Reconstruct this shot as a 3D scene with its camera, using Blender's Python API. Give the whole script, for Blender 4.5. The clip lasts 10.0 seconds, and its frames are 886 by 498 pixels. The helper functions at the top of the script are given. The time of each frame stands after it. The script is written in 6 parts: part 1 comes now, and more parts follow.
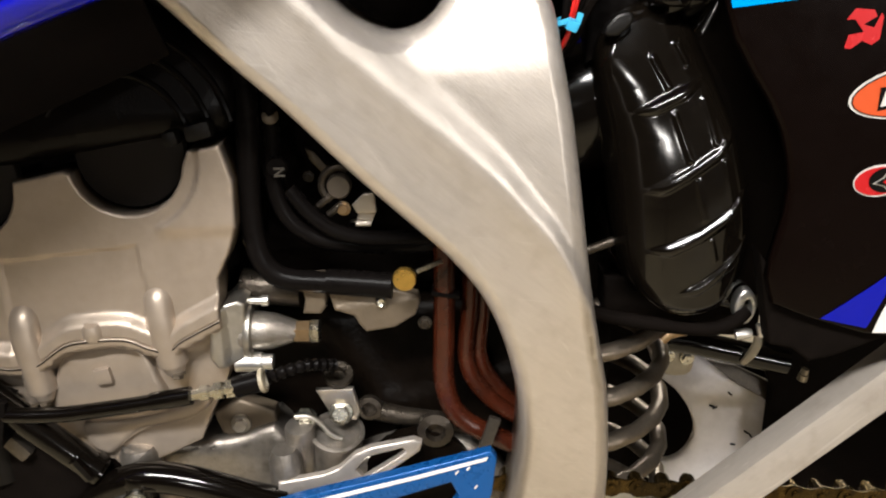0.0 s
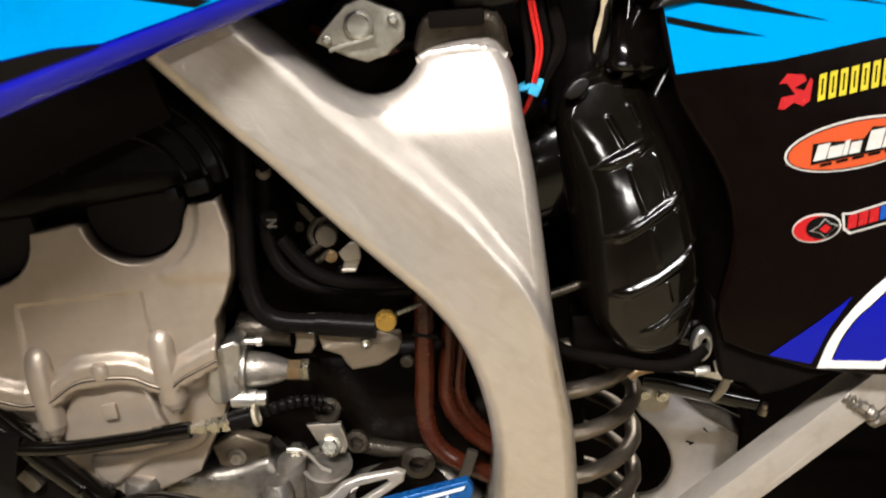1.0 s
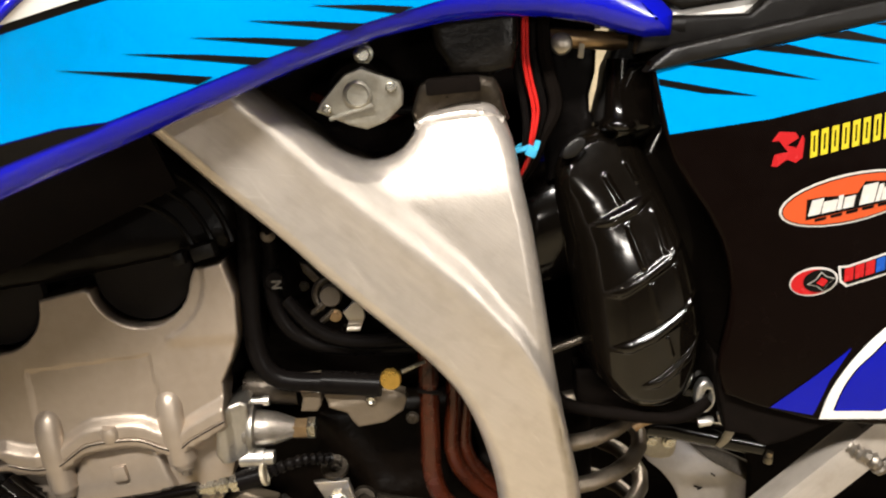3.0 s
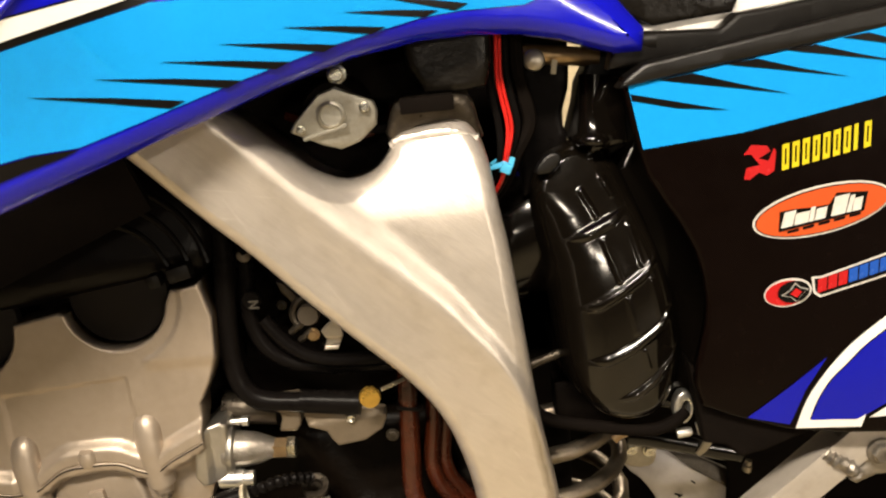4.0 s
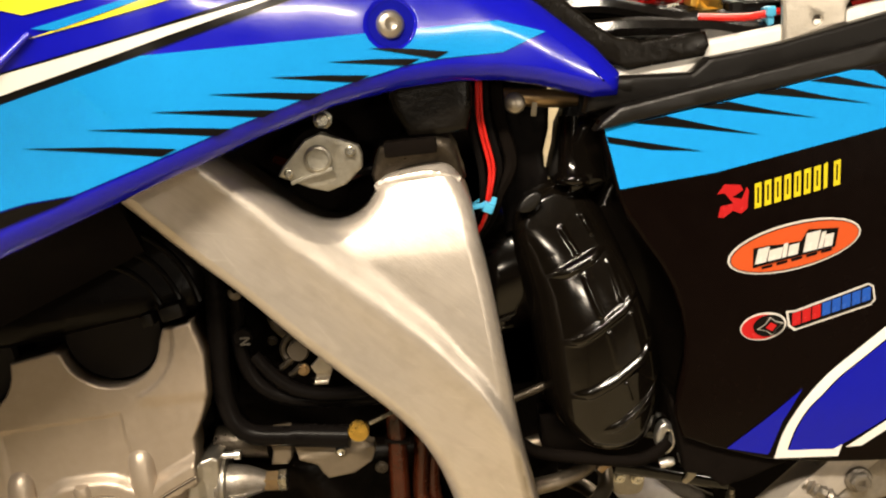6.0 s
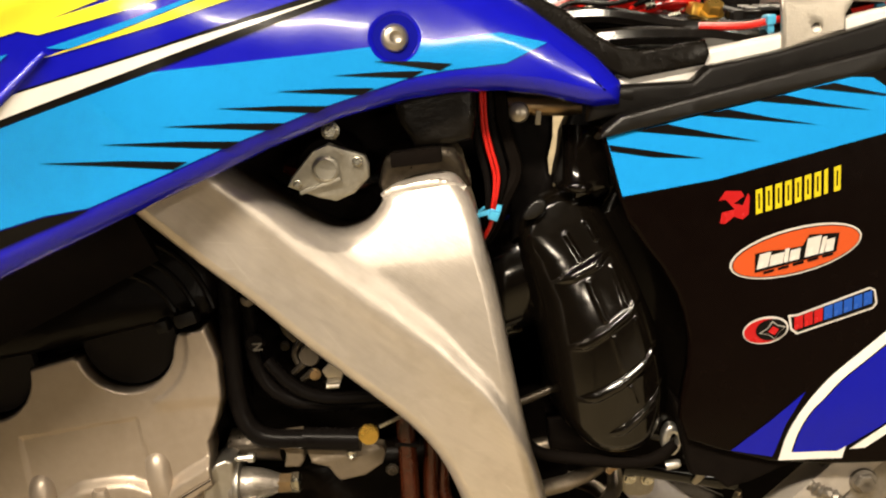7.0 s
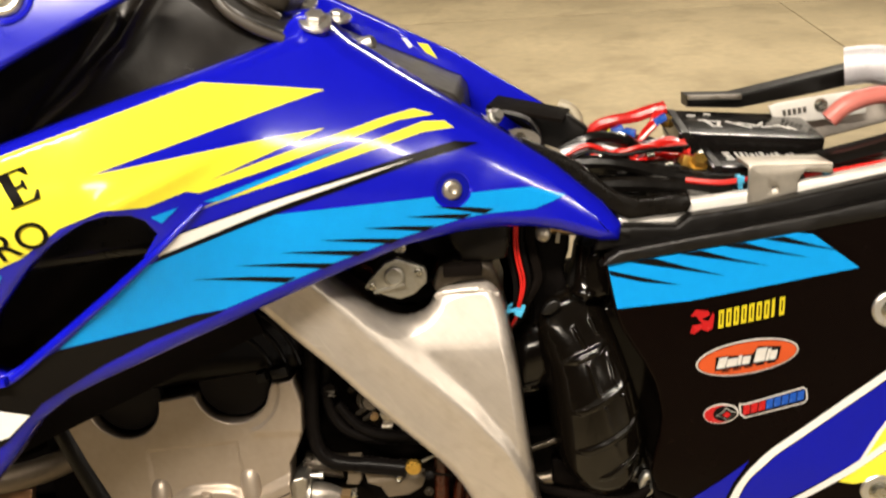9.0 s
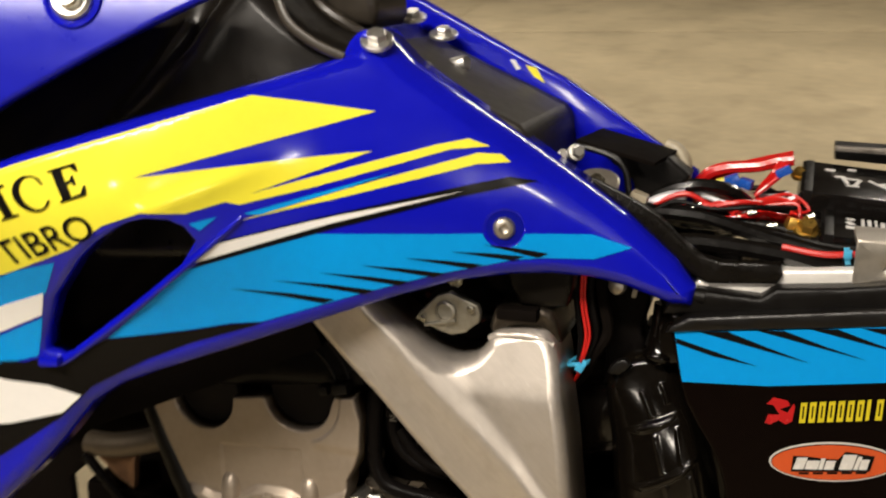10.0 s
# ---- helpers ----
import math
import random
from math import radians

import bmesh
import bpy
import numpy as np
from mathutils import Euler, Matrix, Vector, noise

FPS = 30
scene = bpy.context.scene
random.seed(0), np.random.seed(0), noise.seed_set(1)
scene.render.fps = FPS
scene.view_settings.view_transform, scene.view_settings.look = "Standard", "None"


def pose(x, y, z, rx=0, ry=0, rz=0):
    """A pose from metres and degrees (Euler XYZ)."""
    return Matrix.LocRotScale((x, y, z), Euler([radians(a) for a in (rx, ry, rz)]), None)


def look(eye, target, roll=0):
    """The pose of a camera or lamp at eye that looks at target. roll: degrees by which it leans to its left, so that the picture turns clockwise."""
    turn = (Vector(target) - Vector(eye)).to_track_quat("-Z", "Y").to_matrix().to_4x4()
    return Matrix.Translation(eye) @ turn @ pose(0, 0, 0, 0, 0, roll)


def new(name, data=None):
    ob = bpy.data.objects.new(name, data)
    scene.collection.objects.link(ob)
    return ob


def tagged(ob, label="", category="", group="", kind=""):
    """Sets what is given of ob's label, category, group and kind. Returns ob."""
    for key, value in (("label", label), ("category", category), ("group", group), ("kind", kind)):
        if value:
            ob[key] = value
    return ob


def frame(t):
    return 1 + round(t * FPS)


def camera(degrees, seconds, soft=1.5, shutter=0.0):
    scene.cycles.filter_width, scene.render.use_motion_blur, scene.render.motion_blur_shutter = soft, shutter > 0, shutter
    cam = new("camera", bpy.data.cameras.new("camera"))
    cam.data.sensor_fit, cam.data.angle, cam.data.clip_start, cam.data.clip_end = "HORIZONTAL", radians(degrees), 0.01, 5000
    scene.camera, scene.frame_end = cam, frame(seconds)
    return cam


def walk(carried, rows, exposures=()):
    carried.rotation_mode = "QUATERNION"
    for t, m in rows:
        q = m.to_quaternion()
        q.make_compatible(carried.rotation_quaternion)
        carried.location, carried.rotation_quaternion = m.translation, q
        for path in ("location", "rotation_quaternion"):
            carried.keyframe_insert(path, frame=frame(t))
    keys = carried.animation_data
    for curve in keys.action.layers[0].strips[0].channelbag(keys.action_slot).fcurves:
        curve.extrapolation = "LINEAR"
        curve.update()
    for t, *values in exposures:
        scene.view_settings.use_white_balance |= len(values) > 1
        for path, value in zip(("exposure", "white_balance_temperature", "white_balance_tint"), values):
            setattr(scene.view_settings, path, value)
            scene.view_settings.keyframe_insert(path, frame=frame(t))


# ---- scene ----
cam = camera(49.7, 10.0, soft=2.1, shutter=0.45)
PATH = [
    (0, (0.0330, 0.0642, 0.9945), (-0.0130, 1.8306, 0.0587), -2.95),
    (0.5, (0.0490, 0.0491, 1.0010), (-0.0390, 1.8293, 0.0953), -3.87),
    (1, (0.0540, 0.0228, 1.0142), (-0.0140, 1.8322, 0.1647), -3.55),
    (1.5, (0.0570, 0.0127, 1.0270), (-0.0210, 1.8329, 0.2011), -4.40),
    (2, (0.0600, 0.0183, 1.0241), (-0.0100, 1.8309, 0.1821), -4.66),
    (2.5, (0.0540, 0.0224, 1.0305), (-0.0290, 1.8458, 0.2122), -4.52),
    (3.8, (0.0690, 0.0220, 1.0346), (0.0090, 1.8645, 0.2598), -5.80),
    (4, (0.0610, 0.0248, 1.0392), (0.0230, 1.8634, 0.2529), -5.39),
    (4.5, (0.0560, 0.0237, 1.0455), (-0.0120, 1.8681, 0.2765), -5.94),
    (5, (0.0640, 0.0219, 1.0468), (0.0300, 1.8676, 0.2796), -6.07),
    (5.5, (0.0700, 0.0128, 1.0533), (0.0370, 1.8713, 0.3155), -5.66),
    (5.7, (0.0690, 0.0146, 1.0520), (0.0420, 1.8700, 0.3076), -5.63),
    (7, (0.0790, 0.0048, 1.0606), (0.0040, 1.8606, 0.3182), -6.67),
    (7.5, (0.0740, 0.0019, 1.0611), (-0.0170, 1.8551, 0.3160), -5.55),
    (8, (0.0810, -0.0209, 1.0900), (-0.0180, 1.8211, 0.3184), -5.00),
    (8.5, (0.1170, -0.0650, 1.1680), (-0.0270, 1.7390, 0.3170), -4.80),
    (9, (0.0870, -0.1140, 1.2180), (-0.0590, 1.7000, 0.3880), -4.30),
    (9.5, (0.1390, -0.0790, 1.2560), (-0.2170, 1.6940, 0.4030), -5.30),
    (9.8, (0.1610, -0.0551, 1.2382), (-0.3300, 1.6993, 0.4126), -4.31),
    (10, (0.2240, -0.0395, 1.2155), (-0.4680, 1.6603, 0.4218), -4.40),
]
walk(cam, [(t, look(eye, target, roll)) for t, eye, target, roll in PATH],
     exposures=[(0, 0.18, 5950, 10), (2.7, 0.26, 6050, 10), (3.8, 0.28, 7050, 10), (5.5, 0.18, 7300, 10), (7.0, 0.12, 7400, 10), (8.5, 0.12, 6850, 10), (9.0, 0.0, 6850, 10), (9.5, -0.3, 6700, 10), (10, -0.52, 6650, 10)])

# ---- light ----
world = bpy.data.worlds.new("garage_air")
scene.world = world
world.use_nodes = True
world.node_tree.nodes["Background"].inputs[0].default_value = (1.0, 0.86, 0.66, 1)
world.node_tree.nodes["Background"].inputs[1].default_value = 0.01


def area_lamp(place, size_x, size_y, watts, colour, target):
    data = bpy.data.lights.new("tube_light", "AREA")
    data.shape, data.size, data.size_y, data.energy, data.color = "RECTANGLE", size_x, size_y, watts, colour
    ob = new("tube_light", data)
    ob.matrix_world = look(place, target)
    return ob


WARM = (1.0, 0.925, 0.83)
LAMPS = [((-0.35, -0.7, 2.5), 1.2, 0.18, 100), ((1.6, 4.6, 3.1), 1.5, 0.3, 135), ((-2.6, 5.2, 3.1), 1.5, 0.3, 150)]
WALL_LAMP = ((4.2, -7.44, 2.78), 2.0, 0.20, 130)
for place, sx, sy, watts in LAMPS:
    area_lamp(place, sx, sy, watts, WARM, (place[0], place[1] + 0.001, 0))
area_lamp(*WALL_LAMP, WARM, (4.2, 0, 2.78))
WORK_LAMP = (-0.2, -1.35, 1.50)
area_lamp(WORK_LAMP, 0.13, 0.10, 2.5, WARM, (0.05, 0.5, 0.95))

# ---- materials ----
def material(name, base, rough=0.5, metal=0.0, vary=0.12, scale=60.0, bump=0.0, bump_scale=400.0, coat=0.0, stretch=(1, 1, 1), dirt=0.0, dirt_colour=(0.06, 0.045, 0.03), per_piece=0.0, spec=0.5, turn=0.0):
    """Principled surface with colour and gloss variation at two scales and fine relief."""
    m = bpy.data.materials.new(name)
    m.use_nodes = True
    t = m.node_tree
    p = t.nodes["Principled BSDF"]
    tc = t.nodes.new("ShaderNodeTexCoord")
    mp = t.nodes.new("ShaderNodeMapping")
    mp.vector_type = "TEXTURE"
    mp.inputs["Scale"].default_value = [1 / s for s in stretch]
    mp.inputs["Rotation"].default_value = (0, radians(turn), 0)
    t.links.new(tc.outputs["Object"], mp.inputs[0])
    big, small = t.nodes.new("ShaderNodeTexNoise"), t.nodes.new("ShaderNodeTexNoise")
    for n, s, d in ((big, scale * 0.25, 3), (small, scale * 3.0, 5)):
        n.inputs["Scale"].default_value, n.inputs["Detail"].default_value = s, d
        t.links.new(mp.outputs[0], n.inputs["Vector"])
    mean = t.nodes.new("ShaderNodeMath")
    mean.operation = "MULTIPLY_ADD"
    mean.inputs[1].default_value = 0.45
    t.links.new(small.outputs[0], mean.inputs[0])
    half = t.nodes.new("ShaderNodeMath")
    half.operation = "MULTIPLY"
    half.inputs[1].default_value = 0.55
    t.links.new(big.outputs[0], half.inputs[0])
    t.links.new(half.outputs[0], mean.inputs[2])
    ramp = t.nodes.new("ShaderNodeMapRange")
    ramp.inputs[1].default_value, ramp.inputs[2].default_value = 0.3, 0.7
    ramp.inputs[3].default_value, ramp.inputs[4].default_value = 1 - vary, 1 + vary
    t.links.new(mean.outputs[0], ramp.inputs[0])
    mix = t.nodes.new("ShaderNodeVectorMath")
    mix.operation = "SCALE"
    mix.inputs[0].default_value = base
    t.links.new(ramp.outputs[0], mix.inputs["Scale"])
    colour = mix.outputs[0]
    if per_piece:
        info = t.nodes.new("ShaderNodeObjectInfo")
        r2 = t.nodes.new("ShaderNodeMapRange")
        r2.inputs[3].default_value, r2.inputs[4].default_value = 1 - per_piece, 1 + per_piece
        t.links.new(info.outputs["Random"], r2.inputs[0])
        s2 = t.nodes.new("ShaderNodeVectorMath")
        s2.operation = "SCALE"
        t.links.new(colour, s2.inputs[0])
        t.links.new(r2.outputs[0], s2.inputs["Scale"])
        colour = s2.outputs[0]
    if dirt:
        n = t.nodes.new("ShaderNodeTexNoise")
        n.inputs["Scale"].default_value, n.inputs["Detail"].default_value = scale * 0.8, 8
        t.links.new(tc.outputs["Object"], n.inputs["Vector"])
        r = t.nodes.new("ShaderNodeMapRange")
        r.inputs[1].default_value, r.inputs[2].default_value, r.inputs[4].default_value = 0.5, 0.75, dirt
        t.links.new(n.outputs[0], r.inputs[0])
        mx = t.nodes.new("ShaderNodeMix")
        mx.data_type = "RGBA"
        t.links.new(r.outputs[0], mx.inputs[0])
        t.links.new(colour, mx.inputs[6])
        mx.inputs[7].default_value = (*dirt_colour, 1)
        colour = mx.outputs[2]
    t.links.new(colour, p.inputs["Base Color"])
    rr = t.nodes.new("ShaderNodeMapRange")
    rr.inputs[1].default_value, rr.inputs[2].default_value = 0.3, 0.7
    rr.inputs[3].default_value, rr.inputs[4].default_value = max(0.02, rough * 0.8), min(1, rough * 1.25)
    t.links.new(mean.outputs[0], rr.inputs[0])
    t.links.new(rr.outputs[0], p.inputs["Roughness"])
    p.inputs["Metallic"].default_value = metal
    p.inputs["Specular IOR Level"].default_value = spec
    p.inputs["Coat Weight"].default_value = coat
    p.inputs["Coat Roughness"].default_value = 0.06
    if bump:
        nb = t.nodes.new("ShaderNodeTexNoise")
        nb.inputs["Scale"].default_value, nb.inputs["Detail"].default_value = bump_scale, 4
        t.links.new(mp.outputs[0], nb.inputs["Vector"])
        b = t.nodes.new("ShaderNodeBump")
        b.inputs["Strength"].default_value, b.inputs["Distance"].default_value = bump, 0.001
        t.links.new(nb.outputs[0], b.inputs["Height"])
        t.links.new(b.outputs[0], p.inputs["Normal"])
    return m


ALU = material("brushed_aluminium", (0.605, 0.548, 0.488), 0.38, 0.70, 0.09, 110, 0.10, 1100, stretch=(0.2, 1, 1.1), turn=42, dirt=0.25, dirt_colour=(0.40, 0.345, 0.28))
ALU_BRIGHT = material("bright_aluminium", (0.76, 0.74, 0.70), 0.36, 0.95, 0.08, 70, 0.1, 500)
ALU_CAST = material("cast_aluminium", (0.29, 0.262, 0.228), 0.34, 0.8, 0.25, 80, 0.4, 700, dirt=0.9, dirt_colour=(0.07, 0.052, 0.034))
# Oily casting brown; doubles as the shadow tone of the aluminium lug
OILY_SHADED_CAST = material("oily_shaded_cast_metal", (0.060, 0.049, 0.037), 0.30, 0.7, 0.35, 110, 0.4, 600, dirt=0.8, dirt_colour=(0.015, 0.011, 0.007))
STRUT_ALU = material("scuffed_aluminium", (0.44, 0.395, 0.345), 0.34, 0.40, 0.10, 90, 0.12, 800, stretch=(0.25, 1, 1), turn=-41, dirt=0.3, dirt_colour=(0.22, 0.165, 0.11))
HEAD_PAINT = material("magnesium_paint", (0.355, 0.293, 0.232), 0.40, 0.55, 0.10, 60, 0.10, 1200, dirt=0.2, dirt_colour=(0.2, 0.16, 0.11))
ZINC = material("zinc_plate", (0.62, 0.60, 0.52), 0.25, 1.0, 0.15, 120)
# Zinc again, darkened for the shadow round the fuel tap
SHADED_ZINC = material("shaded_zinc", (0.34, 0.32, 0.27), 0.42, 0.8, 0.2, 120, 0.2, 700, dirt=0.4)
STEEL_DARK = material("oily_steel", (0.10, 0.086, 0.07), 0.38, 0.75, 0.3, 150, 0.3, 900)
SILVER_PAINT = material("silver_paint", (0.78, 0.75, 0.70), 0.36, 0.25, 0.08, 60, 0.1, 900)
DULL_BRONZE = material("dull_bronze", (0.085, 0.068, 0.050), 0.5, 0.3, 0.15, 90, 0.2, 900)
BARE_STEEL = material("bare_steel", (0.46, 0.42, 0.36), 0.36, 0.85, 0.12, 80, 0.1, 700, dirt=0.3, dirt_colour=(0.2, 0.16, 0.11))
TAN_METAL = material("heat_tan_metal", (0.15, 0.118, 0.082), 0.45, 0.5, 0.15, 90, 0.2, 900, dirt=0.3)
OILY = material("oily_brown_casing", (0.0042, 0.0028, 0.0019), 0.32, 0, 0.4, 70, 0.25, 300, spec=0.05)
MACHINED = material("machined_aluminium", (0.46, 0.43, 0.38), 0.36, 0.95, 0.12, 90, 0.1, 700)
SPRING = material("spring_steel", (0.24, 0.20, 0.155), 0.34, 0.85, 0.2, 120, 0.2, 900)
CHAIN_GOLD = material("chain_gold", (0.075, 0.048, 0.014), 0.24, 0.9, 0.4, 300, 0.2, 900, dirt=1.0, dirt_colour=(0.012, 0.009, 0.006), per_piece=0.35)
BLUE = material("blue_plastic", (0.004, 0.006, 0.44), 0.16, 0, 0.06, 30, 0.03, 900, coat=0.35, spec=0.38)
BLUE_WORN = material("worn_blue_plastic", (0.005, 0.008, 0.42), 0.30, 0, 0.08, 40, 0.06, 900, spec=0.5)
# Darker, unglossy copy of the blue: the shade inside the sunk bolt seat
BLUE_SEAT = material("recess_shade_blue", (0.003, 0.005, 0.24), 0.55, 0, 0.08, 40, 0.1, 900, spec=0.04)
BLUE_INK = material("blue_vinyl", (0.003, 0.006, 0.33), 0.20, 0, 0.05, 40, spec=0.26)
CYAN = material("cyan_vinyl", (0.0004, 0.285, 0.72), 0.09, 0, 0.04, 40, spec=0.17)
YELLOW = material("yellow_vinyl", (0.88, 0.79, 0.055), 0.13, 0, 0.03, 40, spec=0.45)
TIE_INK = material("mid_blue_vinyl", (0.008, 0.075, 0.40), 0.25, 0, 0.05, 60)
WHITE = material("white_vinyl", (0.82, 0.80, 0.77), 0.10, 0, 0.03, 60)
BLACK_INK = material("black_vinyl", (0.0055, 0.0048, 0.0042), 0.2, 0, 0.15, 60, spec=0.13)
PANEL = material("black_panel_vinyl", (0.0030, 0.0014, 0.0010), 0.24, 0, 0.15, 40, 0.04, 900, spec=0.08)
SILVER_INK = material("silver_print", (0.36, 0.34, 0.31), 0.25, 0, 0.08, 120)
PRINT_WHITE = material("soft_white_print", (0.62, 0.59, 0.55), 0.25, 0, 0.08, 120)
PRINT_YELLOW = material("yellow_print", (0.60, 0.49, 0.02), 0.22, 0, 0.08, 120)
RED = material("red_vinyl", (0.44, 0.010, 0.012), 0.25, 0, 0.05, 60)
ORANGE = material("orange_vinyl", (0.56, 0.082, 0.020), 0.22, 0, 0.05, 60)
GLOSS_BLACK = material("gloss_black_plastic", (0.0026, 0.0019, 0.0014), 0.11, 0, 0.2, 50, 0.012, 300, spec=0.36)
AIRBOX_BLACK = material("moulded_black_plastic", (0.0034, 0.0025, 0.0017), 0.12, 0, 0.2, 50, 0.010, 300, spec=0.46)
WRAP_BLACK = material("black_shrink_wrap", (0.0055, 0.0045, 0.004), 0.17, 0, 0.3, 60, 0.30, 90, spec=0.26)
CABLE_BLACK = material("black_cable_sheath", (0.0045, 0.0038, 0.0034), 0.15, 0, 0.3, 60, 0.1, 300, spec=0.5)
SATIN_BLACK = material("satin_black_plastic", (0.0050, 0.0042, 0.0036), 0.36, 0, 0.25, 60, 0.2, 1500, spec=0.17)
RAIL_BLACK = material("worn_black_plastic", (0.0040, 0.0034, 0.0030), 0.33, 0, 0.3, 60, 0.2, 1500, spec=0.36)
MATT_BLACK = material("matt_black_plastic", (0.0034, 0.0025, 0.0021), 0.34, 0, 0.3, 60, 0.15, 900, spec=0.09)
RUBBER = material("black_rubber", (0.0044, 0.0036, 0.0033), 0.28, 0, 0.3, 80, 0.05, 900, spec=0.05)
PLUG_BROWN = material("dusty_black_rubber", (0.0075, 0.0056, 0.0042), 0.6, 0, 0.2, 60, 0.2, 900, spec=0.12)
# Black parts and grime, also the fill sheets that stand for shade behind them
DARK = material("grimy_shade_black", (0.0048, 0.0035, 0.0028), 0.75, 0, 0.4, 40, 0.3, 500, spec=0.03)
GREY_PAINT = material("grey_paint", (0.72, 0.70, 0.73), 0.40, 0.3, 0.08, 60, 0.4, 1400, dirt=0.3, dirt_colour=(0.16, 0.15, 0.14))
HOSE_RED = material("brown_red_silicone", (0.040, 0.0080, 0.0028), 0.24, 0, 0.4, 45, 0.2, 500, dirt=0.75, dirt_colour=(0.02, 0.008, 0.005))
WIRE_RED = material("red_wire", (0.58, 0.016, 0.012), 0.3, 0, 0.1, 90)
PINK = material("faded_red_sleeve", (0.62, 0.18, 0.15), 0.4, 0, 0.1, 90)
TIE_BLUE = material("light_blue_nylon", (0.06, 0.42, 0.68), 0.35, 0, 0.1, 90)
SENSOR_INK = material("faded_grey_print", (0.07, 0.062, 0.05), 0.4, 0, 0.2, 90)
CREAM = material("cream_nylon", (0.36, 0.31, 0.22), 0.4, 0, 0.15, 90)
GOLD = material("gold_metal", (0.72, 0.45, 0.10), 0.28, 0.9, 0.15, 120)
BRASS = material("dull_brass", (0.38, 0.26, 0.14), 0.35, 0.9, 0.15, 120)
GUARD_BLUE = material("blue_anodised", (0.008, 0.085, 0.30), 0.28, 0.3, 0.1, 80)
COPPER = material("heat_brown_metal", (0.30, 0.17, 0.10), 0.4, 0.7, 0.2, 60)
CONCRETE = material("concrete", (0.42, 0.345, 0.215), 0.6, 0, 0.2, 7.0, 0.35, 120, dirt=0.5, dirt_colour=(0.24, 0.19, 0.115))
TANK = material("black_tank_plastic", (0.005, 0.004, 0.003), 0.27, 0, 0.3, 40, 0.25, 300, spec=0.2)
TANK_DUSTY = material("dusty_tank_plastic", (0.0060, 0.0048, 0.0038), 0.30, 0, 0.3, 26, 0.10, 300, spec=0.28)
TANK_SMOKY = material("smoky_tank_plastic", (0.016, 0.013, 0.009), 0.5, 0, 0.25, 30, 0.15, 900, spec=0.35)
CLAMP_BROWN = material("grey_brown_plastic", (0.040, 0.033, 0.025), 0.36, 0, 0.2, 40, 0.1, 900)
PLASTER = material("painted_wall", (0.14, 0.125, 0.105), 0.7, 0, 0.05, 8, 0.2, 200)


def scratch(mat, turns, amount):
    """Fine pale scratches laid over a metal in a few directions."""
    t = mat.node_tree
    p = t.nodes["Principled BSDF"]
    tc = t.nodes.new("ShaderNodeTexCoord")
    total = None
    for turn in turns:
        mp = t.nodes.new("ShaderNodeMapping")
        mp.vector_type = "TEXTURE"
        mp.inputs["Scale"].default_value = (28, 1, 1)
        mp.inputs["Rotation"].default_value = (0, radians(turn), 0)
        t.links.new(tc.outputs["Object"], mp.inputs[0])
        n = t.nodes.new("ShaderNodeTexNoise")
        n.inputs["Scale"].default_value, n.inputs["Detail"].default_value = 420, 1
        t.links.new(mp.outputs[0], n.inputs["Vector"])
        r = t.nodes.new("ShaderNodeMapRange")
        r.inputs[1].default_value, r.inputs[2].default_value, r.inputs[4].default_value = 0.70, 0.78, amount
        t.links.new(n.outputs[0], r.inputs[0])
        if total is None:
            total = r.outputs[0]
        else:
            add = t.nodes.new("ShaderNodeMath")
            t.links.new(total, add.inputs[0])
            t.links.new(r.outputs[0], add.inputs[1])
            total = add.outputs[0]
    mx = t.nodes.new("ShaderNodeMix")
    mx.data_type = "RGBA"
    t.links.new(total, mx.inputs[0])
    t.links.new(p.inputs["Base Color"].links[0].from_socket, mx.inputs[6])
    mx.inputs[7].default_value = (0.9, 0.87, 0.82, 1)
    t.links.new(mx.outputs[2], p.inputs["Base Color"])


scratch(ALU, (8, 58), 0.14)
scratch(STRUT_ALU, (-41, -30), 0.2)


def glow(name, colour, strength):
    m = bpy.data.materials.new(name)
    m.use_nodes = True
    p = m.node_tree.nodes["Principled BSDF"]
    p.inputs["Base Color"].default_value = (*colour, 1)
    p.inputs["Emission Color"].default_value = (*colour, 1)
    p.inputs["Emission Strength"].default_value = strength
    return m


TUBE_GLOW = glow("tube_glow", (1.0, 0.85, 0.62), 9.0)


# ---- mesh helpers ----
def clamp01(v):
    return min(1.0, max(0.0, v))


def ease(v):
    v = clamp01(v)
    return v * v * (3 - 2 * v)


def spline(points, steps=5, closed=False):
    """Catmull-Rom through points of any dimension."""
    pts = [Vector(p) for p in points]
    n = len(pts)
    out = []
    for i in range(n if closed else n - 1):
        if closed:
            a, b, c, d = pts[i - 1], pts[i], pts[(i + 1) % n], pts[(i + 2) % n]
        else:
            a, b, c, d = pts[max(i - 1, 0)], pts[i], pts[i + 1], pts[min(i + 2, n - 1)]
        for k in range(steps):
            s = k / steps
            out.append(0.5 * ((2 * b) + (c - a) * s + (2 * a - 5 * b + 4 * c - d) * s * s + (3 * b - a - 3 * c + d) * s ** 3))
    if not closed:
        out.append(pts[-1])
    return out


def finish(bm, sharp=40):
    bmesh.ops.recalc_face_normals(bm, faces=bm.faces)
    for f in bm.faces:
        f.smooth = True
    return bm


PLACE = {}


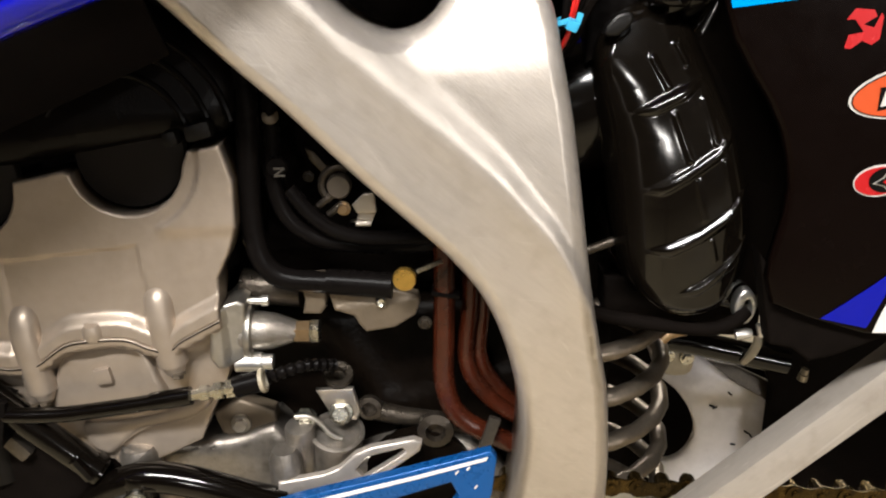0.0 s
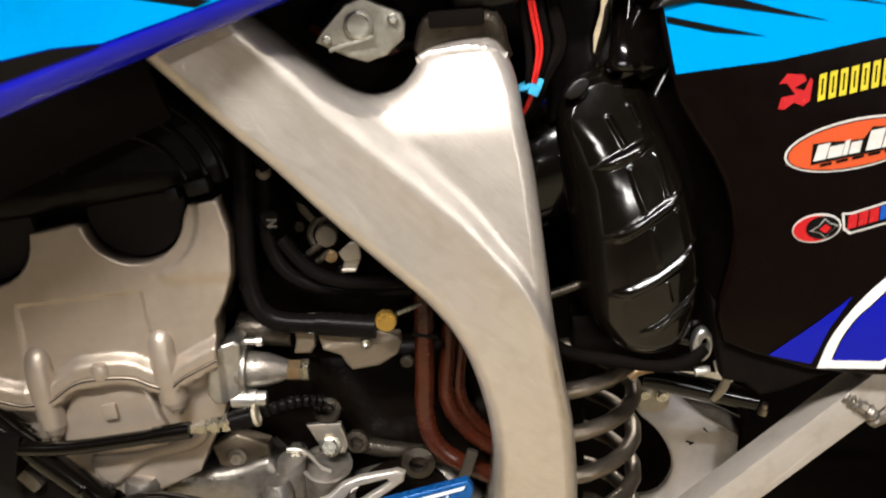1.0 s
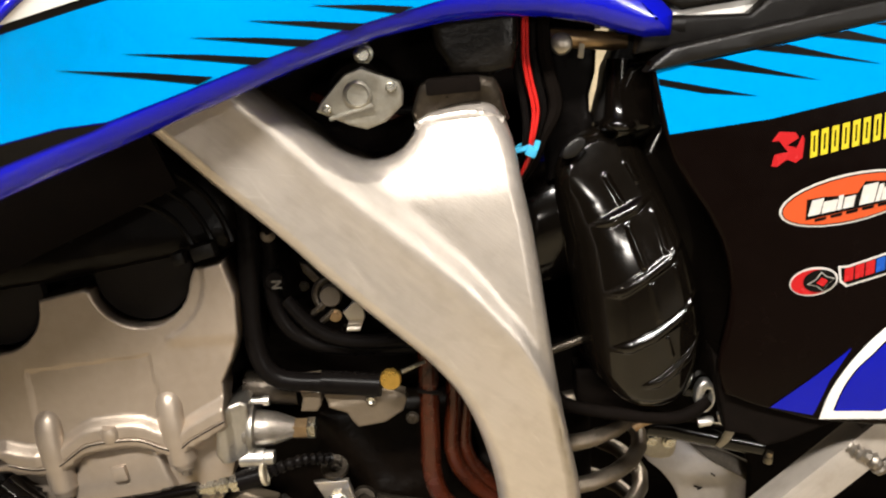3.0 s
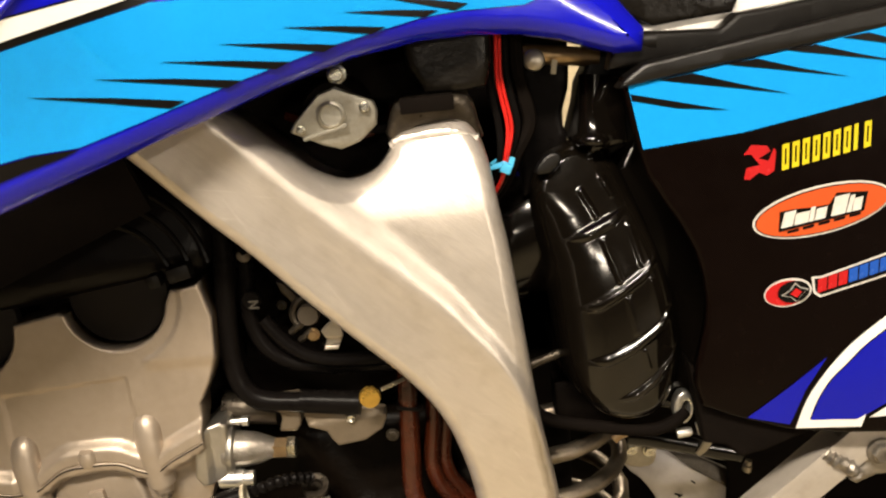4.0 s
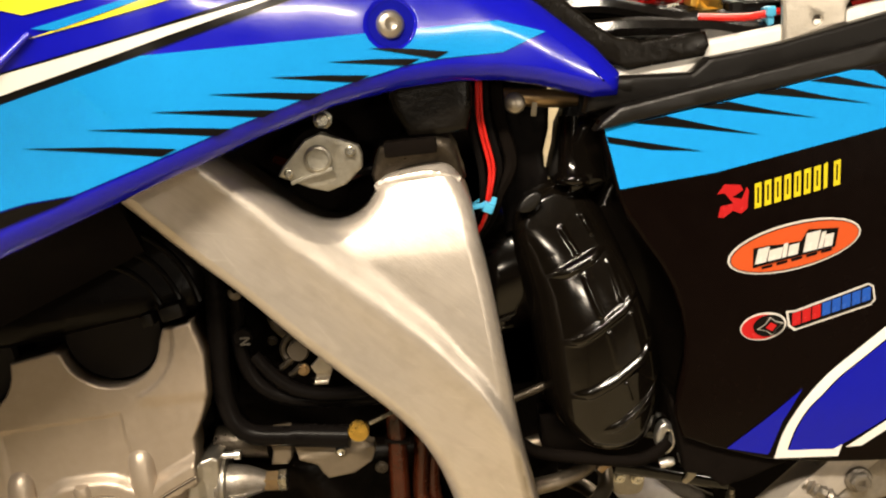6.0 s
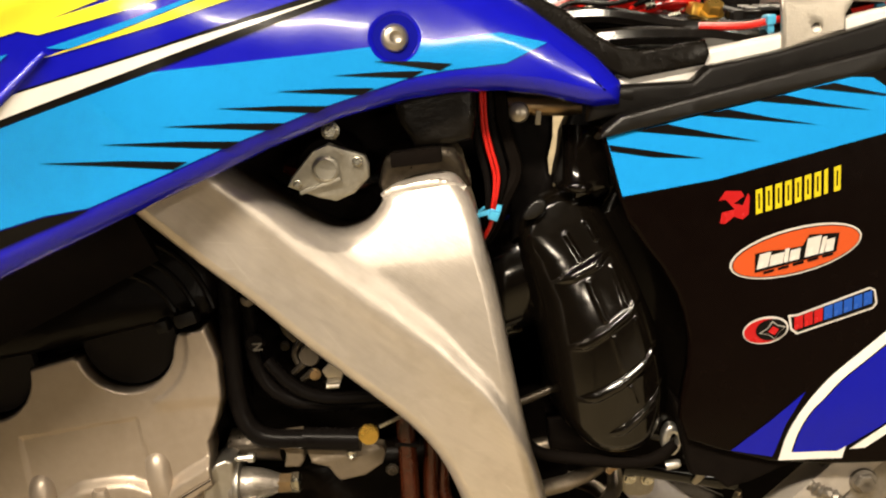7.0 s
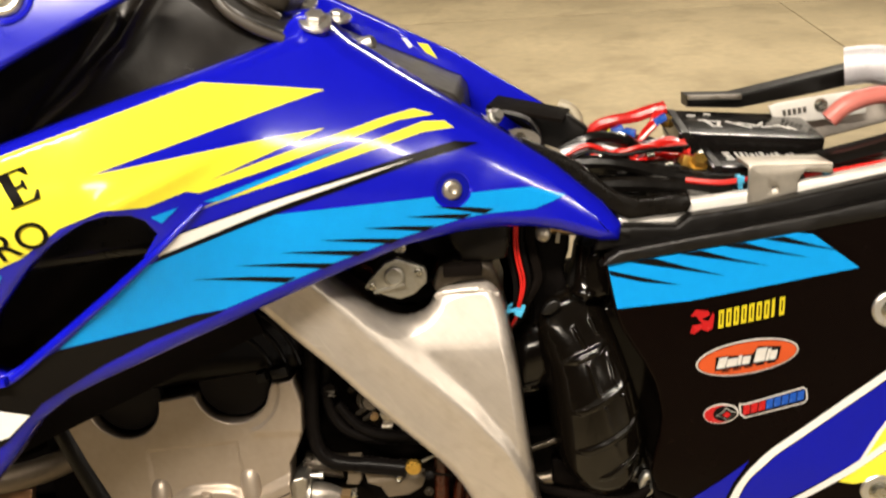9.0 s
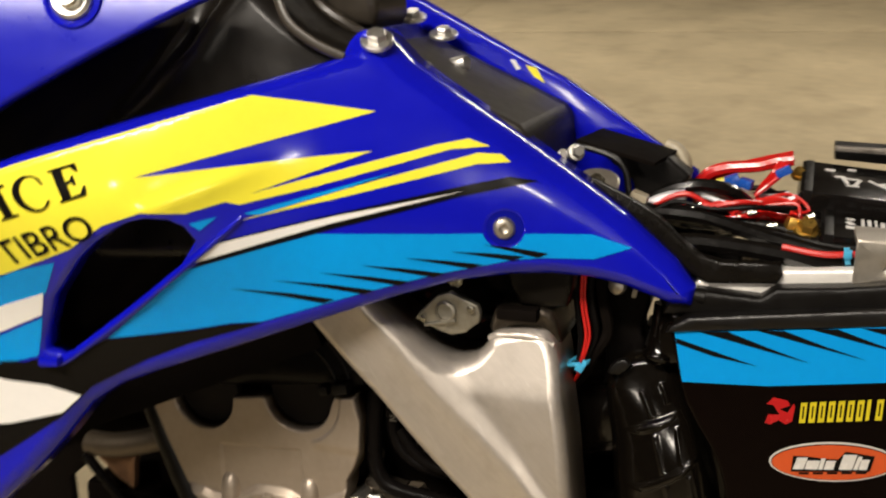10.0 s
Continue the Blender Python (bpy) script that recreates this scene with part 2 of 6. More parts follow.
def part(name, bm, mat, parent=None, label="", category="", kind="", sharp=38, group="", surf=None, lift=0.0, rim=0.0):
    """Links a bmesh as one mesh object, its origin in its middle, under a thing or a part; surf gives exact normals on its face."""
    finish(bm)
    lo = [min(v.co[i] for v in bm.verts) for i in range(3)]
    hi = [max(v.co[i] for v in bm.verts) for i in range(3)]
    mid = Vector([(a + b) / 2 for a, b in zip(lo, hi)])
    bmesh.ops.translate(bm, verts=bm.verts, vec=-mid)
    me = bpy.data.meshes.new(name)
    bm.to_mesh(me)
    bm.free()
    me.set_sharp_from_angle(angle=radians(sharp))
    me.materials.append(mat)
    if surf:
        normals = []
        for v in me.vertices:
            x, y, z = v.co + mid
            deep = y + lift - surf(x, z)
            if -2e-5 < deep < max(2e-5, rim * 1.002):
                h = 0.0006
                n = Vector(((surf(x + h, z) - surf(x - h, z)) / (2 * h), -1, (surf(x, z + h) - surf(x, z - h)) / (2 * h))).normalized()
                side = Vector((v.normal.x, 0, v.normal.z))
                if deep > 2e-5 and side.length > 1e-4:
                    up = 1 - deep / rim
                    n = (n * up + side.normalized() * math.sqrt(max(0, 1 - up * up))).normalized()
            else:
                n = v.normal
            normals.append(n)
        me.normals_split_custom_set_from_vertices(normals)
    ob = new(name, me)
    ob.location = mid - PLACE.get(parent, Vector())
    ob.parent = parent
    PLACE[ob] = mid
    return tagged(ob, label, category, group, kind)


def ring_offsets(points, depth):
    """A closed loop moved inward by depth; points run counter-clockwise."""
    n = len(points)
    out = []
    for i in range(n):
        a, b, c = points[i - 1], points[i], points[(i + 1) % n]
        d1, d2 = (b - a), (c - b)
        d1 = d1.normalized() if d1.length > 1e-9 else d2.normalized()
        d2 = d2.normalized() if d2.length > 1e-9 else d1
        n1, n2 = Vector((-d1.y, d1.x)), Vector((-d2.y, d2.x))
        m = n1 + n2
        m = m.normalized() if m.length > 1e-6 else n1
        k = max(0.55, m.dot(n1))
        out.append(b + m * (depth / k))
    return out


def plate_bm(outline, surf, thick, roll=0.0, holes=(), cell=0.012, lift=0.0, smooth=0, hole_roll=None):
    """A sheet in the x-z plane that follows y = surf(x, z), with a rounded rim and a thickness towards +y."""
    f = surf if callable(surf) else (lambda x, z: surf)
    bm = bmesh.new()
    edges = []
    for k, loop in enumerate([outline, *holes]):
        pts = [Vector((p[0], p[1])) for p in (spline([(p[0], p[1], 0) for p in loop], smooth, True) if smooth else loop)]
        area = sum(pts[i - 1].x * pts[i].y - pts[i].x * pts[i - 1].y for i in range(len(pts)))
        if (area < 0) == (k == 0):
            pts.reverse()
        steps = [(0.0, 0.0)]
        rim = roll if k == 0 or hole_roll is None else hole_roll
        if rim:
            steps = [(rim * (1 - math.cos(a)), rim * (1 - math.sin(a))) for a in (0, 0.45, 0.9, math.pi / 2)]
        rings = []
        for s, d in steps:
            rings.append([bm.verts.new((p.x, d, p.y)) for p in (ring_offsets(pts, s) if s else pts)])
        for r0, r1 in zip(rings, rings[1:]):
            for i in range(len(r0)):
                bm.faces.new((r0[i - 1], r0[i], r1[i], r1[i - 1]))
        last = rings[-1]
        for i in range(len(last)):
            e = bm.edges.get((last[i - 1], last[i])) or bm.edges.new((last[i - 1], last[i]))
            edges.append(e)
    bmesh.ops.triangle_fill(bm, use_beauty=True, use_dissolve=False, edges=edges, normal=(0, -1, 0))
    xs, zs = [v.co.x for v in bm.verts], [v.co.z for v in bm.verts]
    for axis, lo, hi in ((0, min(xs), max(xs)), (2, min(zs), max(zs))):
        k = math.ceil(lo / cell)
        while k * cell < hi:
            co, no = [0, 0, 0], [0, 0, 0]
            co[axis], no[axis] = k * cell, 1
            bmesh.ops.bisect_plane(bm, geom=bm.verts[:] + bm.edges[:] + bm.faces[:], plane_co=co, plane_no=no, dist=1e-5)
            k += 1
    bmesh.ops.recalc_face_normals(bm, faces=bm.faces)
    for v in bm.verts:
        v.co.y += f(v.co.x, v.co.z) - lift
    if thick:
        r = bmesh.ops.extrude_face_region(bm, geom=bm.faces[:], use_keep_orig=True)
        for v in r["geom"]:
            if isinstance(v, bmesh.types.BMVert):
                v.co.y += thick
    return bm


def tube_bm(points, radius, sides=10, steps=5, smooth=True, closed=False, taper=None, flat=1.0, bm=None):
    """A round bar swept along a curve."""
    pts = spline(points, steps, closed) if smooth else [Vector(p) for p in points]
    bm = bm or bmesh.new()
    n = len(pts)
    rings, up = [], None
    for i, p in enumerate(pts):
        if closed:
            d = pts[(i + 1) % n] - pts[i - 1]
        else:
            d = pts[min(i + 1, n - 1)] - pts[max(i - 1, 0)]
        d.normalize()
        if up is None:
            up = Vector((0, 1, 0)) if abs(d.y) < 0.9 else Vector((0, 0, 1))
        up = (up - d * up.dot(d)).normalized()
        side = d.cross(up)
        r = radius * (taper(i / (n - 1)) if taper else 1)
        rings.append([bm.verts.new(p + (up * math.cos(a) * flat + side * math.sin(a)) * r) for a in (2 * math.pi * k / sides for k in range(sides))])
    pairs = list(zip(rings, rings[1:])) + ([(rings[-1], rings[0])] if closed else [])
    for r0, r1 in pairs:
        for k in range(sides):
            bm.faces.new((r0[k - 1], r0[k], r1[k], r1[k - 1]))
    if not closed:
        bm.faces.new(rings[0])
        bm.faces.new(rings[-1][::-1])
    return bm


def lathe_bm(profile, place, axis, sides=20, bm=None):
    """profile: (radius, height) pairs turned about axis from place."""
    bm = bm or bmesh.new()
    q = Vector((0, 0, 1)).rotation_difference(Vector(axis).normalized()).to_matrix()
    rings = []
    for r, h in profile:
        rings.append([bm.verts.new(Vector(place) + q @ Vector((r * math.cos(a), r * math.sin(a), h))) for a in (2 * math.pi * k / sides for k in range(sides))])
    for r0, r1 in zip(rings, rings[1:]):
        for k in range(sides):
            bm.faces.new((r0[k - 1], r0[k], r1[k], r1[k - 1]))
    bm.faces.new(rings[0][::-1])
    bm.faces.new(rings[-1])
    return bm


def box_bm(centre, size, turn=(0, 0, 0), bevel=0.001, bm=None):
    bm = bm or bmesh.new()
    m = pose(*centre, *turn) @ Matrix.Diagonal((*size, 1))
    r = bmesh.ops.create_cube(bm, size=1, matrix=m)
    if bevel:
        es = list({e for v in r["verts"] for e in v.link_edges})
        bmesh.ops.bevel(bm, geom=es, offset=bevel, segments=2, affect="EDGES", profile=0.7)
    return bm


def bolt_bm(place, axis, radius, height=None, flange=1.35, socket=False):
    """A flanged hexagon head."""
    h = height or radius * 0.9
    fr = radius * flange
    bm = lathe_bm([(fr, -h * 0.3), (fr, h * 0.08), (fr * 0.94, h * 0.2), (radius * 0.9, h * 0.28)], place, axis, 20)
    lathe_bm([(radius, 0), (radius, h * 0.85), (radius * 0.86, h)], place, axis, 6, bm)
    if socket:
        lathe_bm([(radius * 0.55, h), (radius * 0.55, h * 1.03), (radius * 0.35, h * 1.02), (radius * 0.3, h * 0.6)], place, axis, 12, bm)
    return bm


def bolt(place, axis, radius, parent, mat=None, label="", **kw):
    return part("bolt", bolt_bm(place, axis, radius, **kw), mat or ZINC, parent, label)


def ellipse(cx, cz, a, b, turn=0, n=28):
    c, s = math.cos(radians(turn)), math.sin(radians(turn))
    return [(cx + a * math.cos(k) * c - b * math.sin(k) * s, cz + a * math.cos(k) * s + b * math.sin(k) * c) for k in (2 * math.pi * i / n for i in range(n))]


OUT = (0, -1, 0)

# ---- setting ----
JOINT = 1.8
floor_bm = bmesh.new()
for i in range(-2, 3):
    for j in range(-2, 4):
        box_bm((JOINT + 4 * i - 2, 4 * j, -0.06), (3.993, 3.993, 0.12), bevel=0.004, bm=floor_bm)
floor = part("floor", floor_bm, CONCRETE, label="tan concrete garage floor cast in slabs with narrow joints", category="floor", kind="structure")
part("floor_base", box_bm((0, 2, -0.17), (22, 26, 0.1), bevel=0), DARK, label="dark ground under the slab joints", category="floor", kind="structure")
for name, c, s in (("wall_north", (0, 11.6, 1.8), (20.4, 0.2, 3.6)), ("wall_south", (0, -7.6, 1.8), (20.4, 0.2, 3.6)), ("wall_west", (-9.8, 2, 1.8), (0.2, 19, 3.6)), ("wall_east", (9.6, 2, 1.8), (0.2, 19, 3.6))):
    part(name, box_bm(c, s, bevel=0), PLASTER, label="plain painted garage wall", category="wall", kind="structure")
part("ceiling", box_bm((0, 2, 3.7), (20.4, 19.4, 0.2), bevel=0), PLASTER, label="plain painted garage ceiling", category="ceiling", kind="structure")
for place, sx, sy, watts in LAMPS:
    lx, ly, lz = place
    lamp = tagged(new("ceiling_light"), "long white fluorescent fitting hung from the ceiling", "lamp", "tube fittings")
    lamp.location = (lx, ly, 3.6)
    PLACE[lamp] = Vector((lx, ly, 3.6))
    part("housing", box_bm((lx, ly, lz + 0.06), (sx + 0.1, sy + 0.06, 0.05), bevel=0.006), WHITE, lamp)
    part("diffuser", box_bm((lx, ly, lz + 0.025), (sx, sy, 0.03), bevel=0.008), TUBE_GLOW, lamp, "glowing opal diffuser")
    for d in (-0.4, 0.4):
        part("hanger", tube_bm([(lx + d * sx, ly, lz + 0.08), (lx + d * sx, ly, 3.6)], 0.004, 6, smooth=False), ZINC, lamp)

wx, wy, wz = WALL_LAMP[0]
wall_lamp = tagged(new("wall_light"), "wide white fluorescent fitting on the garage wall", "lamp")
wall_lamp.location = (wx, -7.5, wz)
PLACE[wall_lamp] = Vector((wx, -7.5, wz))
part("housing", box_bm((wx, -7.485, wz), (2.1, 0.03, 0.28), bevel=0.006), WHITE, wall_lamp)
part("diffuser", box_bm((wx, -7.462, wz), (2.0, 0.016, 0.20), bevel=0.004), TUBE_GLOW, wall_lamp, "glowing opal diffuser")

wx, wy, wz = WORK_LAMP
work_light = tagged(new("work_light"), "small black work light on a tripod facing the motorcycle", "lamp")
work_light.location = (wx, wy - 0.05, 0)
PLACE[work_light] = Vector((wx, wy - 0.05, 0))
part("head", box_bm((wx - 0.006, wy - 0.045, wz + 0.014), (0.2, 0.05, 0.16), (-16, 0, -8), 0.008), SATIN_BLACK, work_light)
part("lens", box_bm((wx - 0.003, wy - 0.02, wz + 0.006), (0.16, 0.006, 0.12), (-16, 0, -8), 0.002), TUBE_GLOW, work_light, "glowing lens")
part("pole", tube_bm([(wx, wy - 0.06, wz - 0.06), (wx, wy - 0.06, 0.35)], 0.012, 10, smooth=False), SATIN_BLACK, work_light)
for a in (90, 210, 330):
    part("leg", tube_bm([(wx, wy - 0.06, 0.4), (wx + 0.32 * math.cos(radians(a)), wy - 0.06 + 0.32 * math.sin(radians(a)), 0.0)], 0.009, 8, smooth=False), SATIN_BLACK, work_light)

# ---- motorcycle ----
BIKE = Matrix.Translation((0, 0, 1.03)) @ Matrix.Rotation(radians(-9), 4, "X") @ Matrix.Translation((0, 0, -0.95))
bike = tagged(new("motorcycle"), "blue and black motocross motorcycle without its seat, on a stand", "motorcycle")
bike.matrix_world = BIKE
PLACE[bike] = Vector((0, 0, 0))


# frame
CREASE = spline([(-0.13, 0.99, 0), (-0.08, 0.942, 0), (-0.0376, 0.9001, 0), (-0.0167, 0.8775, 0), (0.0104, 0.8514, 0), (0.038, 0.8247, 0), (0.0521, 0.8105, 0), (0.0661, 0.7929, 0), (0.0775, 0.7782, 0), (0.0859, 0.7621, 0), (0.0930, 0.7459, 0), (0.0972, 0.7333, 0), (0.108, 0.69, 0)], 6)


def ridge_side(x, z):
    """Distance beyond the crease between beam and gusset, positive on the gusset."""
    zr = float(np.interp(x, [p.x for p in CREASE], [p.y for p in CREASE]))
    return (z - zr) * 0.68


def spar_y(x, z):
    d = ridge_side(x, z)
    y = 0.507 + 0.9 * max(0, 0.80 - z) ** 2
    band = float(np.interp(z, (0.72, 0.80, 0.86, 0.90), (0.0045, 0.007, 0.0105, 0.012)))
    y += float(np.interp(z, (0.72, 0.80, 0.86), (0.0024, 0.0034, 0.0052))) * ease((d + 0.7 * band) / (1.9 * band)) - 0.0008 * math.exp(-((d + 0.004) / 0.0090) ** 2)
    y += 0.0012 * ease(-d / 0.03)
    t = z - 0.859
    y += 0.15 * (t + math.sqrt(t * t + 0.004 ** 2)) * ease(d / 0.018)
    y += 0.0003 * noise.noise(Vector((x * 22, z * 22, 0)))
    return y


SPAR = [(-0.21, 1.0), (-0.15, 0.942), (-0.106, 0.9), (-0.075, 0.868), (-0.05, 0.844), (-0.023, 0.815), (0.005, 0.787), (0.024, 0.768), (0.04, 0.746),
        (0.05, 0.722), (0.057, 0.69), (0.059, 0.657), (0.055, 0.62), (0.045, 0.56), (0.04, 0.5), (0.1, 0.5), (0.107, 0.56), (0.109, 0.62), (0.106, 0.68),
        (0.1, 0.718), (0.095, 0.755), (0.091, 0.795), (0.087, 0.833), (0.083, 0.858), (0.079, 0.884), (0.072, 0.9), (0.062, 0.905), (0.045, 0.903),
        (0.031, 0.898), (0.026, 0.889), (0.017, 0.880), (0.002, 0.8765), (-0.014, 0.884), (-0.028, 0.897), (-0.055, 0.921), (-0.1, 0.96), (-0.16, 1.015)]
part("frame_spar", plate_bm(SPAR, spar_y, 0.038, 0.0085, cell=0.0024, smooth=4), ALU, bike, "brushed raw aluminium frame beam with a welded gusset", sharp=180, surf=spar_y, rim=0.0085)
part("frame_spar", plate_bm(SPAR, 0.735, 0.03, 0.006, cell=0.02, smooth=2), ALU, bike, "brushed raw aluminium frame beam")
part("weld_bead", tube_bm([(0.0295, 0.5285, 0.8925), (0.035, 0.5272, 0.8958), (0.044, 0.5262, 0.8975), (0.056, 0.5262, 0.8978), (0.066, 0.5266, 0.8968), (0.0735, 0.5285, 0.893)], 0.0042, 14, steps=24, flat=0.5, taper=lambda s: 0.9 + 0.035 * math.sin(s * 50 + 3 * math.sin(s * 9)) + 0.12 * math.sin(s * 13)), ALU, bike, "rippled weld bead", sharp=80)
# Same aluminium as the beam, coloured dark for the shadow it lies in
part("upper_lug", plate_bm([(0.0285, 0.89), (0.0295, 0.911), (0.036, 0.9175), (0.053, 0.918), (0.071, 0.9165), (0.0765, 0.9), (0.074, 0.89)], lambda x, z: 0.533 + 0.25 * (0.905 - z), 0.05, 0.005, smooth=2), OILY_SHADED_CAST, bike, "dull cast lug above the weld, darkened for the shadow on it", sharp=70)
part("rubber_pad", box_bm((0.0495, 0.5285, 0.9148), (0.0285, 0.012, 0.0085), (0, -1, 0), 0.0018), DARK, bike, "black rubber pad in a slot")
part("tank_bracket", plate_bm([(0.049, 0.9195), (0.041, 0.934), (0.036, 0.97), (0.087, 0.97), (0.085, 0.934), (0.0815, 0.9205), (0.069, 0.9185)], 0.532, 0.05, 0.004), TANK, bike, "black plastic tank mounting")

# fuel tap plate in the notch
cover_plate = part("tap_plate", plate_bm([(-0.022, 0.907), (-0.019, 0.912), (-0.006, 0.925), (0.003, 0.928), (0.022, 0.919), (0.0235, 0.914), (0.0225, 0.9065), (0.013, 0.8985), (0.003, 0.8955), (-0.006, 0.8985)], lambda x, z: 0.520 - 0.1 * (z - 0.91) + 0.15 * x, 0.004, 0.0012, cell=0.01), SHADED_ZINC, bike, "flat zinc plate on the fuel tap, its colour dimmed for shadow")
part("boss", lathe_bm([(0.0075, 0), (0.0075, 0.0022), (0.006, 0.003), (0.0055, 0.0012), (0.001, 0.001)], (0.0, 0.5195, 0.914), OUT, 18), SHADED_ZINC, cover_plate)
part("rib", box_bm((-0.004, 0.5185, 0.9055), (0.024, 0.003, 0.0022), (0, -14, 0), 0.0008), SHADED_ZINC, cover_plate)
bolt((0.0175, 0.521, 0.9165), OUT, 0.0022, cover_plate)
bolt((-0.016, 0.516, 0.908), OUT, 0.0018, cover_plate)
bolt((0.004, 0.528, 0.934), OUT, 0.004, bike)
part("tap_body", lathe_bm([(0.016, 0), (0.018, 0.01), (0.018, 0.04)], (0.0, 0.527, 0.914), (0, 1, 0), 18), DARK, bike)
for dx, m in ((0.0, WIRE_RED), (0.007, RUBBER)):
    part("hose", tube_bm([(-0.03 + dx, 0.56, 0.912), (0.004 + dx, 0.552, 0.899 + dx * 0.5), (0.022 + dx, 0.556, 0.902), (0.03, 0.565, 0.91)], 0.003, 8), HOSE_RED if m is WIRE_RED else m, bike)

# wiring beside the gusset
for bow, m, r, y0 in ((0.0, WIRE_RED, 0.0011, 0.5490), (0.0023, WIRE_RED, 0.0010, 0.5498), (-0.0045, RUBBER, 0.0022, 0.553), (0.0055, RUBBER, 0.0026, 0.556), (0.013, DARK, 0.0042, 0.56)):
    part("wire", tube_bm([(0.0905 + bow * 0.8, y0, 0.965), (0.0882 + bow * 0.9, y0, 0.93), (0.0892 + bow, y0, 0.915), (0.0922 + bow, y0, 0.896), (0.0895 + bow * 0.5, y0 - 0.001, 0.879), (0.0855 + bow * 0.3, y0 + 0.004, 0.864), (0.074 + bow * 0.2, y0 + 0.02, 0.845)], r, 8), m, bike, "red insulated wire" if m is WIRE_RED else "black sheathed wire")
tie = part("cable_tie", tube_bm([(0.0805, 0.548, 0.875), (0.085, 0.545, 0.8755), (0.091, 0.546, 0.875), (0.093, 0.556, 0.876), (0.086, 0.56, 0.876)], 0.0015, 6, closed=True), TIE_BLUE, bike, "light blue nylon cable tie")
part("tie_head", box_bm((0.0895, 0.5435, 0.8745), (0.0060, 0.005, 0.0055), (10, 25, 0), 0.0012), TIE_BLUE, tie)
part("tie_tail", box_bm((0.0845, 0.544, 0.876), (0.009, 0.0012, 0.0024), (0, -14, 0), 0.0003), TIE_BLUE, tie)
part("tie_tail", box_bm((0.0925, 0.5435, 0.8775), (0.003, 0.0016, 0.0055), (0, 20, 0), 0.0004), TIE_BLUE, tie)
part("cross_tube", tube_bm([(0.1, 0.576, 0.934), (0.148, 0.579, 0.9275)], 0.0055, 14, smooth=False), BRASS, bike, "dull tan spacer tube")
part("bolt", lathe_bm([(0.0062, -0.004), (0.0062, 0.0), (0.0054, 0.0024), (0.0034, 0.0036), (0.001, 0.004)], (0.1100, 0.562, 0.930), (-0.1, -1, 0.1), 20), BARE_STEEL, bike, "round steel bolt head")
part("spacer_tab", box_bm((0.1215, 0.568, 0.925), (0.003, 0.002, 0.008), (0, 10, 0), 0.0004), CREAM, bike)

part("rubber_duct", plate_bm([(0.100, 0.85), (0.102, 0.965), (0.131, 0.965), (0.1312, 0.924), (0.1302, 0.912), (0.1262, 0.899), (0.1262, 0.89), (0.1282, 0.8855), (0.125, 0.86)], 0.577, 0.02, 0.003), RUBBER, bike, "black rubber duct beside the airbox")
part("mount_bracket", plate_bm([(0.1280, 0.8835), (0.1302, 0.892), (0.1330, 0.901), (0.1352, 0.9135), (0.1405, 0.9235), (0.143, 0.96), (0.19, 0.96), (0.19, 0.89), (0.15, 0.87)], 0.575, 0.02, 0.003), SATIN_BLACK, bike, "black plastic mounting behind the seat rail")
# Added sheet: its black is the shadow inside the notch
part("notch_shadow_plate", plate_bm([(-0.07, 0.875), (-0.09, 0.98), (0.05, 0.98), (0.04, 0.875)], 0.572, 0.02, 0.003), DARK, bike, "dark sheet added for the shade behind the fuel tap")

# ---- side panel ----
def panel_y(x, z):
    return 0.5235 + 0.10 * (x - 0.30) ** 2 + 0.006 * ease((0.75 - z) / 0.06) + 0.010 * ease((0.165 - x) / 0.02) * 0


PANEL_EDGE = [(0.151, 0.919), (0.159, 0.881), (0.163, 0.867), (0.172, 0.851), (0.181, 0.837), (0.188, 0.822), (0.1915, 0.809), (0.1935, 0.793), (0.192, 0.778), (0.187, 0.757),
              (0.186, 0.745), (0.19, 0.731), (0.2077, 0.7225), (0.2385, 0.7115), (0.2726, 0.7060), (0.3, 0.704), (0.38, 0.700), (0.46, 0.70), (0.46, 0.967), (0.4, 0.956), (0.347, 0.946), (0.295, 0.937), (0.245, 0.93), (0.2, 0.924)]
panel = part("side_panel", plate_bm(PANEL_EDGE, panel_y, 0.004, 0.003), PANEL, bike, "glossy black side panel with cyan, blue and white graphics", surf=panel_y)


def decal(name, outline, surf, lift, mat, parent, label="", smooth=0, holes=(), cell=0.012):
    return part(name, plate_bm(outline, surf, 0.0002, 0, holes, cell, lift, smooth), mat, parent, label, surf=surf if callable(surf) else None, lift=lift)


L1, L2, L3, L4, L5 = 0.0007, 0.0012, 0.0017, 0.0022, 0.0027
decal("decal", [(0.1545, 0.9145), (0.161, 0.881), (0.213, 0.8855), (0.296, 0.9), (0.331, 0.906), (0.298, 0.932), (0.286, 0.9335), (0.245, 0.927), (0.2, 0.9205)], panel_y, L1, CYAN, panel, "cyan vinyl band")
for tri in ([(0.1555, 0.9105), (0.1565, 0.9055), (0.206, 0.898)], [(0.170, 0.9165), (0.195, 0.9195), (0.237, 0.904)], [(0.205, 0.9215), (0.227, 0.924), (0.268, 0.91)],
            [(0.236, 0.926), (0.257, 0.9285), (0.296, 0.915)], [(0.264, 0.93), (0.283, 0.932), (0.32, 0.9185)]):
    a, b, tip = tri
    tri = [a, (0.3 * a[0] + 0.7 * b[0], 0.3 * a[1] + 0.7 * b[1]), tuple(0.46 * b[k] + 0.08 * a[k] + 0.46 * tip[k] - 0.0012 * k for k in (0, 1)), tip]
    decal("spike_decal", tri, panel_y, L2, BLACK_INK, panel)
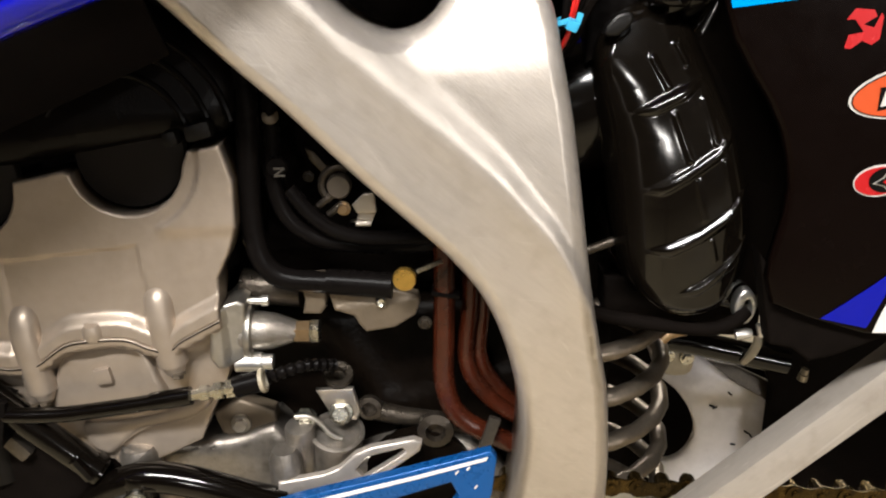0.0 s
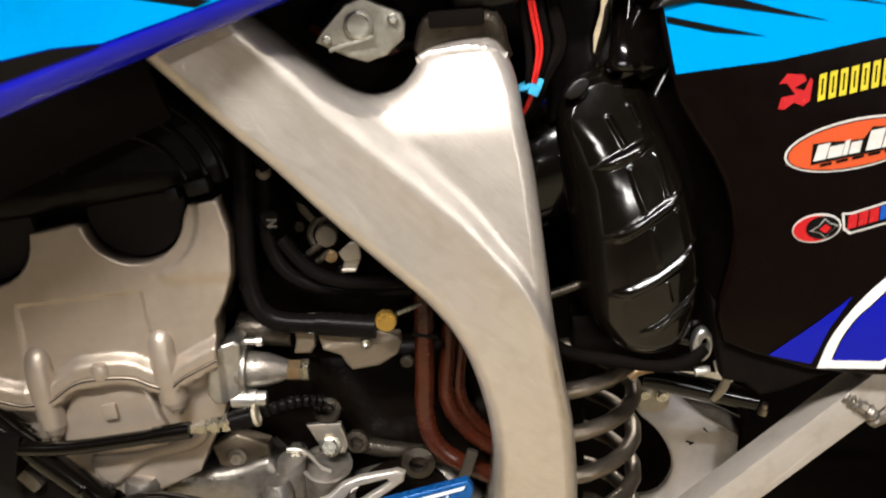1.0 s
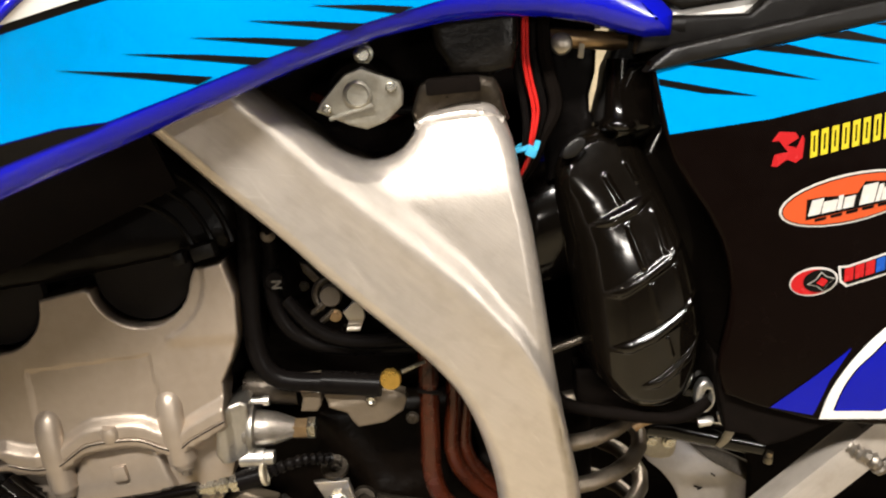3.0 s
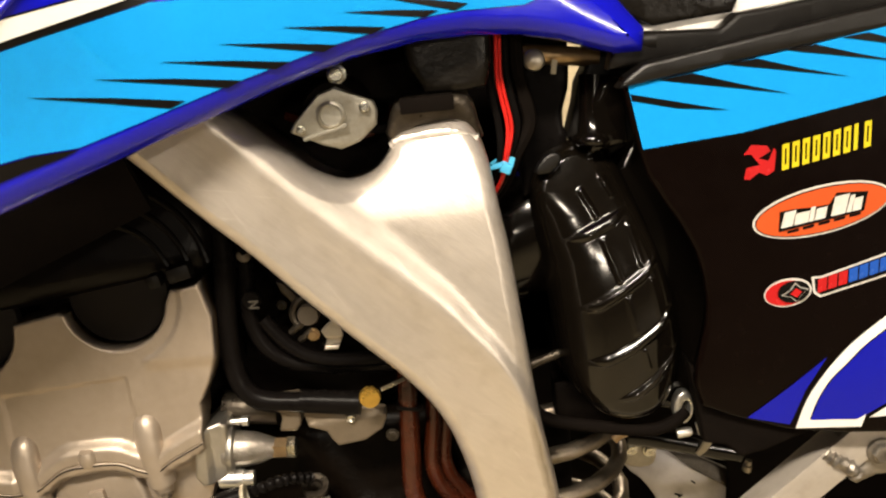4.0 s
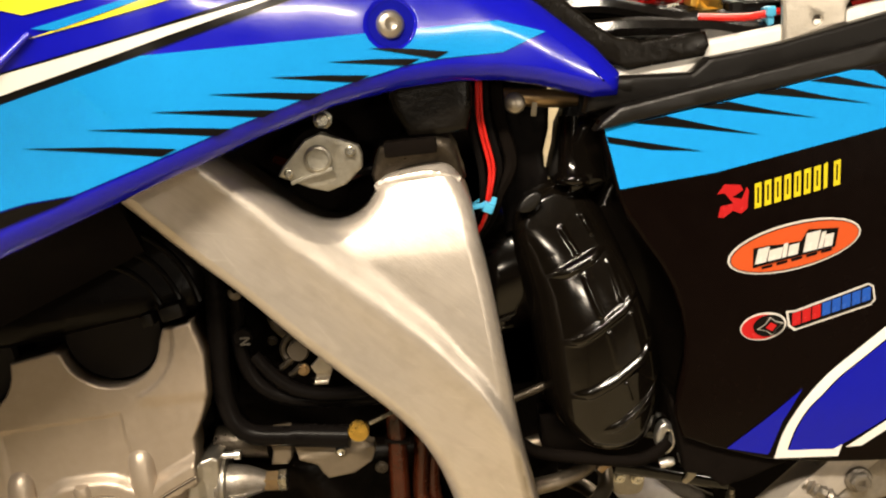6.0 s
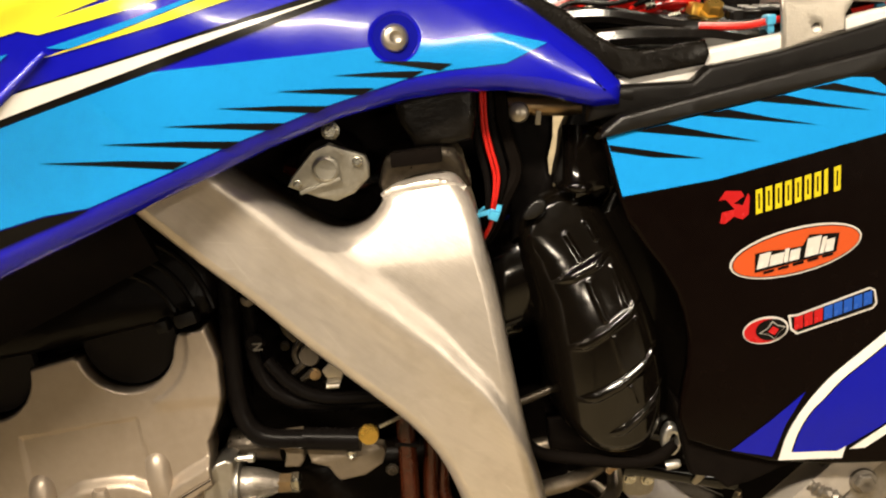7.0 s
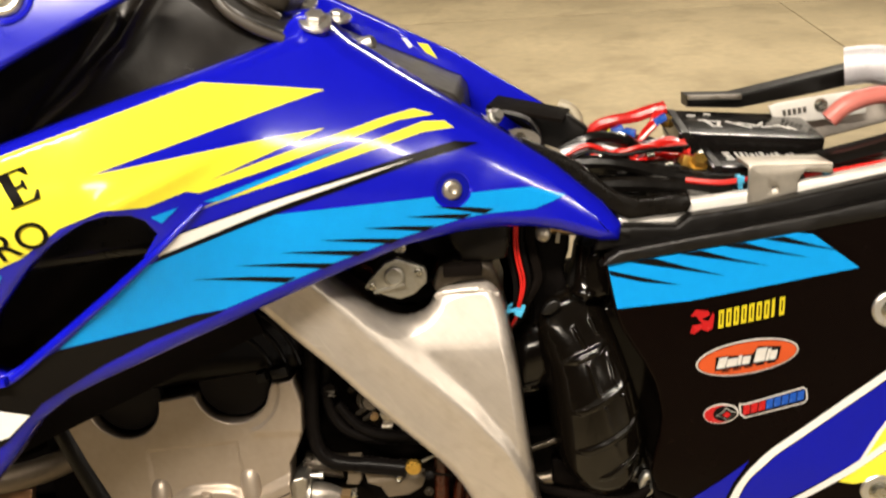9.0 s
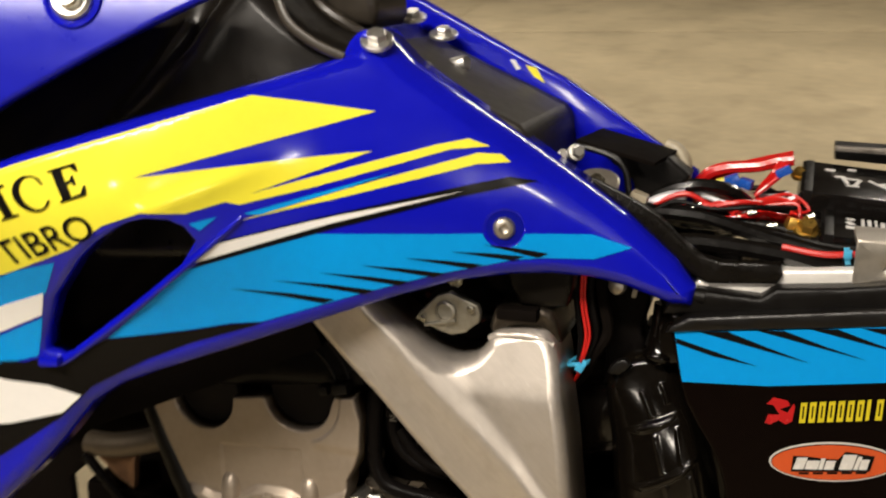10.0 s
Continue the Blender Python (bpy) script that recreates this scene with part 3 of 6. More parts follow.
decal("decal", [(0.2150, 0.7222), (0.2358, 0.7382), (0.2581, 0.7561), (0.2468, 0.7372), (0.2399, 0.7176), (0.2388, 0.7157)], panel_y, L1, BLUE_INK, panel, "small blue vinyl wedge")
CURVE = [(0.2427, 0.7127), (0.2472, 0.7292), (0.2545, 0.7429), (0.2637, 0.7547), (0.2744, 0.7654), (0.2888, 0.7765), (0.3203, 0.8005), (0.3541, 0.8263), (0.458, 0.905)]
INNER = [(0.458, 0.898), (0.3546, 0.8190), (0.3284, 0.7992), (0.2951, 0.7738), (0.2792, 0.7617), (0.2700, 0.7524), (0.2608, 0.7430), (0.2541, 0.7311), (0.2501, 0.7178)]
CURVE = [tuple(p)[:2] for p in spline([(*p, 0) for p in CURVE], 4)]
INNER = [tuple(p)[:2] for p in spline([(*p, 0) for p in INNER], 4)]
decal("decal", CURVE + INNER + [(0.2769, 0.7155), (0.282, 0.7185), (0.2800, 0.7105), (0.2757, 0.7108)], panel_y, L1, WHITE, panel, "white vinyl outline")
decal("decal", [(x + 0.0008, z - 0.0006) for x, z in INNER[::-1]] + [(0.458, 0.84), (0.366, 0.772), (0.30, 0.729), (0.2780, 0.7160)], panel_y, L1, BLUE_INK, panel, "blue vinyl field")
decal("decal", [(0.284, 0.7165), (0.333, 0.75), (0.366, 0.7755), (0.458, 0.845), (0.458, 0.838), (0.367, 0.769), (0.334, 0.744), (0.293, 0.7165)], panel_y, L2, WHITE, panel, "white vinyl line")
decal("decal", [(0.343, 0.757), (0.352, 0.777), (0.366, 0.8), (0.458, 0.875), (0.458, 0.845), (0.366, 0.776)], panel_y, L2, YELLOW, panel, "yellow vinyl wedge")
decal("decal", [(0.325, 0.7365), (0.336, 0.734), (0.37, 0.74), (0.458, 0.77), (0.458, 0.836), (0.368, 0.7685)], panel_y, L1, YELLOW, panel, "yellow vinyl field")
decal("decal", [(0.338, 0.7525), (0.351, 0.778), (0.367, 0.803), (0.37, 0.803), (0.354, 0.777), (0.343, 0.7565)], panel_y, L3, WHITE, panel, "white vinyl line")
# sponsor shapes
decal("sticker", [(0.2135, 0.8735), (0.2175, 0.8785), (0.226, 0.8775), (0.2275, 0.8745), (0.2215, 0.871), (0.2265, 0.8695), (0.2295, 0.876), (0.2305, 0.874), (0.2295, 0.864), (0.226, 0.8615), (0.2215, 0.8635), (0.2165, 0.86), (0.2135, 0.8605), (0.215, 0.8665), (0.222, 0.8675), (0.2175, 0.8735)], panel_y, L1, RED, panel, "red angular sponsor shape")
for i in range(9):
    x0, z0 = 0.2335 + i * 0.00535, 0.8635 + i * 0.00105
    w = 0.0020 if i == 7 else 0.0036
    decal("yellow_bar", [(x0, z0), (x0 + w, z0 + 0.0008), (x0 + w + 0.0004, z0 + 0.0145), (x0 + 0.0004, z0 + 0.0137)], panel_y, L1, PRINT_YELLOW, panel, cell=0.02,
          holes=[] if i == 7 else [[(x0 + 0.0014, z0 + 0.0030), (x0 + 0.0024, z0 + 0.0032), (x0 + 0.0026, z0 + 0.0118), (x0 + 0.0016, z0 + 0.0116)]])
EA = 9.5
decal("sticker", ellipse(0.2545, 0.8405, 0.0372, 0.0134, EA), panel_y, L1, PRINT_WHITE, panel, "silver rimmed orange oval sticker")
decal("oval_rim", ellipse(0.2545, 0.8405, 0.0361, 0.0123, EA), panel_y, L2, BLACK_INK, panel)
decal("oval_field", ellipse(0.2545, 0.8405, 0.0355, 0.0117, EA), panel_y, L3, ORANGE, panel, "orange vinyl oval")
decal("shadow_bar", [(0.2318, 0.8415), (0.2312, 0.8305), (0.2765, 0.8385), (0.2785, 0.849), (0.262, 0.8495), (0.258, 0.8435), (0.249, 0.8425), (0.2405, 0.8425)], panel_y, L4, BLACK_INK, panel)
for i, (w, tall) in enumerate(((0.0062, 0.0085), (0.0075, 0.0062), (0.0024, 0.0078), (0.0055, 0.0062), (0.0076, 0.0105), (0.0024, 0.0092), (0.0046, 0.007))):
    x0 = (0.2322, 0.2392, 0.2472, 0.2502, 0.2588, 0.267, 0.27)[i]
    z0 = 0.8325 + 0.165 * (x0 - 0.2322)
    k = 0.0022 if tall > 0.008 else 0.0012
    decal("white_bar", [(x0, z0), (x0 + w, z0 + 0.165 * w), (x0 + w + k, z0 + 0.165 * w + tall), (x0 + k, z0 + tall)], panel_y, L5, PRINT_WHITE, panel)
for i in range(5):
    x0, z0 = 0.236 + i * 0.0082, 0.8293 + i * 0.00155
    decal("small_bar", [(x0, z0), (x0 + 0.006, z0 + 0.0011), (x0 + 0.006, z0 + 0.0025), (x0, z0 + 0.0014)], panel_y, L4, BLACK_INK, panel)
decal("sticker", ellipse(0.2367, 0.7957, 0.0130, 0.0080, 6), panel_y, L1, PRINT_WHITE, panel, "round red and black sponsor sticker")
decal("sticker_field", ellipse(0.2360, 0.7956, 0.0118, 0.0070, 6), panel_y, L2, RED, panel)
decal("sticker_arc", ellipse(0.2395, 0.7962, 0.0088, 0.0062, 6), panel_y, L3, BLACK_INK, panel)
decal("sticker_star", [(0.2325, 0.7946), (0.2372, 0.7974), (0.2402, 0.8015), (0.2432, 0.7987), (0.2478, 0.7974), (0.2440, 0.7946), (0.2410, 0.7903), (0.2378, 0.7932)], panel_y, L4, SILVER_INK, panel)
decal("sticker_ground", [(0.2338, 0.7949), (0.2375, 0.7972), (0.2402, 0.8006), (0.2429, 0.7983), (0.2466, 0.7971), (0.2436, 0.7948), (0.2410, 0.7911), (0.2382, 0.7936)], panel_y, L5, BLACK_INK, panel)
decal("sticker_core", [(0.2372, 0.7955), (0.2403, 0.7985), (0.2434, 0.7964), (0.2408, 0.7933)], panel_y, L5 + 0.0005, RED, panel)
decal("sticker", [(0.2495, 0.8035), (0.2545, 0.8035), (0.2955, 0.8155), (0.2985, 0.8135), (0.2995, 0.8055), (0.297, 0.8025), (0.254, 0.7915), (0.2505, 0.7945)], panel_y, L1, PRINT_WHITE, panel, "silver edged red and blue word bar")
decal("bar_field", [(0.2508, 0.8025), (0.2547, 0.8025), (0.2955, 0.8145), (0.2975, 0.813), (0.2982, 0.8062), (0.2965, 0.8038), (0.2545, 0.793), (0.2515, 0.7955)], panel_y, L2, BLACK_INK, panel)
for i in range(8):
    x0 = 0.2525 + i * 0.00555
    z0 = 0.7945 + i * 0.00148
    decal("colour_bar", [(x0, z0), (x0 + 0.0047, z0 + 0.0012), (x0 + 0.0050, z0 + 0.0088), (x0 + 0.0003, z0 + 0.0076)], panel_y, L3, RED if i < 3 else TIE_INK, panel)
for x0, z0, r in ((0.355, 0.874, 0.0062), (0.355, 0.7285, 0.006)):
    part("washer", lathe_bm([(r * 2.2, 0), (r * 2.2, 0.0018), (r * 2.0, 0.003), (r * 1.2, 0.003)], (x0, panel_y(x0, z0), z0), OUT, 24), ALU_BRIGHT, panel, "bright aluminium cup washer")
    part("bolt", bolt_bm((x0, panel_y(x0, z0) - 0.002, z0), OUT, r), ZINC, panel)
part("panel_tab", plate_bm([(0.184, 0.757), (0.1885, 0.728), (0.1925, 0.7045), (0.205, 0.7015), (0.214, 0.6935), (0.228, 0.6965), (0.253, 0.706), (0.262, 0.713), (0.21, 0.727), (0.196, 0.74)], 0.5345, 0.012, 0.002), DARK, bike, "black plastic tab under the side panel")

# seat rails
part("panel_rail", plate_bm([(0.149, 0.9140), (0.1535, 0.9195), (0.163, 0.9258), (0.2, 0.9315), (0.297, 0.946), (0.4, 0.966), (0.46, 0.979), (0.46, 0.962), (0.4, 0.9505), (0.297, 0.9345), (0.2, 0.9215), (0.16, 0.9155)], 0.5216, 0.012, 0.0025), RAIL_BLACK, bike, "worn satin black plastic rail along the panel")
part("seat_rail", plate_bm([(0.146, 0.923), (0.15, 0.938), (0.168, 0.941), (0.205, 0.9395), (0.214, 0.9465), (0.252, 0.9505), (0.297, 0.9585), (0.4, 0.978), (0.46, 0.991), (0.46, 0.972), (0.297, 0.943), (0.2, 0.928)], 0.532, 0.012, 0.003), SATIN_BLACK, bike, "black plastic seat rail")
part("subframe_rail", plate_bm([(0.155, 0.936), (0.157, 0.9435), (0.18, 0.9465), (0.207, 0.9545), (0.257, 0.9595), (0.35, 0.973), (0.46, 0.996), (0.46, 0.975), (0.3, 0.945), (0.2, 0.932)], 0.5455, 0.022, 0.003), SILVER_PAINT, bike, "bright silver subframe rail")
part("subframe_rail", plate_bm([(0.13, 0.955), (0.2, 0.965), (0.3, 0.985), (0.46, 1.02), (0.46, 0.99), (0.3, 0.955), (0.14, 0.93)], 0.70, 0.022, 0.003), ALU, bike)
part("rear_tray", box_bm((0.165, 0.655, 0.966), (0.10, 0.115, 0.006), (0, -6, 0), 0.002), DARK, bike, "black tray under the loose wiring")
part("under_tray", box_bm((0.34, 0.63, 0.931), (0.26, 0.15, 0.008), (0, -9, 0), 0.002), DARK, bike, "black tray under the wiring")
seat_bracket = part("seat_bracket", plate_bm([(0.257, 0.9497), (0.2575, 0.978), (0.300, 0.978), (0.292, 0.9660), (0.2918, 0.9580)], 0.543, 0.0022, 0.0006, [ellipse(0.2762, 0.9605, 0.0026, 0.0026, 0, 14)], 0.01), BARE_STEEL, bike, "bent bare steel seat bracket with a bolt hole")
part("bracket_top", plate_bm([(0.257, 0.9765), (0.2575, 0.9790), (0.3165, 0.9775), (0.3165, 0.9700), (0.2935, 0.9735)], 0.5435, 0.036, 0.0012, cell=0.02), BARE_STEEL, seat_bracket, "folded top of the bracket")
part("front_guard", plate_bm([(0.095, 1.008), (0.128, 0.992), (0.139, 0.985), (0.156, 0.9695), (0.166, 0.962), (0.18, 0.9585), (0.215, 0.9605), (0.217, 0.953), (0.214, 0.947), (0.172, 0.9435), (0.161, 0.949), (0.12, 0.98), (0.09, 0.999)], 0.541, 0.006, 0.002), TANK, bike, "black plastic guard at the tank's end")
part("guard_stub", tube_bm([(0.156, 0.538, 0.937), (0.172, 0.536, 0.936)], 0.0055, 10, smooth=False), SATIN_BLACK, bike)
part("tank_bracket", box_bm((0.104, 0.618, 1.018), (0.06, 0.05, 0.003), (2, 12, -10), 0.001), DARK, bike, "black bent sheet bracket behind the tank")
part("tank_bracket", plate_bm([(0.082, 1.016), (0.1, 1.018), (0.135, 1.012), (0.15, 1.0), (0.14, 0.98), (0.115, 0.975), (0.109, 0.995)], 0.612, 0.02, 0.003), SATIN_BLACK, bike, "black bracket web")
part("bracket_edge", tube_bm([(0.071, 0.592, 1.021), (0.085, 0.59, 1.0195), (0.1, 0.589, 1.0145), (0.1085, 0.588, 1.006), (0.111, 0.588, 0.994), (0.113, 0.588, 0.981)], 0.0024, 8), RAIL_BLACK, bike, "worn edge of the black bracket")
bolt((0.0778, 0.570, 1.0201), (0.5, -0.8, 0.3), 0.0044, bike, ALU_BRIGHT, height=0.007)
bolt((0.0680, 0.572, 1.0177), (0.5, -0.8, 0.3), 0.0030, bike, ALU_BRIGHT)
part("washer", lathe_bm([(0.0155, -0.001), (0.0155, 0.0010), (0.0145, 0.0018), (0.006, 0.0018)], (0.0950, 0.556, 1.0022), (0.05, -0.45, 0.9), 28), BARE_STEEL, bike, "zinc washer")
bolt((0.0955, 0.555, 1.0042), (0.05, -0.45, 0.9), 0.0042, bike)
part("grey_block", box_bm((0.118, 0.585, 0.985), (0.012, 0.012, 0.014), (0, 20, 0), 0.002), CREAM, bike)

# wiring under the seat
def wire(points, r, mat, label=""):
    return part("wire", tube_bm(points, r, 8), mat, bike, label)


for k in range(6):
    o = 0.006 * k
    wire([(0.112 + 0.002 * k, 0.585 + o, 0.978 - 0.003 * k), (0.16, 0.575 + o, 0.980 - 0.0035 * k), (0.21, 0.572 + o * 1.1, 0.968 + 0.002 * (k % 3)), (0.26, 0.566 + o, 0.962 + 0.003 * (k % 2)), (0.33, 0.566 + o, 0.975), (0.44, 0.57 + o, 1.0)], 0.0042 if k % 2 else 0.0052, CABLE_BLACK, "black sheathed cable")
wire([(0.118, 0.566, 0.957), (0.16, 0.56, 0.966), (0.215, 0.558, 0.962), (0.25, 0.558, 0.956), (0.3, 0.56, 0.965)], 0.006, CABLE_BLACK, "thick black cable")
wire([(0.215, 0.556, 0.968), (0.24, 0.553, 0.9655), (0.262, 0.555, 0.967), (0.3, 0.557, 0.9665), (0.36, 0.56, 0.974)], 0.0021, WIRE_RED, "red insulated wire")
for k in range(5):
    a = random.random() * 0.008
    wire([(0.125, 0.592 + a, 0.972 + 0.3 * a), (0.155, 0.59, 0.986 - a), (0.185, 0.592 - a, 0.982 + a), (0.207, 0.6, 0.992 - a), (0.222, 0.6 + a, 0.982 + a * 0.6), (0.21, 0.605, 0.972)], 0.0018, WIRE_RED, "thin red wire")
BRIGHT_LEAD = material("glossy_red_sheath", (0.55, 0.010, 0.008), 0.16, 0, 0.1, 90, 0.25, 200)
wire([(0.1500, 0.655, 0.9840), (0.1586, 0.655, 0.9945), (0.1721, 0.655, 0.9995), (0.1920, 0.656, 1.0015), (0.2060, 0.656, 1.0055), (0.2169, 0.656, 1.0075)], 0.0046, BRIGHT_LEAD, "thick red battery lead")
wire([(0.1560, 0.660, 0.9850), (0.1720, 0.661, 0.9960), (0.1950, 0.662, 1.0035), (0.2169, 0.662, 1.0090)], 0.0040, BRIGHT_LEAD, "thick red battery lead")
for k in range(3):
    o = 0.0028 * k
    wire([(0.2135 - o, 0.650, 1.0063), (0.2087 - o, 0.646, 0.9974), (0.2000 - 0.5 * o, 0.645 + o, 0.9886), (0.1913 + 0.5 * o, 0.642 + o, 0.9797), (0.1960 + 2 * o, 0.630, 0.9740)], 0.0019, BRIGHT_LEAD, "thin red wire")
wire([(0.1207, 0.61, 0.9800), (0.1339, 0.61, 0.9880), (0.1467, 0.61, 0.9925), (0.160, 0.612, 0.9935), (0.178, 0.615, 0.9900), (0.190, 0.62, 0.9800)], 0.0050, CABLE_BLACK, "black sheathed cable")
wire([(0.1180, 0.604, 0.9760), (0.1320, 0.604, 0.9840), (0.1480, 0.606, 0.9880)], 0.0042, GREY_PAINT, "grey sleeved cable")
part("white_connector", box_bm((0.1660, 0.630, 0.9815), (0.030, 0.012, 0.011), (0, 4, 12), 0.003), CREAM, bike, "cream nylon plug")
part("white_connector", box_bm((0.1845, 0.632, 0.9800), (0.012, 0.012, 0.016), (10, 20, 20), 0.003), CREAM, bike, "cream nylon plug")
part("yellow_sleeve", tube_bm([(0.1650, 0.645, 0.9895), (0.1720, 0.645, 0.9920)], 0.0028, 8, smooth=False), PRINT_YELLOW, bike, "yellow heat-shrink sleeve")
part("white_hose", tube_bm([(0.1290, 0.642, 1.0165), (0.1360, 0.640, 1.0140), (0.1425, 0.638, 1.0060), (0.1430, 0.636, 0.9930), (0.140, 0.634, 0.980)], 0.0050, 10), CREAM, bike, "cream plastic breather hose")
part("blue_connector", box_bm((0.1760, 0.645, 0.9920), (0.011, 0.009, 0.0085), (0, -20, 10), 0.0025), TIE_INK, bike, "blue crimp connector")
part("blue_connector", box_bm((0.1860, 0.644, 0.9905), (0.010, 0.008, 0.0075), (0, 12, -15), 0.0025), TIE_INK, bike, "blue crimp connector")
part("blue_connector", box_bm((0.2108, 0.647, 1.0000), (0.011, 0.007, 0.0065), (0, -28, 0), 0.002), TIE_INK, bike, "blue crimp connector")
for x0, y0, z0 in ((0.2535, 0.5525, 0.9645), (0.3150, 0.556, 0.9645)):
    t2 = part("cable_tie", lathe_bm([(0.005, -0.0016), (0.0058, -0.0016), (0.0058, 0.0016), (0.005, 0.0016)], (x0, y0 + 0.004, z0), (1, 0, 0.15), 14), TIE_BLUE, bike, "light blue nylon cable tie")
    part("tie_head", box_bm((x0, y0 - 0.002, z0 + 0.003), (0.005, 0.004, 0.005), (15, 0, 0), 0.0008), TIE_BLUE, t2)
part("gold_terminal", bolt_bm((0.2285, 0.582, 0.974), (0.2, -0.6, 0.75), 0.006, 0.008), GOLD, bike, "gold plated battery terminal")
part("gold_terminal", box_bm((0.2215, 0.584, 0.9765), (0.012, 0.008, 0.008), (0, 15, 20), 0.0015), GOLD, bike, "gold plated battery terminal")
part("gold_terminal", bolt_bm((0.2205, 0.676, 0.993), (0.2, -0.5, 0.8), 0.0038, 0.006), GOLD, bike, "gold plated battery terminal")
part("pink_sleeve", tube_bm([(0.33, 0.60, 1.0), (0.345, 0.6, 1.012), (0.375, 0.605, 1.016), (0.4, 0.6, 1.0), (0.41, 0.6, 0.97)], 0.007, 10), PINK, bike, "faded red sleeve on a cable")


for k in range(12):
    y0 = 0.575 + 0.008 * k + 0.004 * random.random()
    pts = [(0.118 + 0.008 * random.random(), y0, 0.974 + 0.008 * random.random())]
    for q in range(4):
        pts.append((0.14 + 0.024 * q + 0.01 * random.random(), y0 + 0.012 * (random.random() - 0.5), 0.972 + 0.018 * random.random()))
    wire(pts, 0.0012 + 0.0012 * random.random(), random.choice((RUBBER, RUBBER, WIRE_RED, GREY_PAINT)), "thin loose wire")
for k in range(6):
    y0 = 0.585 + 0.006 * k
    z0 = 0.972 + 0.012 * random.random()
    wire([(0.165 + 0.02 * random.random(), y0, z0), (0.19, y0 + 0.008 * random.random(), z0 + 0.008 * random.random()), (0.208 + 0.012 * random.random(), y0 + 0.01, z0 + 0.010 * random.random()), (0.222 + 0.008 * random.random(), y0 + 0.004, z0 - 0.004), (0.212, y0 + 0.012, z0 - 0.008), (0.198, y0 + 0.01, z0 - 0.004)], 0.0013, WIRE_RED, "thin red wire")
for k in range(3):
    o = 0.0022 * k
    wire([(0.1314, 0.590 + o, 0.9715 + o), (0.1482, 0.590 + o, 0.9765 + 0.6 * o), (0.1649, 0.589 + o, 0.9772 - 0.3 * o), (0.1855, 0.589, 0.9735 + o), (0.1957, 0.590 + o, 0.9790 + 0.5 * o), (0.2098, 0.590, 0.9834 - o), (0.2211 - o, 0.589, 0.9805), (0.2237 - o, 0.588, 0.9732), (0.2181, 0.586, 0.9690)], 0.0014, BRIGHT_LEAD, "thin red wire")
for k, (x0, z0) in enumerate(((0.1941, 0.9721), (0.2014, 0.9693), (0.2095, 0.9700), (0.2155, 0.9673), (0.2074, 0.9748), (0.187, 0.970))):
    part("crimp", tube_bm([(x0 - 0.0032, 0.582, z0 + 0.0012 * (k % 2)), (x0 + 0.0032, 0.5825, z0 + 0.0010 * (k % 3))], 0.0019, 8, smooth=False), ZINC if k % 3 else BARE_STEEL, bike, "bare metal crimp")
for k in range(7):
    part("crimp", tube_bm([(0.155 + 0.012 * k, 0.585 + 0.009 * (k % 3), 0.978 + 0.006 * random.random()), (0.161 + 0.012 * k, 0.586 + 0.009 * (k % 3), 0.981 + 0.005 * random.random())], 0.0022, 8, smooth=False), random.choice((ZINC, CREAM, ZINC)), bike)


def battery_pack(centre, size, turn, bars):
    cx, cy, cz = centre
    sx, sy, sz = size
    ob = tagged(new("battery_pack"), "flat black battery pack with scuffed white printing", "battery", "battery packs")
    ob.matrix_world = BIKE @ pose(cx, cy, cz, *turn)
    PLACE[ob] = Vector()
    part("case", box_bm((0, 0, 0), size, bevel=0.003), WRAP_BLACK, ob)
    part("end_cap", box_bm((-sx * 0.45, 0, 0), (0.006, sy + 0.0008, sz + 0.0008), bevel=0.0012), SATIN_BLACK, ob, "matt black end band")
    part("seam", box_bm((0, 0, -sz * 0.2), (sx + 0.001, sy + 0.001, 0.0012), bevel=0.0004), SATIN_BLACK, ob)
    for u, v, du, dv, turn_z in bars:
        part("print_bar", box_bm((u * sx, v * sy, sz / 2 + 0.0003), (du, dv, 0.0004), (0, 0, turn_z), 0), WHITE, ob)
    return ob


LOOSE_BARS = [(-0.27, 0.05, 0.007, 0.0025, 10), (-0.24, -0.06, 0.003, 0.014, 12), (-0.17, -0.08, 0.003, 0.016, -14), (-0.2, -0.19, 0.009, 0.0025, 5), (-0.2, 0.02, 0.009, 0.002, 5), (-0.05, -0.06, 0.0022, 0.020, 38), (0.0, -0.12, 0.0022, 0.018, 30), (0.03, -0.04, 0.014, 0.0022, -25), (0.07, -0.13, 0.016, 0.002, 22),
              (0.12, -0.05, 0.0024, 0.016, -32), (0.16, -0.14, 0.009, 0.0024, 14), (0.24, -0.08, 0.007, 0.0022, 20), (0.28, -0.12, 0.0022, 0.014, 28), (0.33, -0.16, 0.0022, 0.012, 24), (-0.2, 0.33, 0.006, 0.003, 0), (-0.33, 0.24, 0.007, 0.004, 0)]
BLOCK_BARS = [(-0.26 + 0.037 * k, 0.10 + 0.04 * math.sin(k * 1.9), 0.0012 + 0.0017 * (0.5 + 0.5 * math.sin(k * 2.7)), 0.017 + 0.006 * math.sin(k * 4.1), 0) for k in range(17)] + [(-0.33, 0.2, 0.005, 0.004, 20), (-0.33, -0.12, 0.006, 0.005, 0), (-0.33, 0.04, 0.004, 0.006, 30), (0.0, -0.24, 0.02, 0.0014, 0)]
battery_pack((0.279, 0.665, 0.981), (0.115, 0.078, 0.020), (6, 5, 0), LOOSE_BARS)
battery_pack((0.291, 0.6005, 0.962), (0.110, 0.055, 0.020), (5, 5, 0), BLOCK_BARS)
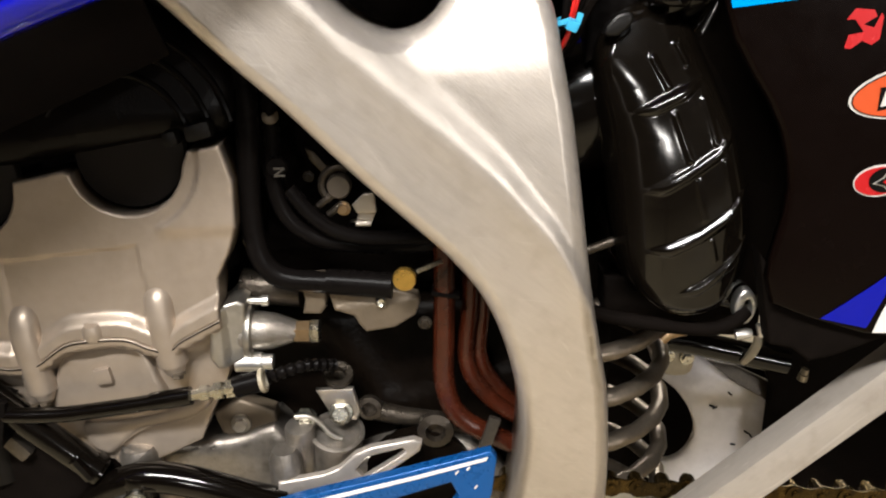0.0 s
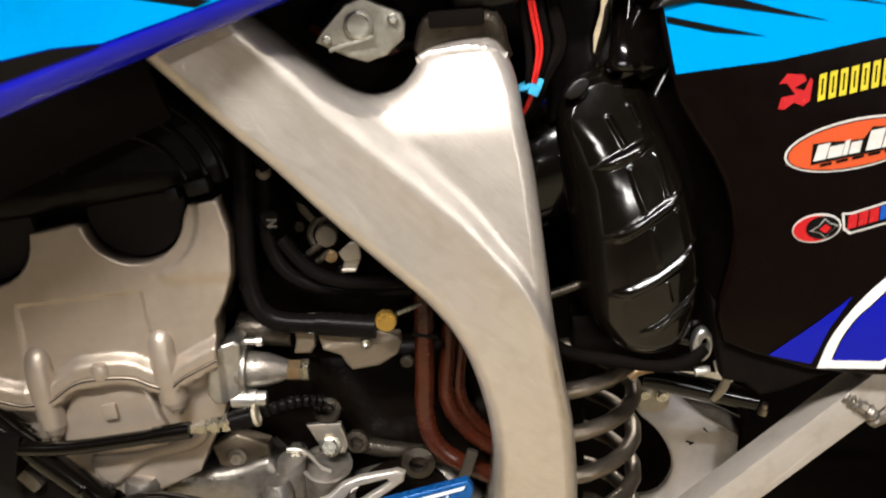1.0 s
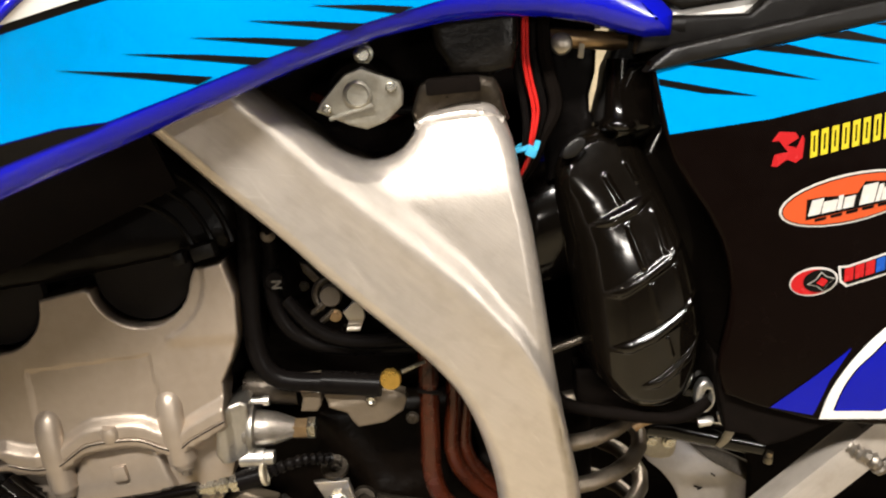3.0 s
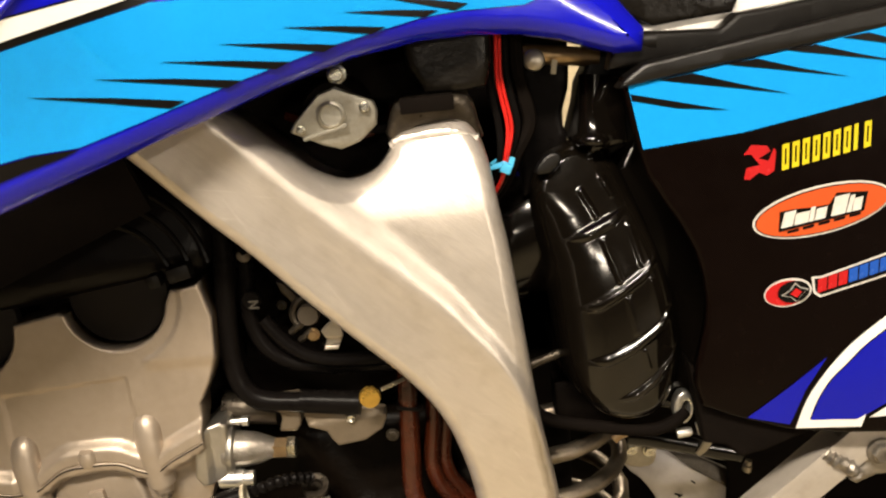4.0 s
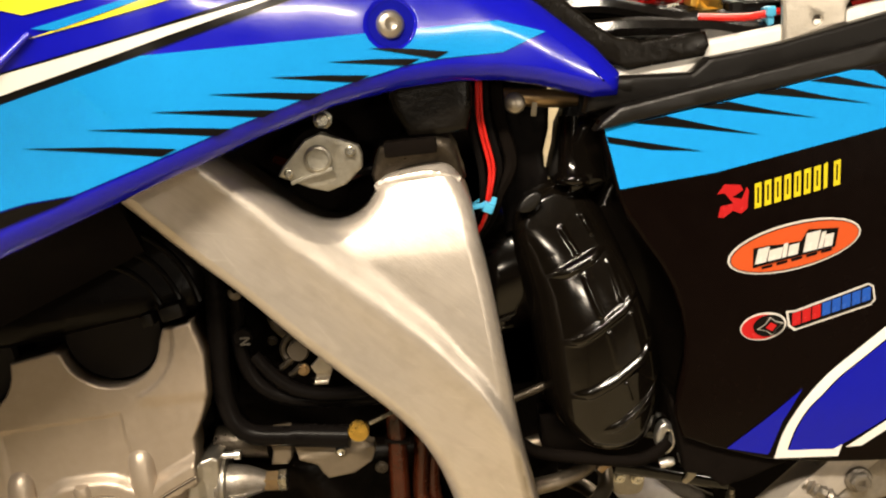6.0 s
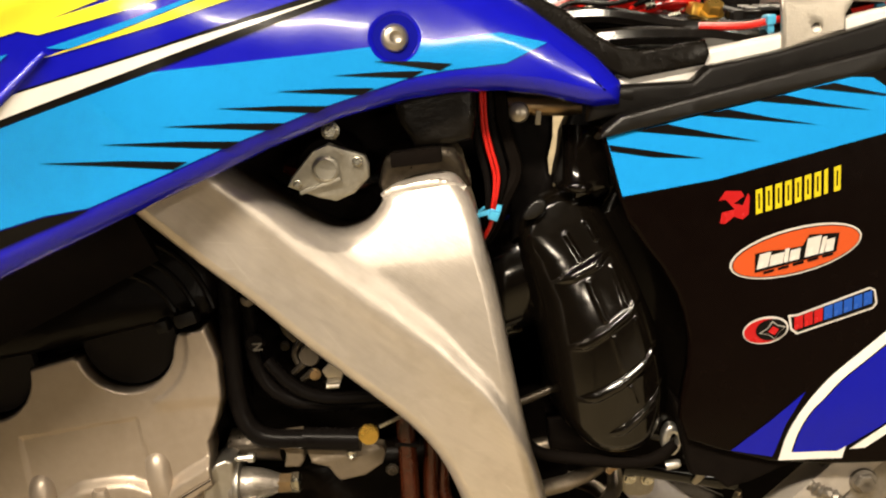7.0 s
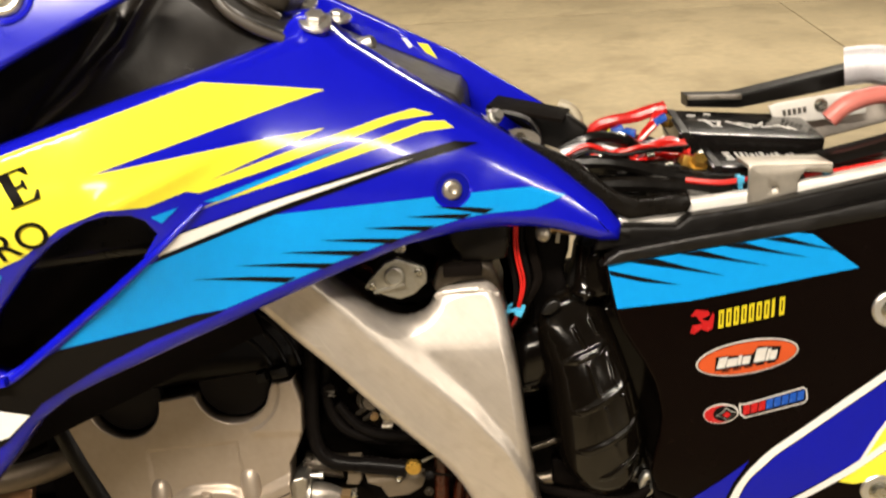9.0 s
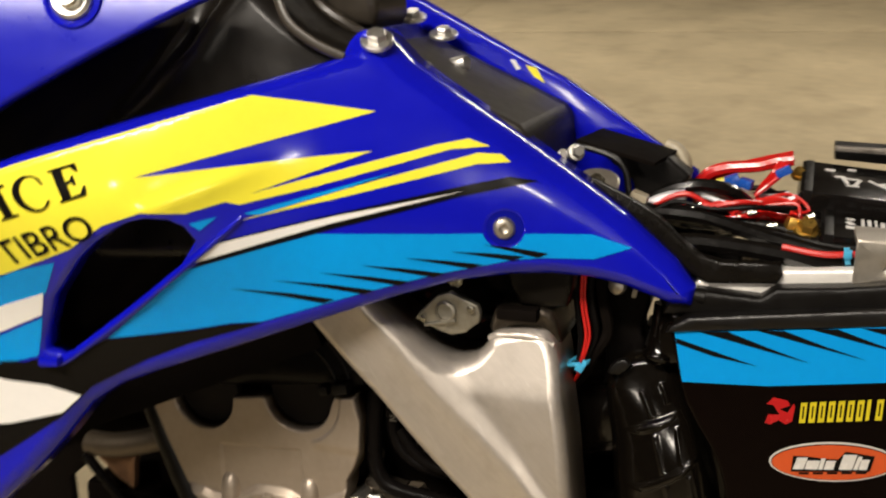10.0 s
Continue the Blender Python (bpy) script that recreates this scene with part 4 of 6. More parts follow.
part("far_rail", plate_bm([(0.2453, 0.9990), (0.2452, 1.0090), (0.2865, 1.0075), (0.3575, 1.0210), (0.46, 1.042), (0.46, 1.026), (0.3575, 1.0060), (0.2900, 0.9960)], 0.715, 0.03, 0.002), SATIN_BLACK, bike, "worn black plastic rail beyond the batteries")
part("rail_cap", box_bm((0.268, 0.712, 1.0075), (0.046, 0.008, 0.004), (0, 2, 0), 0.0012), ALU_CAST, bike, "grey metal strip on the far rail")
label_plate = part("far_bracket", plate_bm([(0.3090, 0.9997), (0.3160, 1.0020), (0.3900, 1.0110), (0.3900, 0.9900), (0.3160, 0.9823)], 0.69, 0.002, 0.0006, cell=0.05), SILVER_PAINT, bike, "pale grey label plate behind the batteries")
for k in range(5):
    part("print_bar", box_bm((0.322 + 0.0042 * k, 0.6893, 0.9935 + 0.0005 * k), (0.0028, 0.0006, 0.0050), (0, -7, 0), 0), SENSOR_INK, label_plate)
part("bolt", bolt_bm((0.352, 0.689, 0.999), OUT, 0.0042), ZINC, label_plate)
part("grey_pipe", tube_bm([(0.37, 0.69, 1.03), (0.4, 0.68, 1.03), (0.43, 0.67, 1.01), (0.45, 0.66, 0.97)], 0.016, 14), GREY_PAINT, bike, "grey metal pipe behind the batteries")

# ---- air box ----
AIR_RIBS = (((0.100, 0.8190), (0.1211, 0.8293), (0.1360, 0.8368), (0.1454, 0.8410), (0.1564, 0.8460), (0.185, 0.858)),
            ((0.100, 0.7800), (0.1249, 0.7897), (0.1352, 0.7941), (0.1481, 0.8017), (0.1624, 0.8114), (0.1734, 0.8214), (0.190, 0.838)),
            ((0.100, 0.7490), (0.1274, 0.7567), (0.1411, 0.7611), (0.1557, 0.7681), (0.1686, 0.7769), (0.1814, 0.7913), (0.192, 0.804)),
            ((0.110, 0.7170), (0.1439, 0.7314), (0.1571, 0.7377), (0.1669, 0.7452), (0.1767, 0.7541), (0.1831, 0.7651), (0.192, 0.778)))
AIR_RIB_ENDS = ((0.1195, 0.160), (0.1235, 0.1765), (0.126, 0.185), (0.1425, 0.187))
AIR_LINES = [((0.1308, 0.8562), (0.1398, 0.8394), 1.0), ((0.1436, 0.8626), (0.1493, 0.8503), 1.6), ((0.1415, 0.8283), (0.1497, 0.8032), 1.0), ((0.1563, 0.8355), (0.1624, 0.8114), 0.8), ((0.1525, 0.7950), (0.1575, 0.7720), 0.5), ((0.1665, 0.8040), (0.1718, 0.7790), 0.5), ((0.161, 0.762), (0.164, 0.749), 0.5)]
AIR_SLOPES = (0.335, 0.245, 0.03, -0.10, -0.22)
AIR_BEND = (5.0, 4.5, 2.5, 2.5, 3.0)


def line_dist(x, z, a, b):
    dx, dz = b[0] - a[0], b[1] - a[1]
    q = dx * dx + dz * dz
    s = ((x - a[0]) * dx + (z - a[1]) * dz) / q
    n = (-(x - a[0]) * dz + (z - a[1]) * dx) / math.sqrt(q)
    return s, n


def airbox_y(x, z):
    """A domed shell of overlapping scales; each scale starts with a raised lip."""
    mid = float(np.interp(z, (0.715, 0.78, 0.814, 0.84, 0.856, 0.88), (0.156, 0.152, 0.1477, 0.138, 0.128, 0.125)))
    y = 0.5425 + 4.0 * (x - mid) ** 2 + 5000 * (x - mid) ** 4
    lips = [float(np.interp(x, [p[0] for p in rib], [p[1] for p in rib])) for rib in AIR_RIBS]
    tops = [0.882] + lips
    feet = lips + [0.712]
    for i in range(5):
        # sum the tilt of every scale from the second lip to this height
        lo, hi = feet[i], tops[i]
        centre = 0.856 if i == 0 else (0.8141 if i == 1 else (lo + hi) / 2)
        a, b = (lips[1], z) if z > lips[1] else (z, lips[1])
        a, b = max(a, lo if i < 4 else -1), min(b, hi if i else 9)
        if b > a:
            y += (1 if z > lips[1] else -1) * (AIR_SLOPES[i] * (b - a) + 0.5 * AIR_BEND[i] * ((b - centre) ** 2 - (a - centre) ** 2))
    for lip, (x0, x1) in zip(lips, AIR_RIB_ENDS):
        taper = ease((x - x0) / 0.016) * ease((x1 - x) / 0.014)
        if taper > 0:
            n = (lip - z) * 0.87 / (0.35 + 0.65 * taper)
            y -= 0.0022 * taper * ease((n + 0.0006) / 0.0038) * (1 - ease((n - 0.0048) / 0.0030))
    for a, b, tall in AIR_LINES:
        s, n = line_dist(x, z, a, b)
        y -= 0.0011 * tall * math.exp(-(n / 0.0016) ** 2) * ease((s + 0.05) / 0.1) * ease((1.05 - s) / 0.1)
    return y


part("airbox", plate_bm([(0.1077, 0.868), (0.1035, 0.8553), (0.1045, 0.8358), (0.1090, 0.8024), (0.1120, 0.7679), (0.1165, 0.7448), (0.1267, 0.7290), (0.1415, 0.7172), (0.1598, 0.7140), (0.1745, 0.7200), (0.184, 0.7392), (0.187, 0.7601), (0.1815, 0.7900), (0.173, 0.8173), (0.163, 0.8473), (0.1555, 0.8669), (0.149, 0.8781), (0.1377, 0.8829), (0.1221, 0.8798), (0.1126, 0.8747)],
     airbox_y, 0.03, 0.008, cell=0.0008, smooth=3), AIRBOX_BLACK, bike, "glossy black ribbed plastic airbox", sharp=180, surf=airbox_y, rim=0.008)
# Added tab in the shape of the grey sheen at the airbox corner
part("airbox_sheen_tab", plate_bm([(0.106, 0.868), (0.112, 0.8765), (0.119, 0.8785), (0.1215, 0.874), (0.114, 0.867)], 0.5560, 0.004, 0.0016, smooth=2), RAIL_BLACK, bike, "black tab added for the faint triangular sheen on the airbox", sharp=80)
part("airbox_body", plate_bm([(0.112, 0.745), (0.128, 0.72), (0.19, 0.705), (0.3, 0.715), (0.3, 0.925), (0.175, 0.925), (0.17, 0.9), (0.155, 0.87), (0.112, 0.86)], 0.574, 0.13, 0.008, smooth=0), GLOSS_BLACK, bike, "glossy black airbox body")
part("airbox_neck", lathe_bm([(0.0090, 0), (0.0112, 0.0012), (0.0120, 0.0035), (0.0112, 0.0058), (0.0092, 0.0075), (0.0088, 0.02), (0.0095, 0.04)], (0.1405, 0.5640, 0.8790), (0.10, 0.1, 1), 24), GLOSS_BLACK, bike, "black rubber neck on the airbox", sharp=80)
part("airbox_neck", plate_bm([(0.137, 0.875), (0.139, 0.905), (0.145, 0.918), (0.158, 0.918), (0.16, 0.88)], 0.556, 0.02, 0.005), GLOSS_BLACK, bike)
part("intake_boot", tube_bm([(0.03, 0.625, 0.803), (0.06, 0.622, 0.809), (0.085, 0.618, 0.817), (0.11, 0.616, 0.826), (0.135, 0.615, 0.835)], 0.042, 24, taper=lambda s: 0.9 + 0.12 * math.sin(s * 3.1) ), GLOSS_BLACK, bike, "black rubber intake boot", sharp=80)
part("drain_hose", tube_bm([(0.095, 0.562, 0.724), (0.1059, 0.561, 0.7150), (0.134, 0.560, 0.7085), (0.1655, 0.560, 0.7035), (0.1811, 0.562, 0.7065), (0.189, 0.566, 0.711)], 0.0040, 10), DARK, bike, "black drain hose under the airbox")
part("breather_tube", tube_bm([(0.088, 0.565, 0.747), (0.117, 0.567, 0.756)], 0.0026, 10, smooth=False), OILY_SHADED_CAST, bike, "dull steel breather tube")
clip = part("hose_clip", plate_bm([(p[0], p[1]) for p in ellipse(0.1880, 0.7135, 0.0062, 0.0105, -4, 24)], 0.5645, 0.006, 0.0016, [ellipse(0.1893, 0.7125, 0.0024, 0.0056, -4, 18)], cell=0.02), ALU_BRIGHT, bike, "bright metal hose clip", sharp=80)
part("clip_screw", lathe_bm([(0.0030, 0), (0.0030, 0.007), (0.0022, 0.009)], (0.1835, 0.5650, 0.6970), (1, 0, 0.12), 10), ALU_BRIGHT, clip, "bright clamp screw")
part("clip_ear", box_bm((0.1977, 0.5650, 0.6995), (0.0045, 0.004, 0.0075), (0, -14, 0), 0.001), ALU_BRIGHT, clip)
part("airbox_base", plate_bm([(0.112, 0.728), (0.112, 0.706), (0.150, 0.696), (0.180, 0.688), (0.203, 0.686), (0.203, 0.711), (0.1860, 0.7145), (0.1800, 0.7185), (0.174, 0.730)], 0.584, 0.02, 0.003), DARK, bike, "black plastic bottom of the airbox")
part("tan_rod", tube_bm([(0.150, 0.60, 0.679), (0.156, 0.60, 0.6832), (0.1697, 0.60, 0.6856), (0.189, 0.60, 0.6862)], 0.0030, 10), BRASS, bike, "dull yellow-tan rod under the airbox")
part("strut_fitting", lathe_bm([(0.0030, 0), (0.0030, 0.004), (0.0022, 0.0044), (0.0022, 0.008)], (0.2362, 0.60, 0.6490), (0.2, -0.1, 1), 14), BARE_STEEL, bike, "bare steel fitting above the strut")

# ---- rear shock, swing arm, chain ----
helix = [(0.1035 + 0.060 * math.cos(a), 0.667 - 0.060 * math.sin(a), 0.6985 - 0.0318 * (a - math.pi / 2) / (2 * math.pi)) for a in (k * math.pi / 10 for k in range(-6, 130))]
part("shock_spring", tube_bm(helix, 0.0058, 12, smooth=False), SPRING, bike, "bare steel shock absorber spring")
part("shock_body", lathe_bm([(0.02, 0), (0.022, 0.08), (0.022, 0.2), (0.03, 0.22), (0.034, 0.235)], (0.1035, 0.667, 0.49), (0.02, 0, 1), 20), DARK, bike, "dark shock absorber body")
part("link_plate", plate_bm([(0.08, 0.45), (0.08, 0.628), (0.186, 0.628), (0.192, 0.60), (0.225, 0.57), (0.3, 0.55), (0.3, 0.45)], 0.80, 0.01, 0.002), DARK, bike, "dark linkage behind the shock")
part("reservoir_label", lathe_bm([(0.0225, 0), (0.0225, 0.03)], (0.1045, 0.667, 0.60), (0.02, 0, 1), 20), HOSE_RED, bike)


def guard_y(x, z):
    return 0.742 + 2.0 * max(0, 0.215 - x) ** 2 * 8 + 1.5 * max(0, z - 0.575) ** 2 * 10 + 1.2 * (x - 0.25) ** 2


inner_guard = part("inner_guard", plate_bm([(0.1780, 0.6020), (0.2071, 0.6000), (0.2227, 0.5920), (0.2384, 0.5811), (0.2566, 0.5681), (0.2690, 0.5518), (0.2640, 0.5330), (0.2540, 0.5079), (0.2450, 0.4724), (0.1752, 0.4745), (0.1800, 0.4900), (0.1995, 0.5072), (0.2098, 0.5299), (0.2055, 0.5503), (0.1952, 0.5656), (0.1830, 0.5749)], guard_y, 0.004, 0.002, cell=0.008, smooth=3), GREY_PAINT, bike, "grey painted exhaust box with small scuffs")
for a, b, c in ((0.222, 0.555, 0.3), (0.2245, 0.5535, -0.4), (0.2355, 0.5655, 0.7), (0.25, 0.531, 0.6), (0.2535, 0.528, 0.9), (0.24, 0.5205, 0.2)):
    part("scuff", box_bm((a, guard_y(a, b) - 0.0005, b), (0.0042, 0.001, 0.0013), (0, c * 60, 0), 0.0003), DARK, inner_guard)
part("inner_fender", plate_bm([(0.2140, 0.5985), (0.2359, 0.5935), (0.262, 0.581), (0.2902, 0.5600), (0.2842, 0.5465), (0.2543, 0.5708), (0.2320, 0.5834)], lambda x, z: 0.728 + 0.4 * (z - 0.58), 0.003, 0.001), STEEL_DARK, bike, "dull dark fender edge")
part("guard_bracket", plate_bm([(0.1780, 0.6120), (0.1914, 0.6143), (0.2044, 0.6107), (0.2044, 0.5942), (0.1990, 0.5867), (0.1838, 0.5873), (0.176, 0.595)], 0.733, 0.012, 0.004, smooth=2), CREAM, bike, "cream plastic bracket with two screws")
bolt((0.1837, 0.731, 0.6054), OUT, 0.0042, bike, socket=True)
bolt((0.1982, 0.731, 0.6029), OUT, 0.0042, bike, socket=True)
part("frame_rod", tube_bm([(0.175, 0.70, 0.6345), (0.19, 0.70, 0.6315), (0.262, 0.7, 0.6115)], 0.0092, 14, smooth=False), GLOSS_BLACK, bike, "gloss black tube")
part("cream_strap", tube_bm([(0.2355, 0.69, 0.647), (0.2365, 0.688, 0.634), (0.232, 0.688, 0.624), (0.227, 0.69, 0.617)], 0.003, 8, flat=0.5, taper=lambda s: 0.7 + 0.5 * math.sin(s * 3.1)), CREAM, bike, "cream nylon strap")
strut_a, strut_b = Vector((0.0876, 0.558, 0.5226)), Vector((0.3148, 0.558, 0.7105))
sd = strut_b - strut_a
strut = part("subframe_strut", box_bm((strut_a + strut_b) / 2, (sd.length, 0.022, 0.022), (0, -math.degrees(math.atan2(sd.z, sd.x)), 0), 0.0026), STRUT_ALU, bike, "brushed aluminium square subframe strut")
part("strut_weld", tube_bm([(0.268, 0.549, 0.684), (0.274, 0.546, 0.680), (0.281, 0.546, 0.676), (0.286, 0.549, 0.669)], 0.004, 8, taper=lambda s: 1 + 0.25 * math.sin(s * 40)), ALU_CAST, strut)
bolt((0.2999, 0.546, 0.6841), OUT, 0.0062, bike, ALU_CAST, socket=True)
part("strut_lug", plate_bm([(0.276, 0.694), (0.292, 0.702), (0.316, 0.708), (0.330, 0.690), (0.322, 0.668), (0.300, 0.666), (0.288, 0.661), (0.284, 0.667), (0.292, 0.676), (0.283, 0.684)], 0.549, 0.02, 0.004, cell=0.01, smooth=2), ALU_CAST, strut, "rough cast lug at the end of the strut")
part("mud_flap", plate_bm([(0.256, 0.545), (0.258, 0.585), (0.250, 0.605), (0.252, 0.625), (0.285, 0.66), (0.46, 0.70), (0.52, 0.42), (0.25, 0.42)], 0.715, 0.006, 0.002), DARK, bike, "black rubber mud flap")

chain = tagged(new("drive_chain"), "oily gold roller chain", "")
chain.parent = bike
PLACE[chain] = Vector((0, 0, 0))
link_outer = plate_bm([(p[0], p[1]) for p in ([(-0.0079 + 0.006 * math.cos(a), 0.006 * math.sin(a)) for a in [math.pi / 2 + k * math.pi / 6 for k in range(7)]] + [(0, -0.0042)] + [(0.0079 + 0.006 * math.cos(a), 0.006 * math.sin(a)) for a in [-math.pi / 2 + k * math.pi / 6 for k in range(7)]] + [(0, 0.0042)])], -0.0065, 0.0015, 0, cell=0.05)
for dx in (-0.0079, 0.0079):
    lathe_bm([(0.0026, -0.008), (0.0026, 0.008)], (dx, 0, 0), (0, 1, 0), 10, link_outer)
    lathe_bm([(0.0048, -0.004), (0.0048, 0.004)], (dx, 0, 0), (0, 1, 0), 12, link_outer)
finish(link_outer)
link_mesh = bpy.data.meshes.new("chain_link")
link_outer.to_mesh(link_mesh)
link_outer.free()
link_mesh.set_sharp_from_angle(angle=radians(40))
link_mesh.materials.append(CHAIN_GOLD)
for i in range(24):
    s = i / 23
    x0 = 0.045 + i * 0.01588
    z0 = 0.600 - 0.085 * (x0 - 0.06) - 0.06 * max(0, x0 - 0.2) ** 2 + 0.0006 * (i % 2)
    lk = new("link", link_mesh)
    lk.parent = chain
    lk.matrix_basis = pose(x0, 0.578 + (0.0012 if i % 2 else 0), z0, 0, 4.5 + (2 if i % 3 == 0 else 0), 0)

part("rear_tyre", tube_bm([(0.67 + 0.275 * math.cos(a), 0.70, 0.36 + 0.275 * math.sin(a)) for a in (k * math.pi / 18 for k in range(36))], 0.055, 14, smooth=False, closed=True), RUBBER, bike, "black knobbly rear tyre")

# ---- tank and shrouds ----
TANK_RIDGES = (([(-0.134, 1.131), (-0.161, 1.094), (-0.198, 1.063), (-0.245, 1.031)], 0.0085), ([(-0.165, 1.112), (-0.188, 1.084), (-0.226, 1.0483)], 0.0070))


def tank_y(x, z):
    y = 0.478 + 1.6 * max(0, x + 0.18) ** 2 + 2.2 * max(0, z - 1.06) ** 2
    # two sharp ridges that run together towards the front
    for line, tall in TANK_RIDGES:
        best, along = 1.0, 0.0
        for k in range(len(line) - 1):
            s, n = line_dist(x, z, line[k], line[k + 1])
            beyond = max(0, -s, s - 1) * math.hypot(line[k + 1][0] - line[k][0], line[k + 1][1] - line[k][1])
            d = math.hypot(n, beyond)
            if d < best:
                best, along = d, (k + min(1, max(0, s))) / (len(line) - 1)
        y -= tall * math.exp(-(math.sqrt(best * best + 1e-6) - 0.001) / 0.0045) * (1 - 0.6 * along)
    return y + 0.0006 * noise.noise(Vector((x * 24, z * 24, 0)))


part("fuel_tank", plate_bm([(-0.38, 0.95), (-0.38, 1.19), (-0.2, 1.185), (-0.15, 1.165), (-0.115, 1.13), (-0.085, 1.105), (-0.052, 1.088), (-0.04, 1.06), (-0.04, 0.97)], tank_y, 0.2, 0.012, cell=0.0018, smooth=3), TANK_DUSTY, bike, "black plastic fuel tank", sharp=180, surf=tank_y, rim=0.012)
part("tank_tail", plate_bm([(-0.065, 0.97), (-0.065, 1.0955), (-0.0423, 1.0855), (0.0502, 1.0432), (0.055, 1.036), (0.058, 1.0), (0.05, 0.97)], 0.527, 0.126, 0.005), TANK_SMOKY, bike, "dull black rear end of the fuel tank")
part("tank_seam", tube_bm([(-0.112, 0.50, 1.16), (-0.104, 0.492, 1.131), (-0.094, 0.487, 1.111), (-0.076, 0.488, 1.097), (-0.057, 0.492, 1.088)], 0.0034, 12, flat=0.5), CLAMP_BROWN, bike, "raised brown-black tank seam", sharp=80)
tank_clamp = part("tank_clamp", plate_bm([(-0.116, 1.139), (-0.11, 1.145), (-0.074, 1.131), (-0.066, 1.122), (-0.072, 1.104), (-0.1, 1.112)], lambda x, z: 0.563 - 0.3 * (z - 1.12), 0.05, 0.006, smooth=2), CLAMP_BROWN, bike, "grey-brown plastic clamp on the tank", sharp=80)
part("clamp_band", tube_bm([(-0.112, 0.556, 1.128), (-0.1, 0.549, 1.118), (-0.085, 0.55, 1.108), (-0.074, 0.556, 1.1)], 0.004, 8), CLAMP_BROWN, tank_clamp)


def shroud_y(x, z):
    y = 0.503 + 0.32 * (x - 0.047) - 1.5 * max(0, x - 0.055) ** 2 - 0.030 * ease((-0.06 - x) / 0.12) * math.exp(-((z - 1.0) / 0.065) ** 2)
    # the rear edge bends inwards
    s, n = line_dist(x, z, (-0.04, 1.099), (0.165, 0.945))
    y += 9.0 * max(0, n + 0.016) ** 2
    # the upper half leans back above a bend that falls towards the rear
    q = z - 0.988 + 0.23 * x
    y += 2.1 * q * q if q > -0.012 else 0.0003 - 0.0504 * (q + 0.012)
    # softly chamfered top edge
    s3, n3 = line_dist(x, z, (-0.42, 0.97), (-0.06, 1.088))
    d3 = max(0, n3 + 0.0065)
    y += 0.75 * d3 * d3 / (d3 + 0.003) * ease((-0.05 - x) / 0.03)
    # soft fold running into the scoop
    s2, n2 = line_dist(x, z, (-0.165, 0.99), (-0.085, 1.022))
    y -= 0.0030 * math.exp(-((n2 - 0.004) / 0.0065) ** 2) * ease((s2 + 0.1) / 0.3) * ease((1.1 - s2) / 0.6)
    # slight unevenness of the moulding
    return y + 0.0004 * noise.noise(Vector((x * 34, z * 34, 0)))


VENT = [(-0.2565, 0.893), (-0.252, 0.910), (-0.240, 0.933), (-0.212, 0.9635), (-0.197, 0.976), (-0.183, 0.985), (-0.171, 0.9908), (-0.16, 0.993), (-0.148, 0.991), (-0.141, 0.986), (-0.1365, 0.976), (-0.148, 0.9595), (-0.174, 0.9395), (-0.199, 0.921), (-0.238, 0.8925), (-0.248, 0.888)]
SHROUD = [(-0.42, 0.97), (-0.33, 1.002), (-0.237, 1.034), (-0.175, 1.0535), (-0.115, 1.0715), (-0.06, 1.088), (-0.050, 1.091), (-0.046, 1.099), (-0.039, 1.104), (-0.031, 1.099), (-0.016, 1.084), (0.016, 1.0615), (0.05, 1.0385), (0.085, 1.0135), (0.12, 0.988), (0.153, 0.959), (0.166, 0.943),
          (0.164, 0.931), (0.15, 0.931), (0.135, 0.936), (0.121, 0.941), (0.1, 0.9455), (0.075, 0.9475), (0.049, 0.947), (0.014, 0.942), (-0.022, 0.9315), (-0.057, 0.9195), (-0.083, 0.911), (-0.11, 0.9015), (-0.136, 0.8925), (-0.162, 0.8835), (-0.19, 0.8735), (-0.213, 0.8645), (-0.236, 0.849), (-0.258, 0.822), (-0.283, 0.795), (-0.32, 0.76), (-0.42, 0.72)]
shroud = part("radiator_shroud", plate_bm(SHROUD, shroud_y, 0.014, 0.0105, [VENT, ellipse(0.047, 0.98, 0.0112, 0.0112, 0, 32)], cell=0.0026, hole_roll=0.0026), BLUE, bike, "glossy blue plastic radiator shroud with vinyl graphics", sharp=180, surf=shroud_y, rim=0.0105)
part("scoop_lip", tube_bm([(x, shroud_y(x, z) - 0.001, z) for x, z in ((-0.248, 0.885), (-0.238, 0.8885), (-0.198, 0.9175), (-0.168, 0.9400), (-0.139, 0.9635), (-0.122, 0.9785), (-0.109, 0.9905))], 0.0031, 10, taper=lambda s: 1 - 0.55 * s * s), BLUE, shroud, "raised blue lip under the air scoop")
part("scoop_end", box_bm((-0.2495, shroud_y(-0.25, 0.887) - 0.004, 0.8865), (0.017, 0.007, 0.006), (0, -6, 0), 0.0025), BLUE, shroud)
part("radiator", box_bm((-0.23, 0.505, 0.93), (0.2, 0.03, 0.20), (0, -20, 18), 0.003), DARK, bike, "dark radiator core behind the shroud")


def sdecal(outline, lift, mat, label="", holes=()):
    return decal("decal", outline, shroud_y, lift, mat, shroud, label, cell=0.0028, holes=holes)


sdecal([(-0.41, 0.968), (-0.237, 1.0275), (-0.175, 1.0455), (-0.105, 1.0665), (-0.032, 1.055), (-0.164, 1.019), (-0.033, 1.0305), (-0.113, 1.002), (-0.138, 0.9950), (-0.160, 0.9972), (-0.185, 0.9888), (-0.210, 0.9722), (-0.25, 0.9568), (-0.41, 0.9)], L1, YELLOW, "yellow vinyl field")
